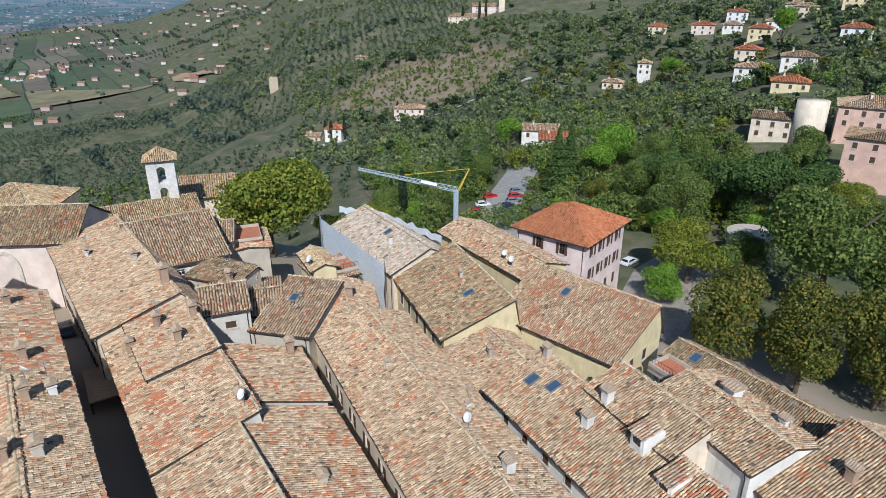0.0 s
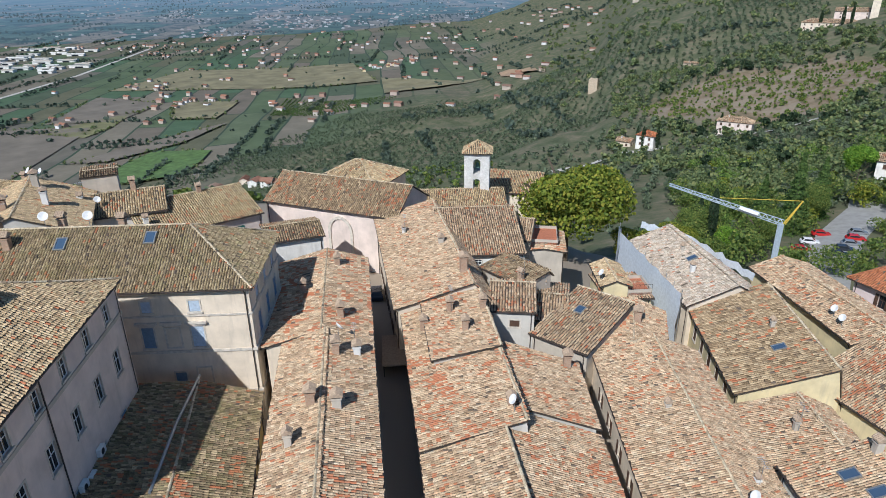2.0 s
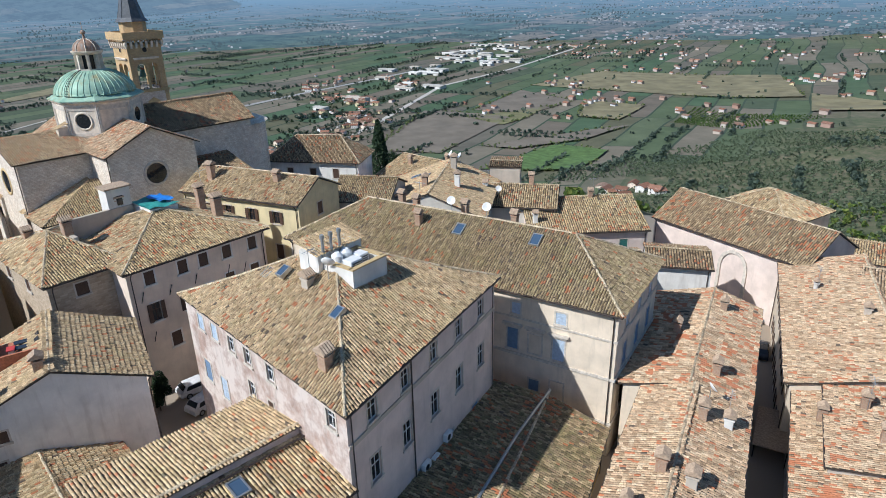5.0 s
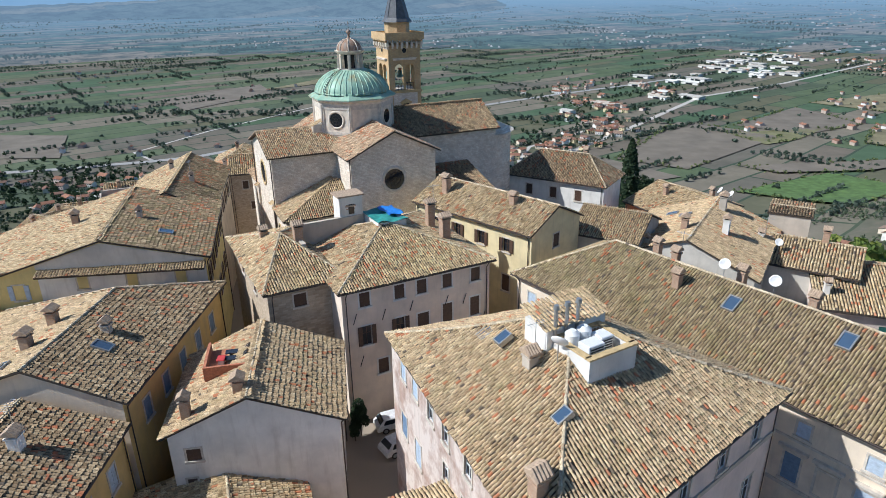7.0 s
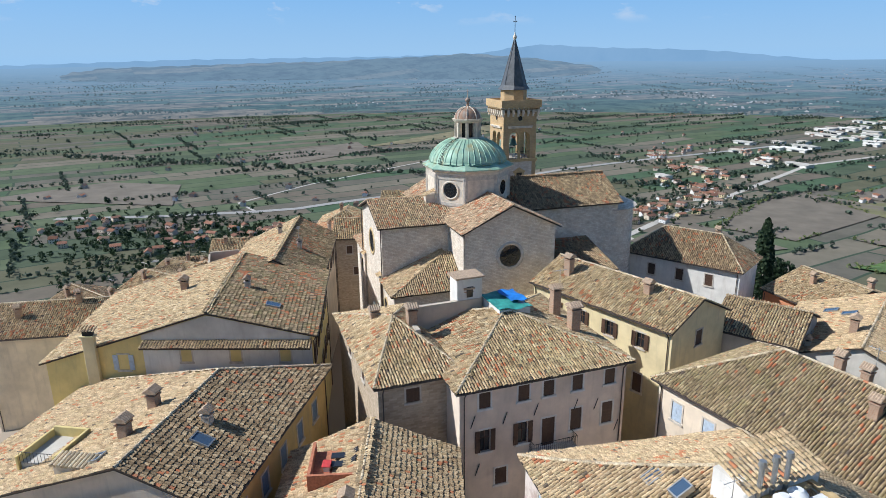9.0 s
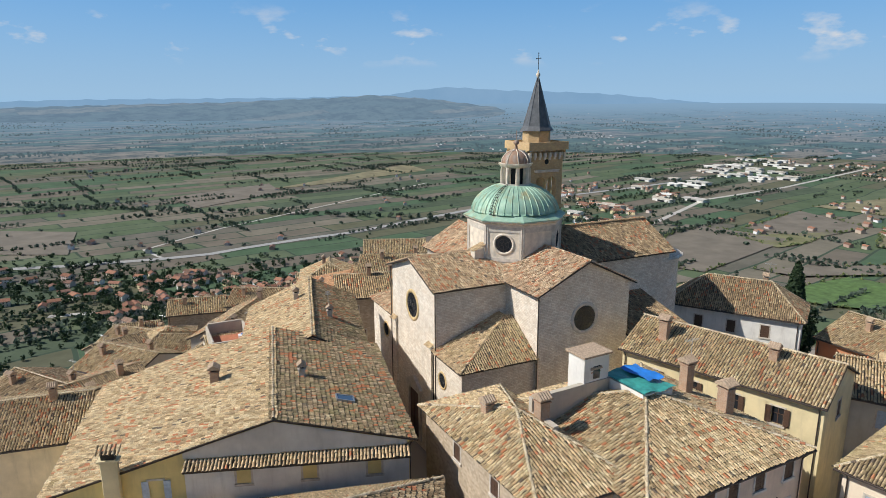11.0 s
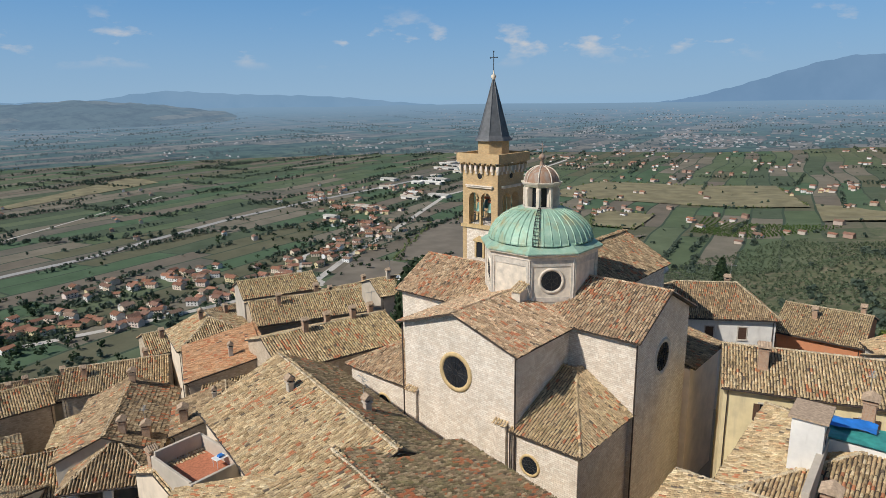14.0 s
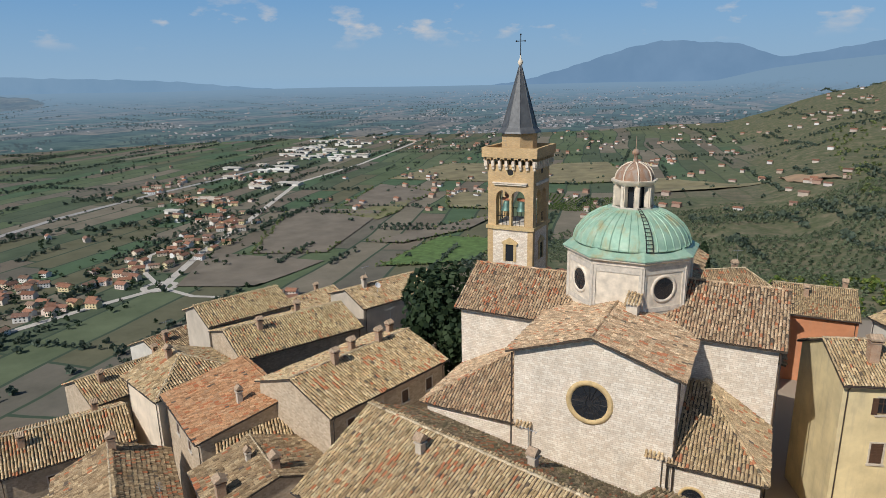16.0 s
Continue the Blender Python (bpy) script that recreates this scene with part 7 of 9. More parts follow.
def scatter(name, label, spots, height, n, leaf, material, form="round", category="trees"):
    """A wood of many small trees that nobody would count: one mesh of leaf clumps."""
    kinds = [crown_points(n, form, 6) for _ in range(6)]
    out = []
    for i, (x, y, s) in enumerate(spots):
        p, d = kinds[i % 6]
        a = RNG.uniform(0, 2 * np.pi)
        c, sn = np.cos(a), np.sin(a)
        h = height * s
        p2 = np.stack([(p[:, 0] * c - p[:, 1] * sn), (p[:, 0] * sn + p[:, 1] * c), p[:, 2] - 0.2], 1) * h
        d2 = np.stack([(d[:, 0] * c - d[:, 1] * sn), (d[:, 0] * sn + d[:, 1] * c), d[:, 2]], 1)
        out.append(leaf_quads(p2, d2, leaf * s) + (x, y, ground(x, y)))
    ob = quad_object(name, np.concatenate(out), material, None, label, "stuff")
    return tagged(ob, "", category)


def polar(psi, r):
    return -r * np.sin(np.radians(psi)), r * np.cos(np.radians(psi))


def sown(n, psi0, psi1, r0, r1, keep=None, low=0.6, high=1.2):
    out = []
    while len(out) < n:
        psi, r = RNG.uniform(psi0, psi1), math.sqrt(RNG.uniform(r0 * r0, r1 * r1))
        x, y = polar(psi, r)
        if keep is None or keep(x, y):
            out.append((float(x), float(y), float(RNG.uniform(low, high))))
    return out


cedar = tree_proto("cedar_tree", "broad layered dark cedar tree", "pine", 17, 22, 9000, 0.24, "leaf_pine", 0.5)
tree_set(cedar, [(66, 131, 1.0), (80, 134, 0.85), (56, 150, 0.9)])


CLEAR = [(17, 160, 14), (24, 185, 12), (40, 232, 16), (-15, 389, 14), (-57, 374, 16), (115, 363, 10), (98, 362, 10), (113, 190, 22), (125, 184, 20), (105, 148, 20), (40, 112, 10), (130, 241, 20), (140, 293, 24), (176, 440, 30), (180, 370, 26), (-26, 186, 14), (23, 100, 16), (-157, 648, 8), (60, 700, 30), (58, 113, 10)]


def open_ground(x, y):
    return all((x - a) ** 2 + (y - c) ** 2 > r * r for a, c, r in CLEAR) and (x + 5) ** 2 + (y - 490) ** 2 > 78 ** 2


scatter("woodland", "mixed green woodland on the slope below the town", sown(190, -38, 6, 136, 215, open_ground), 10.5, 700, 0.23, "leaf_wood")
scatter("woodland", "fresh green trees mixed into the slope woods", sown(110, -38, 6, 136, 300, open_ground), 10, 420, 0.27, "leaf_fresh")
scatter("woodland", "yellow-green trees on the slope below the town", sown(70, -38, 6, 140, 300, open_ground), 10.0, 560, 0.25, "leaf_plane")
scatter("woodland", "grey-green olive trees among the woods", sown(260, -38, 6, 150, 360, open_ground), 7.0, 240, 0.28, "leaf_olive")
scatter("woodland", "green woodland further down the slope", sown(340, -38, 6, 205, 300, open_ground), 10.0, 240, 0.4, "leaf_mid")
scatter("woodland", "darker woodland and scrub across the hollow", sown(1300, -38, 12, 280, 640, open_ground), 8.0, 90, 0.68, "leaf_mid")
scatter("woodland", "silvery olive trees across the hollow", sown(900, -38, 4, 260, 640, open_ground), 5.5, 50, 0.6, "leaf_olive")
scatter("woodland", "dark conifers and oaks in the hollow", sown(190, -38, 8, 180, 600, open_ground), 9.5, 120, 0.62, "leaf_dark")
scatter("woodland", "autumn-tinted trees among the villas", sown(120, -38, -8, 150, 420, open_ground), 8.5, 260, 0.34, "leaf_rust")
scatter("woodland", "trees on the upper hillside", sown(1700, -36, 18, 620, 1800), 9.5, 36, 1.3, "leaf_mid")
olive_spots = []
for i in range(150):
    for j in range(150):
        x, y = -760 + i * 7.6, 130 + j * 7.0
        x, y = x * 0.92 - (y - 130) * 0.12 + float(RNG.normal(0, 0.9)), y + x * 0.1 + float(RNG.normal(0, 0.9))
        psi, r = math.degrees(math.atan2(-x, y)), math.hypot(x, y)
        if -3 < psi < 52 and 165 < r < 980 and not (x < -570 and y < 850) and open_ground(x, y) and smooth_bumps(np.array([x]), np.array([y]), 75)[0] > -0.8 and RNG.random() < 0.9:
            olive_spots.append((x, y, float(RNG.uniform(0.75, 1.25))))
scatter("olive_grove", "grey-green olive trees on the terraced slope", olive_spots, 5.0, 24, 0.62, "leaf_olive")
scatter("olive_grove", "sparse shrubs on the bare slope", [s for s in sown(1500, -10, 11, 405, 590) if not open_ground(s[0], s[1])], 3.2, 22, 0.5, "leaf_wood")
scatter("olive_grove", "thick scrub below the town wall", sown(700, 22, 62, 150, 420, None), 5.2, 40, 0.75, "leaf_wood")


def hedge_spots(n):
    out = []
    for _ in range(n):
        psi, r = RNG.uniform(12, 128), math.sqrt(RNG.uniform(420 ** 2, 2650 ** 2))
        x, y = polar(psi, r)
        a = radians(121.5 if RNG.random() < 0.72 else 31.5) + RNG.normal(0, 0.04)
        k = int(RNG.integers(5, 30))
        for j in range(k):
            out.append((float(x + math.cos(a) * j * 9 + RNG.normal(0, 1.5)), float(y + math.sin(a) * j * 9 + RNG.normal(0, 1.5)), float(RNG.uniform(0.6, 1.25))))
    return out


scatter("field_trees", "rows of trees and hedges between the fields", hedge_spots(330), 9, 16, 1.7, "leaf_far")
scatter("field_trees", "scattered single trees on the plain", sown(750, 12, 128, 500, 2650), 8.5, 12, 1.9, "leaf_far")
scatter("field_trees", "dark garden trees among the valley houses", [(float(cx + RNG.normal(0, 75)), float(cy + RNG.normal(0, 75)), float(RNG.uniform(0.6, 1.3))) for cx, cy, n in ((-830, -480, 220), (-790, -340, 240), (-778, -230, 260), (-700, -260, 230), (-640, -160, 120), (-755, -140, 120), (-800, 40, 70), (-868, 180, 60), (-950, 300, 60), (-1060, 410, 60), (-1260, 460, 60), (-1440, 640, 60)) for _ in range(n)], 9.5, 26, 1.1, "leaf_dark")
scatter("river_trees", "long line of river trees crossing the plain", [(float(-1150 + 700 * u + RNG.normal(0, 6)) - 350, float(-900 + 2300 * u + RNG.normal(0, 6)), 1.2) for u in np.linspace(0, 0.62, 165)], 11, 16, 2.0, "leaf_far")

# ---------------------------------------------------------------- villages on the plain
def far_house(x, y, yaw, ln, wd, h, wall, roof, label, cat="house", group="houses on the plain", flat=False):
    z = ground(x, y)
    t = thing("far_house" if not flat else "warehouse", label, cat, pose(x, y, z, 0, 0, yaw), group)
    k = (wall, roof, flat)
    if k not in FAR:
        a, b = 0.5, 0.5
        r = 0.32 if not flat else 0.12
        vs = [(-a, -b, -0.4), (a, -b, -0.4), (a, b, -0.4), (-a, b, -0.4), (-a, -b, 1), (a, -b, 1), (a, b, 1), (-a, b, 1), (-a, 0, 1 + r), (a, 0, 1 + r)]
        w = put("wall", vs, [(0, 1, 5, 4), (2, 3, 7, 6), (1, 2, 6, 9, 5), (3, 0, 4, 8, 7)], wall, t)
        o = 0.56
        vs = [(-o, -o, 0.95), (o, -o, 0.95), (o, 0, 1.04 + r), (-o, 0, 1.04 + r), (o, o, 0.95), (-o, o, 0.95)]
        rf = put("roof", vs + [(p[0], p[1], p[2] - 0.06) for p in vs], [(0, 1, 2, 3), (3, 2, 4, 5), (6, 9, 8, 7), (9, 11, 10, 8), (0, 6, 7, 1), (4, 10, 11, 5), (1, 7, 8, 2), (2, 8, 10, 4), (5, 11, 9, 3), (3, 9, 6, 0)], roof, t)
        bm = bmesh.new()
        if not flat:
            for s in (-1, 1):
                for c in (-0.28, 0, 0.28):
                    for q in (0.2, 0.62):
                        box(bm, c - 0.05, c + 0.05, s * 0.5 - 0.01, s * 0.5 + 0.01, q, q + 0.2)
        else:
            box(bm, -0.2, 0.2, -0.51, -0.49, 0, 0.6)
        win = part("windows" if flat else "window", bm, "glass", t)
        FAR[k] = (w.data, rf.data, win.data)
        obs = (w, rf, win)
    else:
        obs = []
        for nm, me in zip(("wall", "roof", "window"), FAR[k]):
            o2 = new(nm, me)
            o2.parent = t
            obs.append(o2)
    for o2 in obs:
        o2.scale = (ln, wd, h)
    tagged(obs[2], "", "", "", "stuff")
    return t


FAR = {}
WALLS = ["cream", "white_plaster", "yellow", "white_paint", "pinkish", "beige"]
CLUSTERS = [(-904, 267, 40, 12), (-947, 317, 45, 14), (-1018, 416, 45, 14), (-1110, 420, 60, 14), (-1250, 475, 60, 16), (-1290, 430, 40, 8), (-1370, 675, 60, 10), (-1490, 690, 60, 10),
            (-890, 49, 35, 9), (-876, 99, 40, 12), (-838, 178, 40, 10), (-770, 30, 35, 10), (-782, 95, 40, 12), (-745, 5, 35, 8), (-872, 228, 30, 8), (-893, 92, 40, 8), (-902, -9, 50, 12),
            (-778, -233, 60, 18), (-827, -207, 60, 12), (-755, -140, 60, 22), (-753, -94, 40, 12), (-790, -56, 45, 12), (-790, -340, 90, 18), (-830, -480, 100, 18), (-700, -250, 50, 12),
            (-1442, 467, 90, 16), (-1535, 568, 90, 14), (-1208, 494, 50, 8), (-1058, 385, 50, 8), (-642, 262, 35, 8), (-426, 430, 40, 10),
            (-1849, 1523, 130, 16), (-1604, 1458, 130, 16), (-830, 1471, 70, 10), (-835, 1347, 60, 8), (-993, 1931, 140, 14), (-609, 1981, 150, 14), (-491, 2235, 160, 12), (-1900, 2015, 160, 14), (-1230, 1500, 160, 8)]
FAR_SPOTS = []
for cx, cy, spread, n in CLUSTERS:
    for _ in range(n):
        x, y = float(cx + RNG.normal(0, spread * 0.5)), float(cy + RNG.normal(0, spread * 0.5))
        if math.hypot(cx, cy) > 1600:
            FAR_SPOTS.append((x, y))
            continue
        far_house(x, y, float(RNG.choice([28, 118, 35, 60]) + RNG.normal(0, 6)), float(RNG.uniform(9, 14)), float(RNG.uniform(7, 9.5)), float(RNG.uniform(4.2, 6.6)),
                  WALLS[int(RNG.integers(0, 6))], ("far_roof", "far_roof", "far_roof")[int(RNG.integers(0, 3))], "small rendered house with a red tiled roof")
for cx, cy, n in ((-1700, 1050, 14), (-1860, 1150, 12), (-1600, 840, 7), (-1390, 620, 5), (-1960, 1340, 8), (-2034, 2300, 8), (-1251, 464, 3)):
    for _ in range(n):
        far_house(float(cx + RNG.normal(0, 62)), float(cy + RNG.normal(0, 55)), 28 + float(RNG.normal(0, 5)), float(RNG.uniform(22, 50)), float(RNG.uniform(15, 26)), 6.5,
                  "white_plaster", ("white_plaster", "road_pale", "mortar")[int(RNG.integers(0, 3))], "white flat-roofed warehouse on the plain", "warehouse", "warehouses on the plain", True)
# far settlements too small to count
for _ in range(90):
    psi, r = RNG.uniform(9, 58) if RNG.random() < 0.75 else RNG.uniform(58, 125), RNG.uniform(1000, 2640)
    hx, hy = polar(psi, r)
    for _ in range(int(RNG.integers(1, 7))):
        FAR_SPOTS.append((float(hx + RNG.normal(0, 45)), float(hy + RNG.normal(0, 45))))
vs, fs, roofs = [], [], []
for x, y in FAR_SPOTS:
    z, s, h = ground(x, y), float(RNG.uniform(4, 7)), float(RNG.uniform(3.5, 6))
    k = len(vs)
    vs += [(x - s, y - s * 0.6, z), (x + s, y - s * 0.6, z), (x + s, y + s * 0.6, z), (x - s, y + s * 0.6, z), (x - s, y - s * 0.6, z + h), (x + s, y - s * 0.6, z + h), (x + s, y + s * 0.6, z + h), (x - s, y + s * 0.6, z + h), (x - s, y, z + h * 1.4), (x + s, y, z + h * 1.4)]
    fs += [(k, k + 1, k + 5, k + 4), (k + 2, k + 3, k + 7, k + 6), (k + 1, k + 2, k + 6, k + 9, k + 5), (k + 3, k, k + 4, k + 8, k + 7)]
    k = len(vs)
    e = 0.6
    vs += [(x - s - e, y - s * 0.6 - e, z + h), (x + s + e, y - s * 0.6 - e, z + h), (x + s + e, y, z + h * 1.45), (x - s - e, y, z + h * 1.45), (x + s + e, y + s * 0.6 + e, z + h), (x - s - e, y + s * 0.6 + e, z + h)]
    roofs += [len(fs), len(fs) + 1]
    fs += [(k, k + 1, k + 2, k + 3), (k + 3, k + 2, k + 4, k + 5)]
far_town = put("far_settlement", vs, fs, "far_specks", None, "pale distant houses with red roofs on the plain", "stuff")
far_town.data.materials.append(MATS["far_roof"])
for k in roofs:
    far_town.data.polygons[k].material_index = 1
tagged(far_town, "", "houses")


# ---------------------------------------------------------------- roads
def ribbon(name, pts, width, material, label, lift=0.35, steps=14):
    """A road laid on the land through the given bends."""
    dense = []
    for (x0, y0), (x1, y1) in zip(pts, pts[1:]):
        dense += [(x0 + (x1 - x0) * k / steps, y0 + (y1 - y0) * k / steps) for k in range(steps)]
    dense.append(pts[-1])
    vs, fs = [], []
    for i, (x, y) in enumerate(dense):
        a, b = dense[max(0, i - 1)], dense[min(len(dense) - 1, i + 1)]
        dx, dy = b[0] - a[0], b[1] - a[1]
        n = math.hypot(dx, dy)
        for s in (-0.5, -0.17, 0.17, 0.5):
            px, py = x - dy / n * width * s, y + dx / n * width * s
            vs.append((px, py, ground(px, py) + lift))
    for i in range(len(dense) - 1):
        for j in range(3):
            fs.append((4 * i + j, 4 * i + 4 + j, 4 * i + 5 + j, 4 * i + 1 + j))
    return tagged(put(name, vs, fs, material, None, label, "structure"), "", "road")


ribbon("road", [(-900, -560), (-915, -400), (-939, -284), (-958, -227), (-994, -180), (-1041, -106), (-1087, -19), (-1195, 108), (-1306, 245), (-1411, 423), (-1524, 641), (-1700, 960)], 14, "lane", "pale dual carriageway crossing the plain", 0.6)
ribbon("road", [(-700, -330), (-718, -160), (-735, 0), (-766, 132), (-779, 205), (-893, 303), (-1026, 440), (-1323, 723), (-1475, 1014), (-1800, 1500)], 10, "road_pale", "pale road through the strip village")
ribbon("road", [(-784, 206), (-850, 215), (-930, 250), (-990, 330), (-1060, 400)], 6, "road_pale", "village side road with pale asphalt")
ribbon("road", [(-784, 206), (-720, 215), (-660, 255), (-600, 300)], 6, "road_pale", "pale road climbing towards the town")
ribbon("road", [(-939, -284), (-1000, -330), (-1150, -250), (-1400, -60), (-1700, 160)], 5, "road_pale", "white gravel track between the fields")
ribbon("road", [(-130, 300), (-90, 352), (-56, 366), (-15, 380), (20, 392), (60, 400)], 5, "road_pale", "pale hillside road with a stone wall", 0.5)
ribbon("road", [(13, 128), (15, 146), (20, 170), (28, 196), (30, 212)], 10, "lane", "car park lane with pale asphalt", 0.25)
ribbon("pavement", [(30, 84), (38, 96), (44, 108), (52, 116)], 13, "paving", "stone-paved square under trees", 0.25)
ring = [(-784 + 17 * math.cos(radians(a)), 206 + 17 * math.sin(radians(a))) for a in range(0, 361, 30)]
ribbon("road", ring, 7, "road_pale", "pale roundabout on the plain", 0.5, 3)

# ---------------------------------------------------------------- villas, ruin and convent on the slopes
def villa_at(label, x, y, yaw, ln, wd, h, rise, wall, tile="tile_red", hips="ab", win=3):
    z = ground(x, y)
    dx, dy = math.cos(radians(yaw)) * ln, math.sin(radians(yaw)) * ln
    return house(label, x, y, x + dx, y + dy, wd, z - 3, z + h, rise, wall, tile, hips=hips, pitch=0.5, course=0.6, gutter=False,
                 windows=bay(rows_of("f", win, ln / win, -2.4, 1.1, 1.5, "brown_shut"), rows_of("f", win, ln / win, -5.4, 1.1, 1.5, "brown_shut") if h > 6 else [], rows_of("r", 2, wd / 2.4, -2.4, 1.1, 1.5, "brown_shut"), rows_of("l", 2, wd / 2.4, -2.4, 1.1, 1.5, "brown_shut")),
                 chimneys=[(ln * 0.3, wd * 0.4, 0.9, "white")], name="villa", category="villa")


villa_at("pink stone villa below the clearing", -24, 388, -6, 18, 9, 8, 2.2, "pinkish", "tile_tan", "ab", 4)
villa_at("white villa by the hillside road", -64, 372, -10, 10, 9, 8, 2.2, "white_plaster", "tile_red", "ab", 2)
villa_at("low annex beside the white villa", -76, 375, -10, 9, 7, 4, 1.6, "cream", "tile_tan", "", 2)
villa_at("tan roofed villa above the car park", 33, 238, -8, 14, 9, 6, 1.6, "white_plaster", "tile_tan", "", 3)
villa_at("white villa with a red roof above the car park", 37, 222, -8, 11, 8, 5, 1.8, "white_plaster", "tile_red", "", 2)
villa_at("tall white tower villa in the woods", 112, 361, -20, 7, 7, 11, 1.6, "white_plaster", "tile_gold", "ab", 2)
villa_at("low villa in the woods", 93, 360, -20, 11, 8, 4, 1.6, "cream", "tile_tan", "ab", 3)
for x, y, yaw, ln, wd, h, wall, tile in ((168, 438, -25, 14, 10, 7, "pinkish", "tile_red"), (184, 428, -20, 12, 9, 6, "white_plaster", "tile_tan"), (172, 366, -28, 12, 10, 8, "yellow", "tile_red"), (186, 376, -24, 12, 9, 7, "white_paint", "tile_tan"),
                                         (150, 330, -30, 12, 10, 8, "cream", "tile_red"), (134, 292, -28, 16, 11, 7, "white_plaster", "tile_tan"), (150, 284, -24, 14, 10, 7, "white_plaster", "tile_old"), (128, 246, -26, 13, 9, 5, "yellow", "tile_red"),
                                         (212, 300, -34, 14, 11, 8, "ochre", "tile_red"), (190, 312, -30, 13, 9, 7, "white_paint", "tile_red"), (236, 392, -30, 13, 10, 7, "yellow", "tile_red"), (214, 402, -28, 13, 10, 8, "cream", "tile_tan"), (180, 240, -38, 15, 9, 8, "white_paint", "tile_old"),
                                         (196, 452, -26, 13, 10, 8, "white_paint", "tile_red"), (228, 440, -30, 13, 10, 8, "white_plaster", "tile_tan"), (256, 430, -30, 13, 10, 8, "yellow", "tile_red"), (150, 470, -22, 12, 9, 7, "cream", "tile_red")):
    villa_at("hillside villa with a tiled roof", x, y, yaw, ln, wd, h, 2.0, wall, tile)
# school with a round stair tower, and two large pink blocks
villa_at("long pink block with green shutters", 118, 186, -30, 26, 14, 11, 2.4, "salmon", "tile_tan", "ab", 6)
villa_at("large salmon pink block with arched windows", 100, 152, -36, 30, 14, 13, 1.0, "salmon", "tile_old", "ab", 7)
villa_at("modern cream school block with a dark roof", 98, 196, -30, 20, 12, 8, 1.2, "cream", "tile_old", "", 5)
bm = bmesh.new()
cone(bm, 4.4, 4.4, -3, 12.5, 28)
stair = part("round_stair_tower", bm, "cream", None, "cream round stair tower of the school", True)
stair.location = (112, 189, ground(112, 189))
tagged(stair, "", "tower")
bm = bmesh.new()
cone(bm, 4.4, 4.4, -3, 6.4, 32)
cone(bm, 4.7, 4.7, 6.4, 6.9, 32)
rot_ob = part("rotunda", bm, "mortar", None, "grey round low building beside the square")
rot_ob.location = (60.5, 112, ground(60.5, 112))
tagged(rot_ob, "", "building")
# ruined square tower
z = ground(-157, 648)
bm = bmesh.new()
prism(bm, [(-4.4, -3.8), (4.4, -3.8), (4.4, 3.8), (-4.4, 3.8)], -3, [11, 13.5, 10.5, 12.5])
ruin = part("ruined_tower", bm, "rubble", None, "square ruined stone tower in the grove")
ruin.location = (-157, 648, z)
tagged(ruin, "", "ruin")
# convent on the spur
villa_at("long pale convent on the spur", 15, 690, -6, 46, 13, 9, 3.0, "cream", "tile_tan", "ab", 8)
villa_at("church of the convent", 40, 702, -6, 30, 13, 12, 3.0, "pinkish", "tile_tan", "", 3)
villa_at("slim convent bell tower", 66, 688, -6, 6, 6, 24, 2.6, "cream", "tile_tan", "ab", 1)
villa_at("low wall buildings at the end of the spur", -75, 640, -10, 16, 5, 5, 1.0, "rubble", "tile_tan", "", 2)

# hedges and woods of the distant plain, haze painted into their glow like the backdrop they stand on
spots = []
for _ in range(420):
    psi, r = RNG.uniform(8, 130), RNG.uniform(2700, 4500)
    x, y = polar(psi, r)
    a = radians(121.5 if psi > 77 else 31.5) + RNG.normal(0, 0.04)
    spots += [(float(x + math.cos(a) * j * 16 + RNG.normal(0, 9)), float(y + math.sin(a) * j * 16 + RNG.normal(0, 9)), float(RNG.uniform(0.7, 1.3))) for j in range(int(RNG.integers(4, 22)))]
quads = []
kinds = [crown_points(9, "round", 4) for _ in range(5)]
sx, sy = np.array([s[0] for s in spots]), np.array([s[1] for s in spots])
sz = far_height(sx, sy)
for i, (x, y, s) in enumerate(spots):
    p, d = kinds[i % 5]
    near = 1.0 * (EYE_LEVEL - sz[i]) / (EYE_LEVEL - PLAIN_LEVEL)
    quads.append(leaf_quads((p - (0, 0, 0.2)) * 12 * s * near, d, 3.2 * s * near) + (x, y, sz[i]))
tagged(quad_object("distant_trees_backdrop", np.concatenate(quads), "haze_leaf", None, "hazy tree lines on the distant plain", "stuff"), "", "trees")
vs, fs = [], []
for _ in range(170):
    psi, r = (RNG.normal(36, 10) if RNG.random() < 0.7 else RNG.uniform(15, 100)), RNG.uniform(2720, 4600)
    hx, hy = polar(psi, r)
    for _ in range(int(RNG.integers(3, 11))):
        x, y = float(hx + RNG.normal(0, 60)), float(hy + RNG.normal(0, 60))
        if math.hypot(x, y) < 2700 or math.hypot(x, y) > 4780:
            continue
        z = float(far_height(np.array([x]), np.array([y]))[0])
        near = 0.9 * (EYE_LEVEL - z) / (EYE_LEVEL - PLAIN_LEVEL)
        a, w, h = RNG.uniform(4, 10) * near + 1.0, RNG.uniform(4, 7) * near, RNG.uniform(4, 7) * near
        k = len(vs)
        vs += [(x - a, y - w, z), (x + a, y - w, z), (x + a, y + w, z), (x - a, y + w, z), (x - a, y, z + h), (x + a, y, z + h)]
        fs += [(k, k + 1, k + 5, k + 4), (k + 2, k + 3, k + 4, k + 5), (k, k + 4, k + 3), (k + 1, k + 2, k + 5)]
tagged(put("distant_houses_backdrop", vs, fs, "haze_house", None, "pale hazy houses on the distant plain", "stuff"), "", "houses")

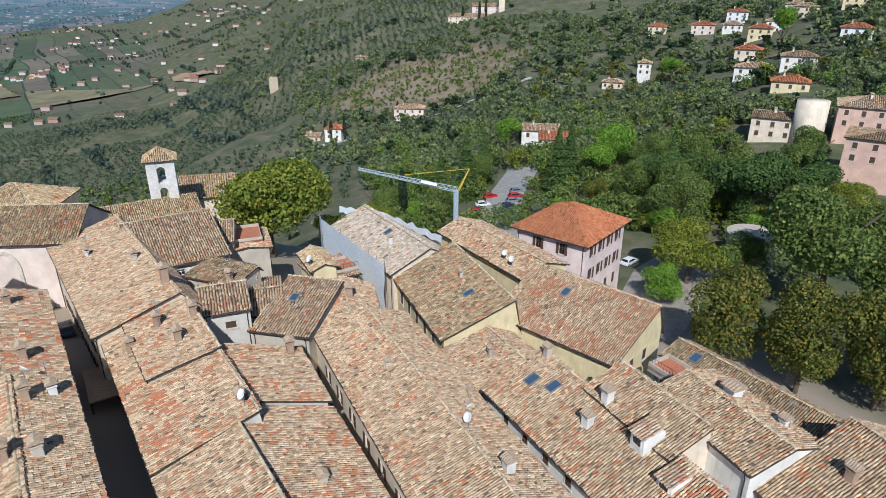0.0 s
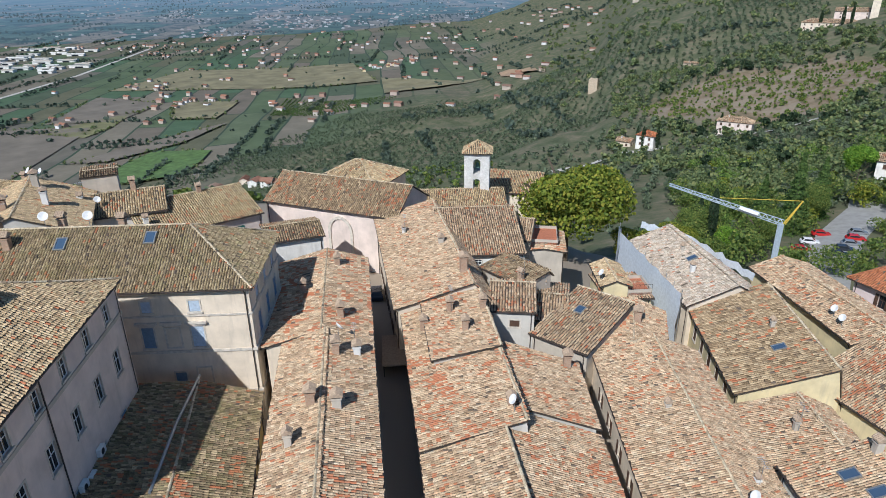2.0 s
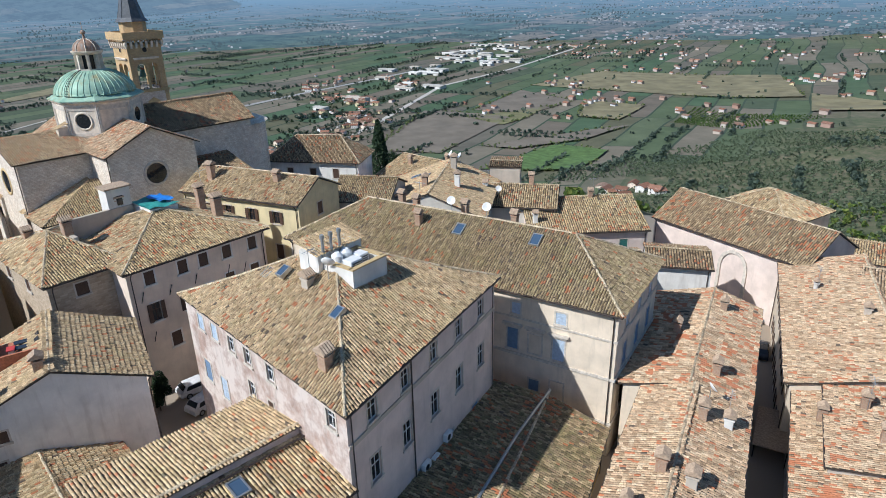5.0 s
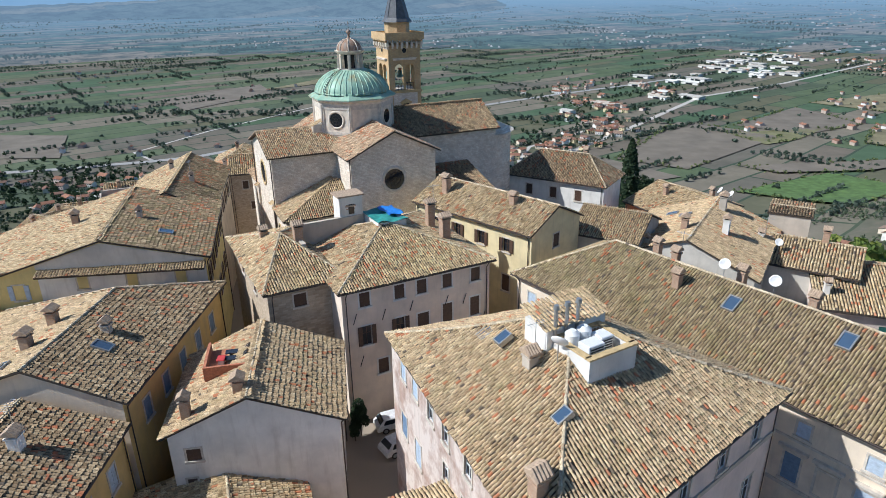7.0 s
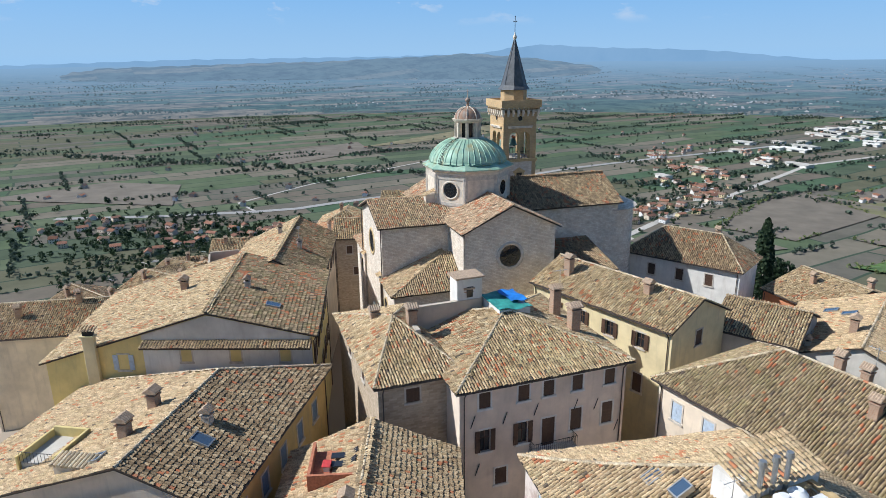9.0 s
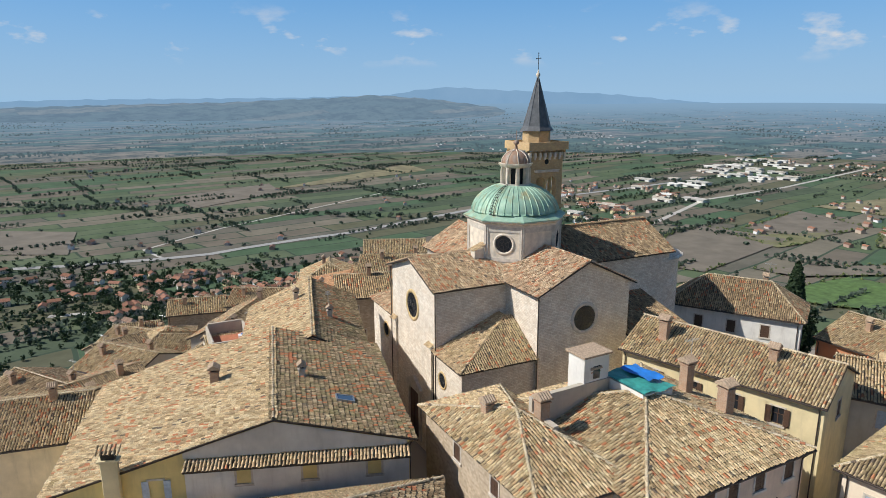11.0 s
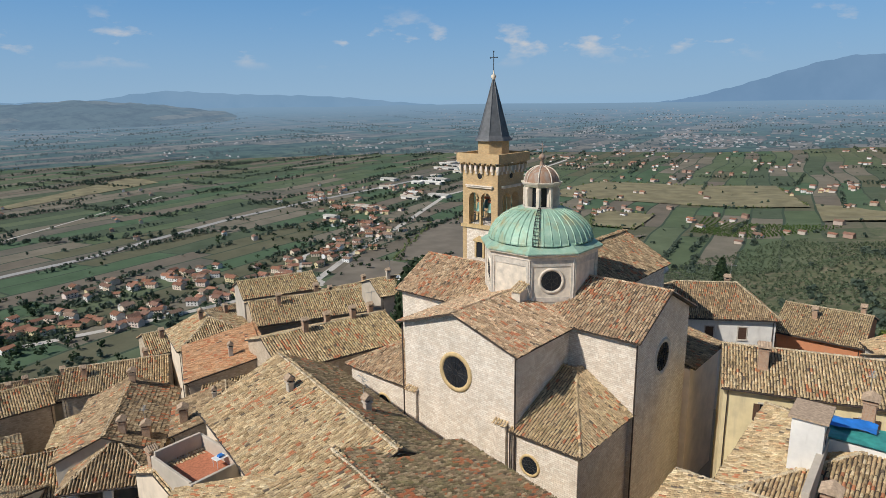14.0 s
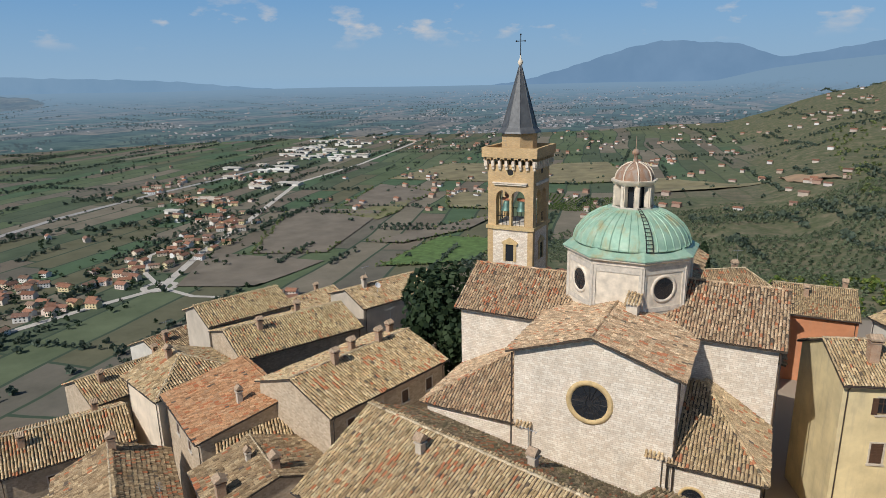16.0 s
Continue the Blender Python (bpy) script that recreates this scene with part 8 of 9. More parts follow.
# ---------------------------------------------------------------- rooftop and street details
def car(x, y, yaw, paint, z=None, label=""):
    """A parked car: body with bonnet and cabin, glass band, four wheels with rims."""
    c = thing("car", label or "parked compact car", "car", pose(x, y, ground(x, y) + 0.02 if z is None else z, 0, 0, yaw), "parked cars")
    side = [(-2.05, 0.35), (-2.0, 0.75), (-1.75, 0.95), (-1.35, 1.38), (0.35, 1.42), (1.0, 0.95), (1.85, 0.8), (2.08, 0.55), (2.05, 0.35)]
    bm = bmesh.new()
    rings = []
    for yy, f in ((-0.85, 0.94), (-0.8, 1.0), (0.8, 1.0), (0.85, 0.94)):
        rings.append([bm.verts.new((px, yy * (0.82 if pz > 1.2 else 1.0), pz * (f if pz > 0.4 else 1))) for px, pz in side])
    for r0, r1 in zip(rings, rings[1:]):
        for i in range(len(side)):
            j = (i + 1) % len(side)
            bm.faces.new((r0[i], r0[j], r1[j], r1[i]))
    bm.faces.new(rings[0])
    bm.faces.new(rings[-1][::-1])
    part("body", bm, paint, c)
    bm = bmesh.new()
    for s in (-1, 1):
        vs = [bm.verts.new(p) for p in ((-1.5, s * 0.84, 0.95), (0.85, s * 0.84, 0.95), (0.3, s * 0.72, 1.34), (-1.25, s * 0.72, 1.32))]
        bm.faces.new(vs)
    bm.faces.new([bm.verts.new(p) for p in ((1.03, -0.7, 0.99), (1.03, 0.7, 0.99), (0.42, 0.6, 1.40), (0.42, -0.6, 1.40))])
    bm.faces.new([bm.verts.new(p) for p in ((-1.78, -0.7, 1.0), (-1.78, 0.7, 1.0), (-1.42, 0.6, 1.36), (-1.42, -0.6, 1.36))])
    part("glass", bm, "glass", c)
    for px in (-1.3, 1.3):
        for s in (-1, 1):
            bm = bmesh.new()
            rod(bm, (px, s * 0.7, 0.31), (px, s * 0.88, 0.31), 0.31, 14)
            w = part("wheel", bm, "tyre", c)
            bm = bmesh.new()
            rod(bm, (px, s * 0.86, 0.31), (px, s * 0.895, 0.31), 0.19, 10)
            part("rim", bm, "grey_metal", w)
    return c


for x, y, yaw, paint in ((13.0, 161.9, 10, "car_white"), (15.6, 168.9, 12, "car_red"), (11.1, 155.3, 12, "car_red"), (17.8, 152.3, 8, "car_dark"), (19.2, 156.5, 8, "car_dark"), (20.9, 160.8, 8, "car_grey"), (22.1, 165.4, 10, "car_red"), (23.1, 170.3, 10, "car_grey")):
    car(x, y, yaw, paint, None, "parked car on the hillside car park")
car(38.6, 115.1, 40, "car_white", None, "white car beside the villa garden")
car(-52.5, 80.6, 122, "car_grey", None, "grey car parked in the narrow street")
car(-46.2, 70.3, 124, "car_dark", None, "dark car parked in the narrow street")
car(-65.5, 9.7, 104, "car_white", None, "white car in the palazzo courtyard")
car(-62.4, 10.0, 118, "car_white", None, "white car under a courtyard cover")

# service box on the palazzo roof
svc = thing("roof_service_box", "pale walled roof well holding air-conditioning units", "roof box", pose(-44.1, 19.2, 29.6, 0, 0, 113.5))
for x0, x1, y0, y1 in ((0, 3.4, 0, 0.28), (0, 0.28, 0.28, 3.0), (3.12, 3.4, 0.28, 3.0), (0.28, 3.12, 2.72, 3.0)):
    bm = bmesh.new()
    box(bm, x0, x1, y0, y1, 0, 2.45)
    w = part("parapet", bm, "white_plaster", svc)
    bm = bmesh.new()
    box(bm, x0 - 0.06, x1 + 0.06, y0 - 0.06, y1 + 0.06, 2.45, 2.55)
    part("coping", bm, "ochre_trim", w)
bm = bmesh.new()
box(bm, 0.28, 3.12, 0.28, 2.72, 1.4, 1.5)
part("floor", bm, "mortar", svc)
bm = bmesh.new()
box(bm, -0.4, 3.9, 3.0, 5.0, 0, 3.0)
blk = part("stair_head", bm, "white_plaster", svc)
tiles_object("stair_head_tiles", [tile_rows((-0.7, 2.8, 3.02), (1, 0, 0), (0, 0.97, 0.25), 4.9, 2.5, 0, 4.9)], "tile_gold", blk)
for x in (0.1, 0.9, 1.7):
    bm = bmesh.new()
    rod(bm, (x, 2.95, 1.5), (x, 2.95, 4.2), 0.11, 10)
    cone(bm, 0.19, 0.15, 4.2, 4.45, 10, x, 2.95)
    part("flue_pipe", bm, "grey_metal", svc)
for k, (x, y, w) in enumerate(((1.2, 1.2, 1.15), (2.35, 1.6, 0.9))):
    bm = bmesh.new()
    box(bm, x - w / 2, x + w / 2, y - 0.45, y + 0.45, 1.5, 2.7, bevel=0.04)
    u = part("air_conditioner", bm, "white_paint", svc)
    bm = bmesh.new()
    for q in range(6):
        box(bm, x - w * 0.4, x + w * 0.4, y - 0.47, y - 0.45, 1.65 + q * 0.16, 1.73 + q * 0.16)
    part("grille", bm, "iron", u)
for x, y in ((0.7, 2.2), (1.6, 2.25)):
    bm = bmesh.new()
    cone(bm, 0.42, 0.42, 1.5, 2.9, 18, x, y)
    cone(bm, 0.42, 0.2, 2.9, 3.1, 18, x, y)
    part("water_tank", bm, "white_paint", svc)
dish_part(svc, -0.55, 1.9, 1.7, 120, 0.5)

# roof terrace with tarpaulins on the cream palazzo
ter = thing("roof_terrace", "raised roof terrace under green and blue tarpaulins", "terrace", pose(-75.2, 9.1, 27.0, 0, 0, 111.5))
bm = bmesh.new()
box(bm, 0, 3.0, 0, 4.0, 0, 2.3)
part("parapet", bm, "white_plaster", ter)
vs, fs = [], []
for i in range(9):
    for j in range(11):
        vs.append((-0.15 + i * 3.3 / 8, -0.2 + j * 4.4 / 10, 2.5 + 0.12 * math.sin(i * 1.1) * math.cos(j * 0.9) - 0.02 * i))
for i in range(8):
    for j in range(10):
        fs.append((i * 11 + j, (i + 1) * 11 + j, (i + 1) * 11 + j + 1, i * 11 + j + 1))
put("green_tarpaulin", vs, fs, "green_tarp", ter, "sagging green tarpaulin", "", True)
vs = [(1.6 + i * 1.6 / 5, 1.0 + j * 3.0 / 6, 2.62 + 0.1 * math.sin(i * 1.3 + j)) for i in range(6) for j in range(7)]
fs = [(i * 7 + j, (i + 1) * 7 + j, (i + 1) * 7 + j + 1, i * 7 + j + 1) for i in range(5) for j in range(6)]
put("blue_tarpaulin", vs, fs, "blue_tarp", ter, "bright blue tarpaulin", "", True)
bm = bmesh.new()
box(bm, -2.6, -0.2, 3.4, 5.2, 0, 4.4)
turret = part("stair_turret", bm, "white_plaster", ter)
bm = bmesh.new()
box(bm, -2.8, 0.0, 3.2, 5.4, 4.4, 4.55)
part("turret_roof", bm, "cap_clay", turret)
bm = bmesh.new()
box(bm, -1.7, -1.1, 3.36, 3.41, 2.6, 3.6)
part("turret_window", bm, "glass", turret)
bm = bmesh.new()
box(bm, -7.4, -0.2, 3.3, 3.7, 0, 2.4)
box(bm, -7.4, -7.0, 0.8, 3.3, 0, 1.4)
part("low_wall", bm, "mortar", ter)

# sunk terrace with loungers
deckbox = thing("sunk_terrace", "sunk roof terrace with a red floor and low walls", "terrace", pose(-61.6, -4.4, 23.1, 0, 0, 5))
bm = bmesh.new()
box(bm, 0, 3.4, 0, 3.2, 0.9, 1.35)
part("floor", bm, "terracotta", deckbox)
for x0, x1, y0, y1 in ((-0.2, 3.6, -0.2, 0), (-0.2, 3.6, 3.2, 3.4), (3.4, 3.6, 0, 3.2)):
    bm = bmesh.new()
    box(bm, x0, x1, y0, y1, 0.6, 2.0)
    part("low_wall", bm, "red_cloth" if y0 > 3 else "terracotta", deckbox)
for k in range(2):
    lg = thing("sun_lounger", "black folding sun lounger on the terrace", "lounger", pose(-60.8 + k * 0.95, -2.0, 24.46, 0, 0, 275), "loungers on the terrace")
    bm = bmesh.new()
    box(bm, 0, 1.2, -0.3, 0.3, 0.28, 0.34)
    part("seat", bm, "car_dark", lg)
    bm = bmesh.new()
    box(bm, 0, 0.75, -0.3, 0.3, 0, 0.05, pose(0, 0, 0.32, 0, -140, 0))
    part("backrest", bm, "car_dark", lg)
    for px in (0.1, 1.1):
        for s in (-0.27, 0.27):
            bm = bmesh.new()
            rod(bm, (px, s, 0), (px, s, 0.3), 0.02, 5)
            part("leg", bm, "grey_metal", lg)
tw = thing("red_towel", "red towel over a white stool", "towel", pose(-59.6, -3.3, 24.46))
bm = bmesh.new()
box(bm, -0.4, 0.4, -0.3, 0.3, 0.42, 0.5, bevel=0.03)
part("cloth", bm, "red_cloth", tw)
bm = bmesh.new()
box(bm, -0.25, 0.25, -0.2, 0.2, 0.0, 0.42)
part("stool", bm, "white_paint", tw)

# grey gable and tiled pent roof on the long house
pent = thing("pent_roof", "narrow tiled pent roof over the blue-shuttered windows", "roof", pose(-76.3, -7.7, 26.0, 0, 0, -90))
deck, chunks = [], []
roof_face(deck, chunks, (0.0, 1.0, -0.25), (15.4, 1.0, -0.25), (0.0, -0.05, 0.15), (15.4, -0.05, 0.15), 0.25, 0.37)
tiles_object("roof_tiles", chunks, "tile_gold", deck_object(deck, pent, name="roof"))
put("wall", [(-0.06, 0.2, 17.2), (-0.06, 15.4, 17.2), (-0.06, 15.4, 17.65), (-0.06, 9.26, 19.55), (-0.06, 0.2, 17.5)], [(0, 1, 2, 3, 4)], "grey_plaster", longhouse, "smooth grey gable wall")
# white half of the gable wall below the pent roof, and the chimney breast on the yellow half
vs, fs = [], []
wall_panel(vs, fs, (-0.05, 15.4), (-0.05, 0.05), 0.0, 16.9, [(5.22, 15.0, 1.25, 1.5), (0.72, 15.0, 1.25, 1.5), (-3.78, 15.0, 1.25, 1.5)], 0.05)
bm = bmesh.new()
made = [bm.verts.new(p) for p in vs]
for f in fs:
    bm.faces.new([made[q] for q in f])
bmesh.ops.remove_doubles(bm, verts=bm.verts, dist=0.002)
part("wall", bm, "white_plaster", longhouse, "whitewashed half of the gable wall")
bm = bmesh.new()
box(bm, -0.55, 0.0, 19.5, 20.6, 0, 17.6, bevel=0.04)
box(bm, -0.65, 0.1, 19.35, 20.75, 17.6, 17.75)
breast = part("chimney_breast", bm, "yellow", longhouse, "yellow plastered chimney breast")
bm = bmesh.new()
box(bm, -0.45, 0.0, 19.6, 20.5, 17.75, 18.2)
part("flue", bm, "iron", breast)
tiles_object("chimney_tiles", [tile_rows((-0.8, 19.2, 18.25), (0, 1, 0), (0.97, 0, 0.2), 1.7, 1.0, 0, 1.7)], "tile_gold", breast)
sheared(longhouse, 0.126)

# blind arch and plinth on the wall of the church hall
arch = thing("blind_arch", "shallow blind arch in the pink church hall wall", "arch", pose(-57.4, 78.33, 0, 0, 0, 3.9))
bm = bmesh.new()
outer = [(2.2 * math.cos(radians(q)), 13.3 + 2.6 * math.sin(radians(q))) for q in range(0, 181, 12)]
inner = [(1.75 * math.cos(radians(q)), 13.3 + 2.15 * math.sin(radians(q))) for q in range(0, 181, 12)]
for k in range(len(outer) - 1):
    quad = [outer[k], outer[k + 1], inner[k + 1], inner[k]]
    lo, hi = [bm.verts.new((x, -0.22, z)) for x, z in quad], [bm.verts.new((x, -0.004, z)) for x, z in quad]
    for f in (lo, hi[::-1], [lo[0], hi[0], hi[1], lo[1]], [lo[2], hi[2], hi[3], lo[3]]):
        bm.faces.new(f)
bmesh.ops.remove_doubles(bm, verts=bm.verts, dist=0.001)
part("arch_band", bm, "stone_trim", arch)
bm = bmesh.new()
for s in (-1, 1):
    box(bm, s * 1.97 - 0.23, s * 1.97 + 0.23, -0.22, -0.004, 6.0, 13.3)
part("jambs", bm, "stone_trim", arch)

# string courses and window hoods of the corner palazzo
trim = thing("facade_trim", "grey stone string courses and window hoods", "trim", pose(-70.7, 21.9, 0, 0, 0, 29.63), "", "structure")
ln = math.hypot(31.3, 17.8)
for z, t, dep in ((22.45, 0.16, 0.10), (18.75, 0.24, 0.14), (14.3, 0.2, 0.12)):
    bm = bmesh.new()
    box(bm, 21.0, ln + dep, -dep, -0.003, z, z + t)
    box(bm, ln + 0.003, ln + dep, 0.0, 12.4, z, z + t)
    part("string_course", bm, "stone_trim", trim)
for x in (ln / 2 + 8.6, ln / 2 + 10.8, ln / 2 + 13.0):
    bm = bmesh.new()
    box(bm, x - 0.95, x + 0.95, -0.3, -0.003, 21.75, 21.95)
    box(bm, x - 0.8, x + 0.8, -0.16, -0.003, 21.55, 21.75)
    part("window_hood", bm, "stone_trim", trim)
for z0, z1 in ((19.2, 21.4), (15.0, 17.2)):
    bm = bmesh.new()
    x = ln / 2 + 10.8 if z0 > 18 else ln / 2 + 13.0
    for x0, x1, q0, q1 in ((x - 0.75, x - 0.6, z0, z1), (x + 0.6, x + 0.75, z0, z1), (x - 0.6, x + 0.6, z1 - 0.15, z1), (x - 0.6, x + 0.6, z0, z0 + 0.15)):
        box(bm, x0, x1, -0.07, -0.003, q0, q1)
    part("blind_window_frame", bm, "stone_trim", trim)
band = thing("facade_trim", "grey stone string course on the pink palazzo", "trim", pose(-35.2, 14.9, 0, 0, 0, math.degrees(math.atan2(16.8, -10.4))), "", "structure")
bm = bmesh.new()
box(bm, 0.0, 19.7, -0.1, -0.003, 25.05, 25.35)
part("string_course", bm, "mortar", band)
bm = bmesh.new()
rod(bm, (6.8, -0.12, 27.6), (6.8, -0.12, 9.0), 0.06)
part("downpipe", bm, "gutter", band)
# air conditioners on the pink wall
for k, (u, z) in enumerate(((8.0, 17.6), (9.3, 17.2), (8.1, 16.6), (11.2, 18.0))):
    d = Vector((-10.4, 16.8, 0)).normalized()
    p = Vector((-35.2, 14.9, 0)) + d * u
    ac = thing("wall_air_conditioner", "white air conditioner fixed to the pink wall", "air conditioner", pose(p.x, p.y, z, 0, 0, math.degrees(math.atan2(d.y, d.x))), "air conditioners on the pink wall")
    bm = bmesh.new()
    box(bm, -0.45, 0.45, -0.42, -0.06, 0, 0.65, bevel=0.03)
    part("case", bm, "white_paint", ac)
    bm = bmesh.new()
    rod(bm, (-0.12, -0.42, 0.33), (-0.12, -0.43, 0.33), 0.25, 16)
    part("fan_grille", bm, "iron", ac)
    bm = bmesh.new()
    box(bm, -0.4, 0.4, -0.42, 0.0, -0.06, 0.0)
    part("bracket", bm, "grey_metal", ac)
# lead gutter down the low roof
bm = bmesh.new()
rod(bm, (-42.6, 35.6, 17.5), (-39.2, 29.8, 17.5), 0.13)
rod(bm, (-39.2, 29.8, 17.5), (-35.0, 23.6, 17.5), 0.13)
tagged(part("roof_gutter", bm, "grey_metal", None, "grey lead gutter along the low roof"), "", "gutter")

# balcony of the cream palazzo
bal = thing("balcony", "wrought-iron balcony on the cream palazzo", "balcony", pose(-66.2, 5.5, 0, 0, 0, 110.4))
bm = bmesh.new()
box(bm, 5.9, 9.9, -0.95, -0.004, 19.95, 20.15)
part("slab", bm, "stone_trim", bal)
bm = bmesh.new()
for k in range(22):
    x = 5.95 + k * 3.9 / 21
    rod(bm, (x, -0.9, 20.15), (x, -0.9, 21.1), 0.02, 4)
for s in (5.95, 9.85):
    for k in range(5):
        rod(bm, (s, -0.9 + k * 0.2, 20.15), (s, -0.9 + k * 0.2, 21.1), 0.02, 4)
    rod(bm, (s, -0.9, 21.1), (s, 0, 21.1), 0.03, 4)
rod(bm, (5.95, -0.9, 21.1), (9.85, -0.9, 21.1), 0.03, 4)
part("railing", bm, "iron", bal)
# iron wall anchors
for x, z in ((0.9, 23.2), (3.6, 23.0), (6.3, 23.2), (9.9, 22.9), (11.8, 22.6), (1.3, 18.9), (9.6, 19.3), (13.9, 20.2)):
    bm = bmesh.new()
    rod(bm, (x, -0.05, z), (x + 0.35, -0.05, z + 1.0), 0.04, 4)
    part("wall_anchor", bm, "iron", bal)

# crane behind the scaffolded house
crane = thing("tower_crane", "small grey self-erecting crane with a yellow tie", "crane", pose(4.0, 112.5, -12.8, 0, 0, 0))
bm = bmesh.new()
box(bm, -0.45, 0.45, -0.45, 0.45, 8.0, 25.5)
part("mast", bm, "crane_grey", crane)
bm = bmesh.new()
box(bm, -2, 2, -2, 2, 8.0, 9.8, bevel=0.1)
part("base", bm, "grey_metal", crane)
tip, root = Vector((-17.6, -1.5, 30.0)), Vector((0.4, 0, 25.2))
bm = bmesh.new()
side, up = Vector((0, 0.5, 0)), Vector((0, 0, 0.9))
for off in (side, -side, up):
    rod(bm, root + off, tip + off * 0.4, 0.07, 5)
N = 16
for k in range(N):
    a, b2 = root.lerp(tip, k / N), root.lerp(tip, (k + 1) / N)
    f = 1 - 0.6 * k / N
    for s in (side, -side):
        rod(bm, a + s * f, (a + b2) / 2 + up * f, 0.035, 4)
        rod(bm, (a + b2) / 2 + up * f, b2 + s * f, 0.035, 4)
    rod(bm, a + side * f, a - side * f, 0.03, 4)
part("jib", bm, "crane_grey", crane)
bm = bmesh.new()
rod(bm, (0.2, 0, 25.2), (2.4, 0, 29.6), 0.12)
rod(bm, (0.6, 0, 25.4), (2.4, 0, 29.6), 0.08)
rod(bm, (2.4, 0, 29.6), root.lerp(tip, 0.55) + up, 0.05)
part("tie_bar", bm, "crane_yellow", crane)
bm = bmesh.new()
a, b2 = root.lerp(tip, 0.22), root.lerp(tip, 0.38)
rod(bm, a + Vector((0, -0.55, 0.45)), b2 + Vector((0, -0.55, 0.45)), 0.4, 4)
part("sign_board", bm, "white_paint", crane)
bm = bmesh.new()
rod(bm, (1.8, 0, 29.0), (2.2, 0.2, 9.0), 0.03, 4)
rod(bm, root.lerp(tip, 0.3), root.lerp(tip, 0.3) - Vector((0, 0, 4)), 0.03, 4)
part("cable", bm, "iron", crane)

# scaffold with netting round the house being re-roofed
scaf = thing("scaffold", "steel scaffold wrapped in pale netting", "scaffold", Matrix())
path = [(-17.9, 97.6), (-17.2, 95.2), (-6.2, 77.9)]
for (x0, y0), (x1, y1) in zip(path, path[1:]):
    n = max(1, int(math.hypot(x1 - x0, y1 - y0) / 2.2))
    for k in range(n + 1):
        x, y = x0 + (x1 - x0) * k / n - 0.5, y0 + (y1 - y0) * k / n - 0.4
        bm = bmesh.new()
        rod(bm, (x, y, 2), (x, y, 14.6), 0.05, 5)
        part("post", bm, "grey_metal", scaf)
    seg = 14
    vs, fs = [], []
    for k in range(seg + 1):
        for j in range(6):
            q = 0.12 * math.sin(k * 1.7 + j * 2.1)
            vs.append((x0 + (x1 - x0) * k / seg - 0.62 + q, y0 + (y1 - y0) * k / seg - 0.5, 3 + j * 2.2 + 0.15 * math.sin(k * 2.3)))
    for k in range(seg):
        for j in range(5):
            fs.append((k * 6 + j, (k + 1) * 6 + j, (k + 1) * 6 + j + 1, k * 6 + j + 1))
    put("netting", vs, fs, "net", scaf, "pale grey scaffold netting", "", True)
for (x0, y0), (x1, y1) in (((-16, 101.5), (-8, 98)), ((-8, 98), (1, 88))):
    seg = 12
    vs, fs = [], []
    for k in range(seg + 1):
        for j in range(3):
            vs.append((x0 + (x1 - x0) * k / seg + 0.1 * math.sin(k * 2 + j), y0 + (y1 - y0) * k / seg, 12.6 + j * 0.55 + 0.35 * math.sin(k * 2.9) * math.sin(k * 0.8)))
    for k in range(seg):
        for j in range(2):
            fs.append((k * 3 + j, (k + 1) * 3 + j, (k + 1) * 3 + j + 1, k * 3 + j + 1))
    put("netting", vs, fs, "net", scaf, "", "", True)

# sports court and turf behind
def pad(name, x0, x1, y0, y1, yaw, material, label):
    vs, fs, n = [], [], 8
    for i in range(n + 1):
        for j in range(n + 1):
            px, py = x0 + (x1 - x0) * i / n, y0 + (y1 - y0) * j / n
            vs.append((px, py, ground(px, py) + 0.5))
    for i in range(n):
        for j in range(n):
            fs.append((i * (n + 1) + j, (i + 1) * (n + 1) + j, (i + 1) * (n + 1) + j + 1, i * (n + 1) + j + 1))
    return tagged(put(name, vs, fs, material, None, label, "structure"), "", "ground")


pad("pavement", -26, -12, 146, 160, 0, "court", "green hard sports court")
pad("ground_turf", -28, -8, 161, 178, 0, "turf", "mown grass pitch behind the court")

# dormers in the roofs beside the white house
def dormer(x, y, z, yaw):
    """A small plastered dormer with a dark pane and a tiled lid, facing down the slope."""
    d = thing("roof_dormer", "small white plastered dormer window under a tiled lid", "dormer", pose(x, y, z, 0, 0, yaw), "dormers in the roofs")
    bm = bmesh.new()
    box(bm, -0.75, 0.75, 0.0, 2.2, -1.2, 0.75, bevel=0.02)
    part("wall", bm, "white_plaster", d)
    bm = bmesh.new()
    box(bm, -0.42, 0.42, -0.03, 0.02, -0.25, 0.5)
    pane = part("pane", bm, "glass", d)
    bm = bmesh.new()
    for x0, x1, z0, z1 in ((-0.52, -0.42, -0.35, 0.6), (0.42, 0.52, -0.35, 0.6), (-0.42, 0.42, 0.5, 0.6), (-0.42, 0.42, -0.35, -0.25)):
        box(bm, x0, x1, -0.06, 0.02, z0, z1)
    part("window_frame", bm, "white_paint", pane)
    tiles_object("lid_tiles", [tile_rows((-0.95, -0.3, 0.78), (1, 0, 0), (0, 0.97, 0.22), 1.9, 2.6, 0, 1.9)], "tile_warm", d)


dormer(15.9, 40.2, 15.7, -64)
dormer(16.9, 36.4, 14.5, -64)


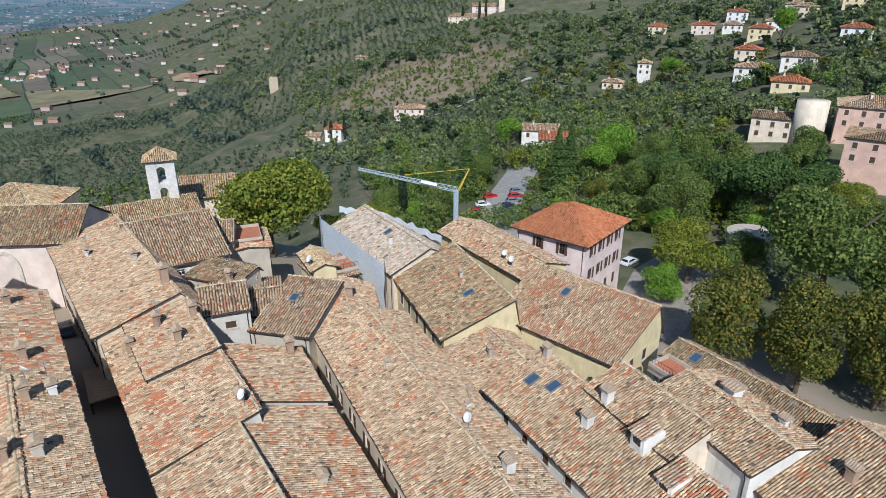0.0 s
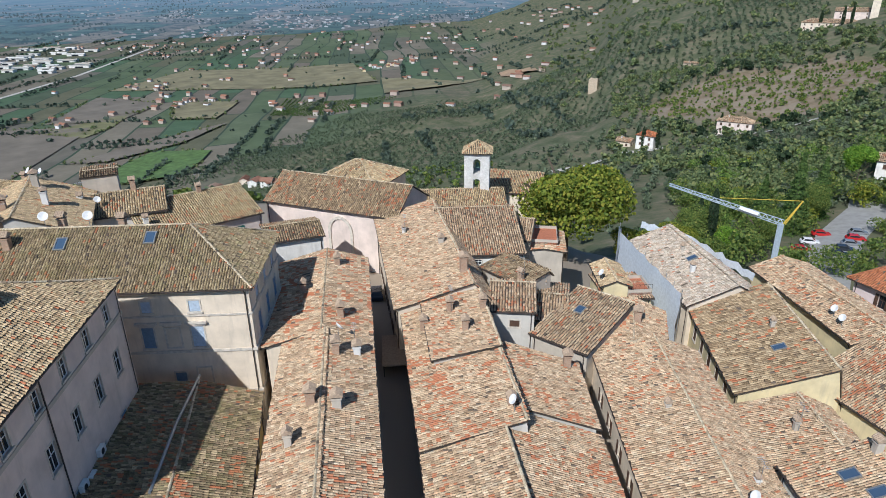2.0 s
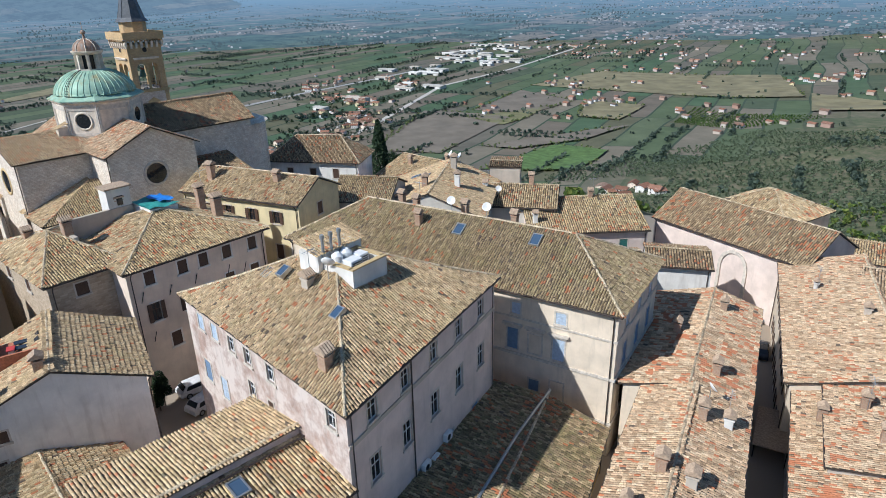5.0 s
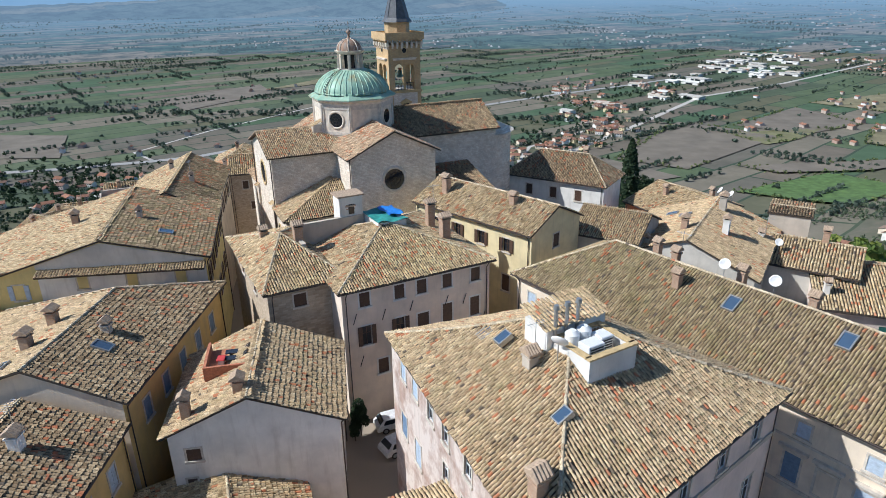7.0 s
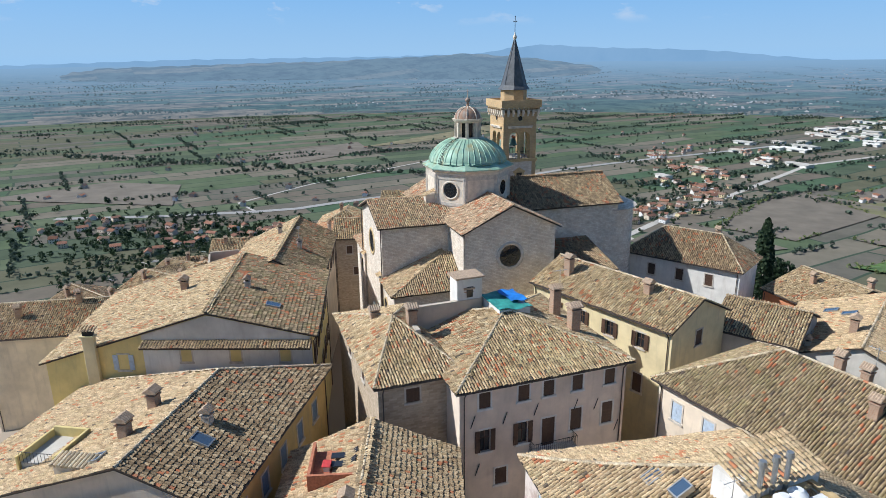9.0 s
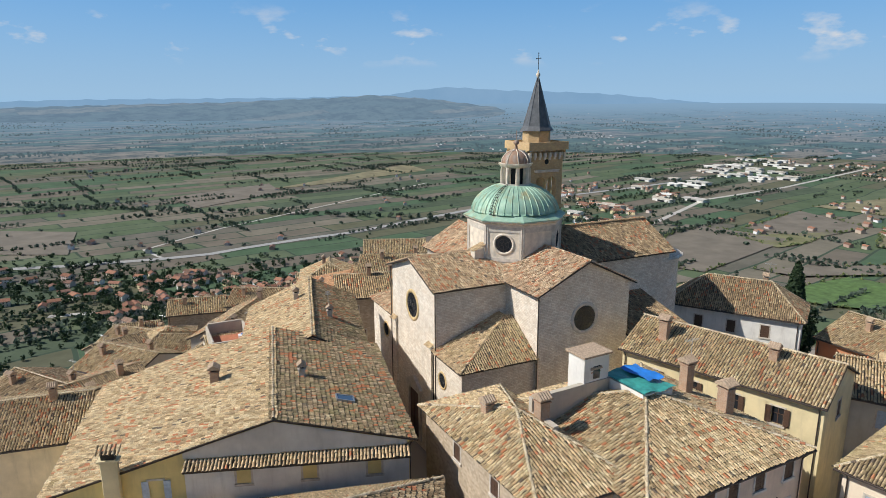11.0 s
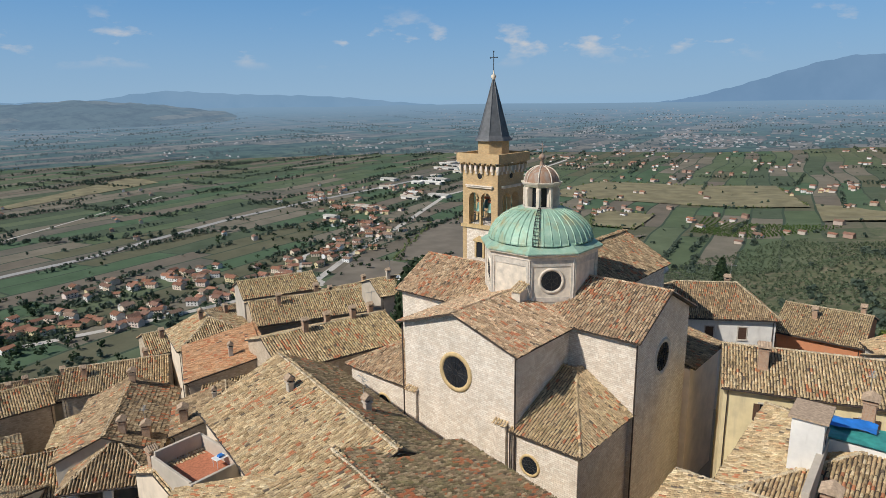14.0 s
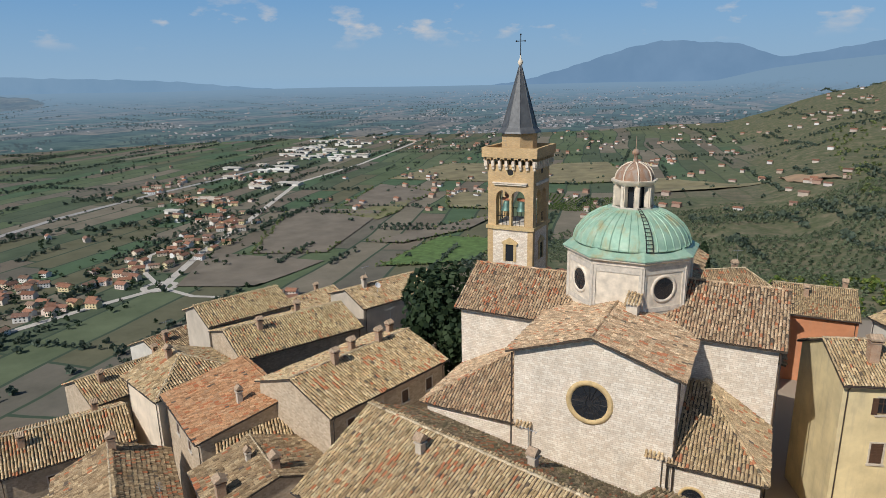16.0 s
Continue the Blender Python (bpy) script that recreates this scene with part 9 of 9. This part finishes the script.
# skylights let into the palazzo roof
for x, y, z in ((-50.7, 14.9, 30.5), (-48.9, 15.6, 31.15), (-42.2, 17.2, 30.35)):
    up = Vector((0.16, -0.45, 0.88)).normalized()
    side = Vector((0, 0, 1)).cross(up).normalized()
    m = Matrix.Translation((x, y, z)) @ Matrix((side, up.cross(side), up)).transposed().to_4x4()
    w = thing("roof_skylight", "tilted skylight with a grey metal frame", "skylight", m, "skylights in the palazzo roof")
    bm = bmesh.new()
    for q in ((-0.36, 0.36, -0.5, -0.43), (-0.36, 0.36, 0.43, 0.5), (-0.36, -0.29, -0.43, 0.43), (0.29, 0.36, -0.43, 0.43)):
        box(bm, q[0], q[1], q[2], q[3], -0.3, 0.05)
    part("frame", bm, "grey_metal", w)
    bm = bmesh.new()
    box(bm, -0.29, 0.29, -0.43, 0.43, -0.02, 0.02)
    part("pane", bm, "skylight", w)

# red terraces and small stair heads among the roofs
for x, y, yaw, lx, ly, z, label in ((-15.3, 75.3, 29, 5.8, 4.2, 13.1, "red tiled roof terrace with a metal railing"), (-25.2, 87.2, 109, 5.8, 4.4, 13.7, "red tiled roof terrace with low grey walls"), (21.4, 54.2, -60, 4.0, 3.0, 13.4, "roof terrace with plants and white chairs")):
    t = thing("small_terrace", label, "terrace", pose(x, y, z, 0, 0, yaw))
    bm = bmesh.new()
    box(bm, 0, lx, 0, ly, -0.3, 0.05)
    part("floor", bm, "terracotta", t)
    for x0, x1, y0, y1 in ((0, lx, 0, 0.18), (0, lx, ly - 0.18, ly), (0, 0.18, 0.18, ly - 0.18), (lx - 0.18, lx, 0.18, ly - 0.18)):
        bm = bmesh.new()
        box(bm, x0, x1, y0, y1, -0.6, 0.45)
        part("low_wall", bm, "mortar", t)
    bm = bmesh.new()
    for k in range(12):
        rod(bm, (k * lx / 11, 0.09, 0.45), (k * lx / 11, 0.09, 1.1), 0.02, 4)
    rod(bm, (0, 0.09, 1.1), (lx, 0.09, 1.1), 0.025, 4)
    part("railing", bm, "iron", t)

# single fields that stand out on the plain
def field_sheet(name, corners, material, label, n=24):
    """One field laid on the land between four corners."""
    (ax, ay), (bx, by), (cx, cy), (dx, dy) = corners
    vs, fs = [], []
    for i in range(n + 1):
        for j in range(n + 1):
            u, v = i / n, j / n
            px = (ax * (1 - u) + bx * u) * (1 - v) + (dx * (1 - u) + cx * u) * v
            py = (ay * (1 - u) + by * u) * (1 - v) + (dy * (1 - u) + cy * u) * v
            vs.append((px, py, ground(px, py) + (1.2 if ground(px, py) < -163.5 else 2.4)))
    for i in range(n):
        for j in range(n):
            fs.append((i * (n + 1) + j, (i + 1) * (n + 1) + j, (i + 1) * (n + 1) + j + 1, i * (n + 1) + j + 1))
    return tagged(put(name, vs, fs, material, None, label, "structure"), "", "field")


field_sheet("ground_vineyard", [(-663, 418), (-700, 562), (-620, 582), (-560, 480)], "vineyard", "bright green vineyard on the slope")
field_sheet("ground_field", [(-771, 218), (-880, 312), (-735, 390), (-699, 275)], "ploughed", "brown ploughed field beside the village road")
field_sheet("ground_field", [(-835, 346), (-1066, 546), (-931, 655), (-767, 415)], "ploughed", "large brown fallow field on the rise")
field_sheet("ground_field", [(-1204, 887), (-1291, 1170), (-948, 1394), (-714, 1132)], "stubble", "pale stubble field on the plain")
field_sheet("ground_field", [(-733, 1178), (-460, 1130), (-525, 1058), (-620, 1005)], "stubble", "olive-tan stubble field below the olive slope")
field_sheet("ground_field", [(-462, 1150), (-374, 1085), (-324, 980), (-425, 1080)], "tan_soil", "bare orange-tan field on the slope")
field_sheet("ground_field", [(-1030, -759), (-1179, -627), (-1150, -482), (-980, -426)], "ploughed", "broad brown ploughed field beyond the carriageway")
EDGED = [[(-851, 726), (-980, 851), (-866, 898), (-782, 754)], [(-1019, 626), (-1159, 829), (-985, 828), (-930, 689)], [(-767, 488), (-734, 731), (-698, 610), (-721, 507)], [(-966, 578), (-966, 750), (-895, 650), (-874, 589)]]
field_sheet("ground_field", EDGED[0], "stubble", "olive-tan mown field framed by hedges")
field_sheet("ground_field", EDGED[1], "ploughed", "rough brown fallow field framed by hedges")
field_sheet("ground_field", EDGED[2], "ploughed", "narrow brown ploughed strip above the vineyard")
field_sheet("ground_field", EDGED[3], "pasture", "yellow-green pasture with bushes along its edge")
along = []
for ring_of in EDGED + [[(-1204, 887), (-1291, 1170), (-948, 1394), (-714, 1132)], [(-835, 346), (-1066, 546), (-931, 655), (-767, 415)], [(-663, 418), (-700, 562), (-620, 582), (-560, 480)]]:
    for (x0, y0), (x1, y1) in zip(ring_of, ring_of[1:] + ring_of[:1]):
        for k in range(int(math.hypot(x1 - x0, y1 - y0) / 8)):
            u = k * 8 / math.hypot(x1 - x0, y1 - y0)
            if smooth_bumps(x0 + (x1 - x0) * u, y0 + (y1 - y0) * u, 60) > -0.35:
                along.append((x0 + (x1 - x0) * u + float(RNG.normal(0, 2)), y0 + (y1 - y0) * u + float(RNG.normal(0, 2)), float(RNG.uniform(0.4, 1.1))))
scatter("hedge_trees", "dark hedges and trees between the fields on the rise", along, 8, 40, 0.8, "leaf_mid")
grown = []
for i in range(24):
    for j in range(20):
        u, v = i / 23, j / 19
        grown.append(((-710 * (1 - u) - 603 * u) * (1 - v) + (-797 * (1 - u) - 556 * u) * v, (803 * (1 - u) + 826 * u) * (1 - v) + (949 * (1 - u) + 935 * u) * v, float(RNG.uniform(0.85, 1.1))))
scatter("orchard", "dark green orchard in straight rows", grown, 4.6, 34, 0.6, "leaf_pine")
field_sheet("ground_field", [(-1531, -436), (-1744, -248), (-1584, -196), (-1367, -342)], "ploughed", "brown ploughed field by the river trees")
field_sheet("ground_field", [(-1639, -224), (-2188, 144), (-1994, 192), (-1695, -133)], "stubble", "long tan field along the river trees")

# walled terrace in the roof below the church lane
wt = thing("roof_terrace", "walled roof terrace with a red floor and white table", "terrace", pose(-102.9, -27.2, 21.9, 0, 0, 109.6))
for x0, x1, y0, y1, z1 in ((0.1, 4.4, -0.25, 0.0, 2.5), (0.1, 0.35, 0.0, 5.6, 2.6), (4.15, 4.4, 0.0, 5.6, 2.7), (0.35, 4.15, 5.35, 5.6, 2.9)):
    bm = bmesh.new()
    box(bm, x0, x1, y0, y1, -0.5, z1, bevel=0.03)
    part("low_wall", bm, "mortar", wt)
bm = bmesh.new()
box(bm, 0.35, 4.15, 0.0, 5.35, 1.2, 1.5)
part("floor", bm, "terracotta", wt)
tb = thing("garden_table", "white garden table on the roof terrace", "table", pose(-106.0, -24.3, 23.4, 0, 0, 109.6))
bm = bmesh.new()
box(bm, -0.6, 0.6, -0.4, 0.4, 0.68, 0.74, bevel=0.02)
part("tabletop", bm, "white_paint", tb)
for x in (-0.5, 0.5):
    for y in (-0.3, 0.3):
        bm = bmesh.new()
        rod(bm, (x, y, 0), (x, y, 0.68), 0.025, 6)
        part("leg", bm, "white_paint", tb)
bm = bmesh.new()
box(bm, -0.25, 0.2, -0.2, 0.18, 0.74, 0.92, bevel=0.05)
part("folded_cloth", bm, "blue_tarp", tb, "folded blue cloth")
# hooded chimney and a small sunk terrace on the roof of the yellow ochre house
hc = thing("hooded_chimney", "long low chimney under a hood of clay tiles", "chimney", pose(-57.6, -18.4, 25.3, 0, 0, 81))
bm = bmesh.new()
box(bm, -1.5, 1.5, -0.45, 0.45, -0.6, 1.0, bevel=0.03)
part("body", bm, "cream", hc)
for k in range(12):
    bm = bmesh.new()
    rod(bm, (-1.5 + k * 0.27, -0.62, 1.12), (-1.5 + k * 0.27, 0.62, 1.34), 0.12, 8)
    part("hood_tile", bm, "ridge_clay", hc)
st = thing("sunk_terrace", "small sunk roof terrace with yellow parapets and an iron railing", "terrace", pose(-61.6, -22.6, 24.2, 0, 0, 172))
bm = bmesh.new()
box(bm, -1.6, 1.6, -1.3, 1.3, -0.3, 0.42)
part("floor", bm, "grey_plaster", st)
for x0, x1, y0, y1, z1 in ((-1.8, 1.8, -1.5, -1.3, 1.15), (-1.8, 1.8, 1.3, 1.5, 0.95), (1.6, 1.8, -1.3, 1.3, 1.15)):
    bm = bmesh.new()
    box(bm, x0, x1, y0, y1, -0.5, z1, bevel=0.02)
    part("parapet", bm, "bright_yellow", st)
bm = bmesh.new()
for k in range(10):
    rod(bm, (-1.7, -1.25 + k * 0.275, 0.4), (-1.7, -1.25 + k * 0.275, 1.3), 0.018, 4)
rod(bm, (-1.7, -1.3, 1.3), (-1.7, 1.3, 1.3), 0.025, 5)
part("railing", bm, "iron", st)
# canopy over the shady street
cn = thing("street_canopy", "flat tan canopy over the shady street", "canopy", pose(-34.4, 55.6, 0, 0, 0, 122))
bm = bmesh.new()
box(bm, -3.2, 3.2, -1.5, 1.5, 10.9, 11.05, bevel=0.02)
part("cover", bm, "cap_clay", cn)
for x in (-3.0, 3.0):
    for y in (-1.35, 1.35):
        bm = bmesh.new()
        rod(bm, (x, y, ground(-34.4, 55.6) - 0.5), (x, y, 10.9), 0.05, 6)
        part("post", bm, "iron", cn)
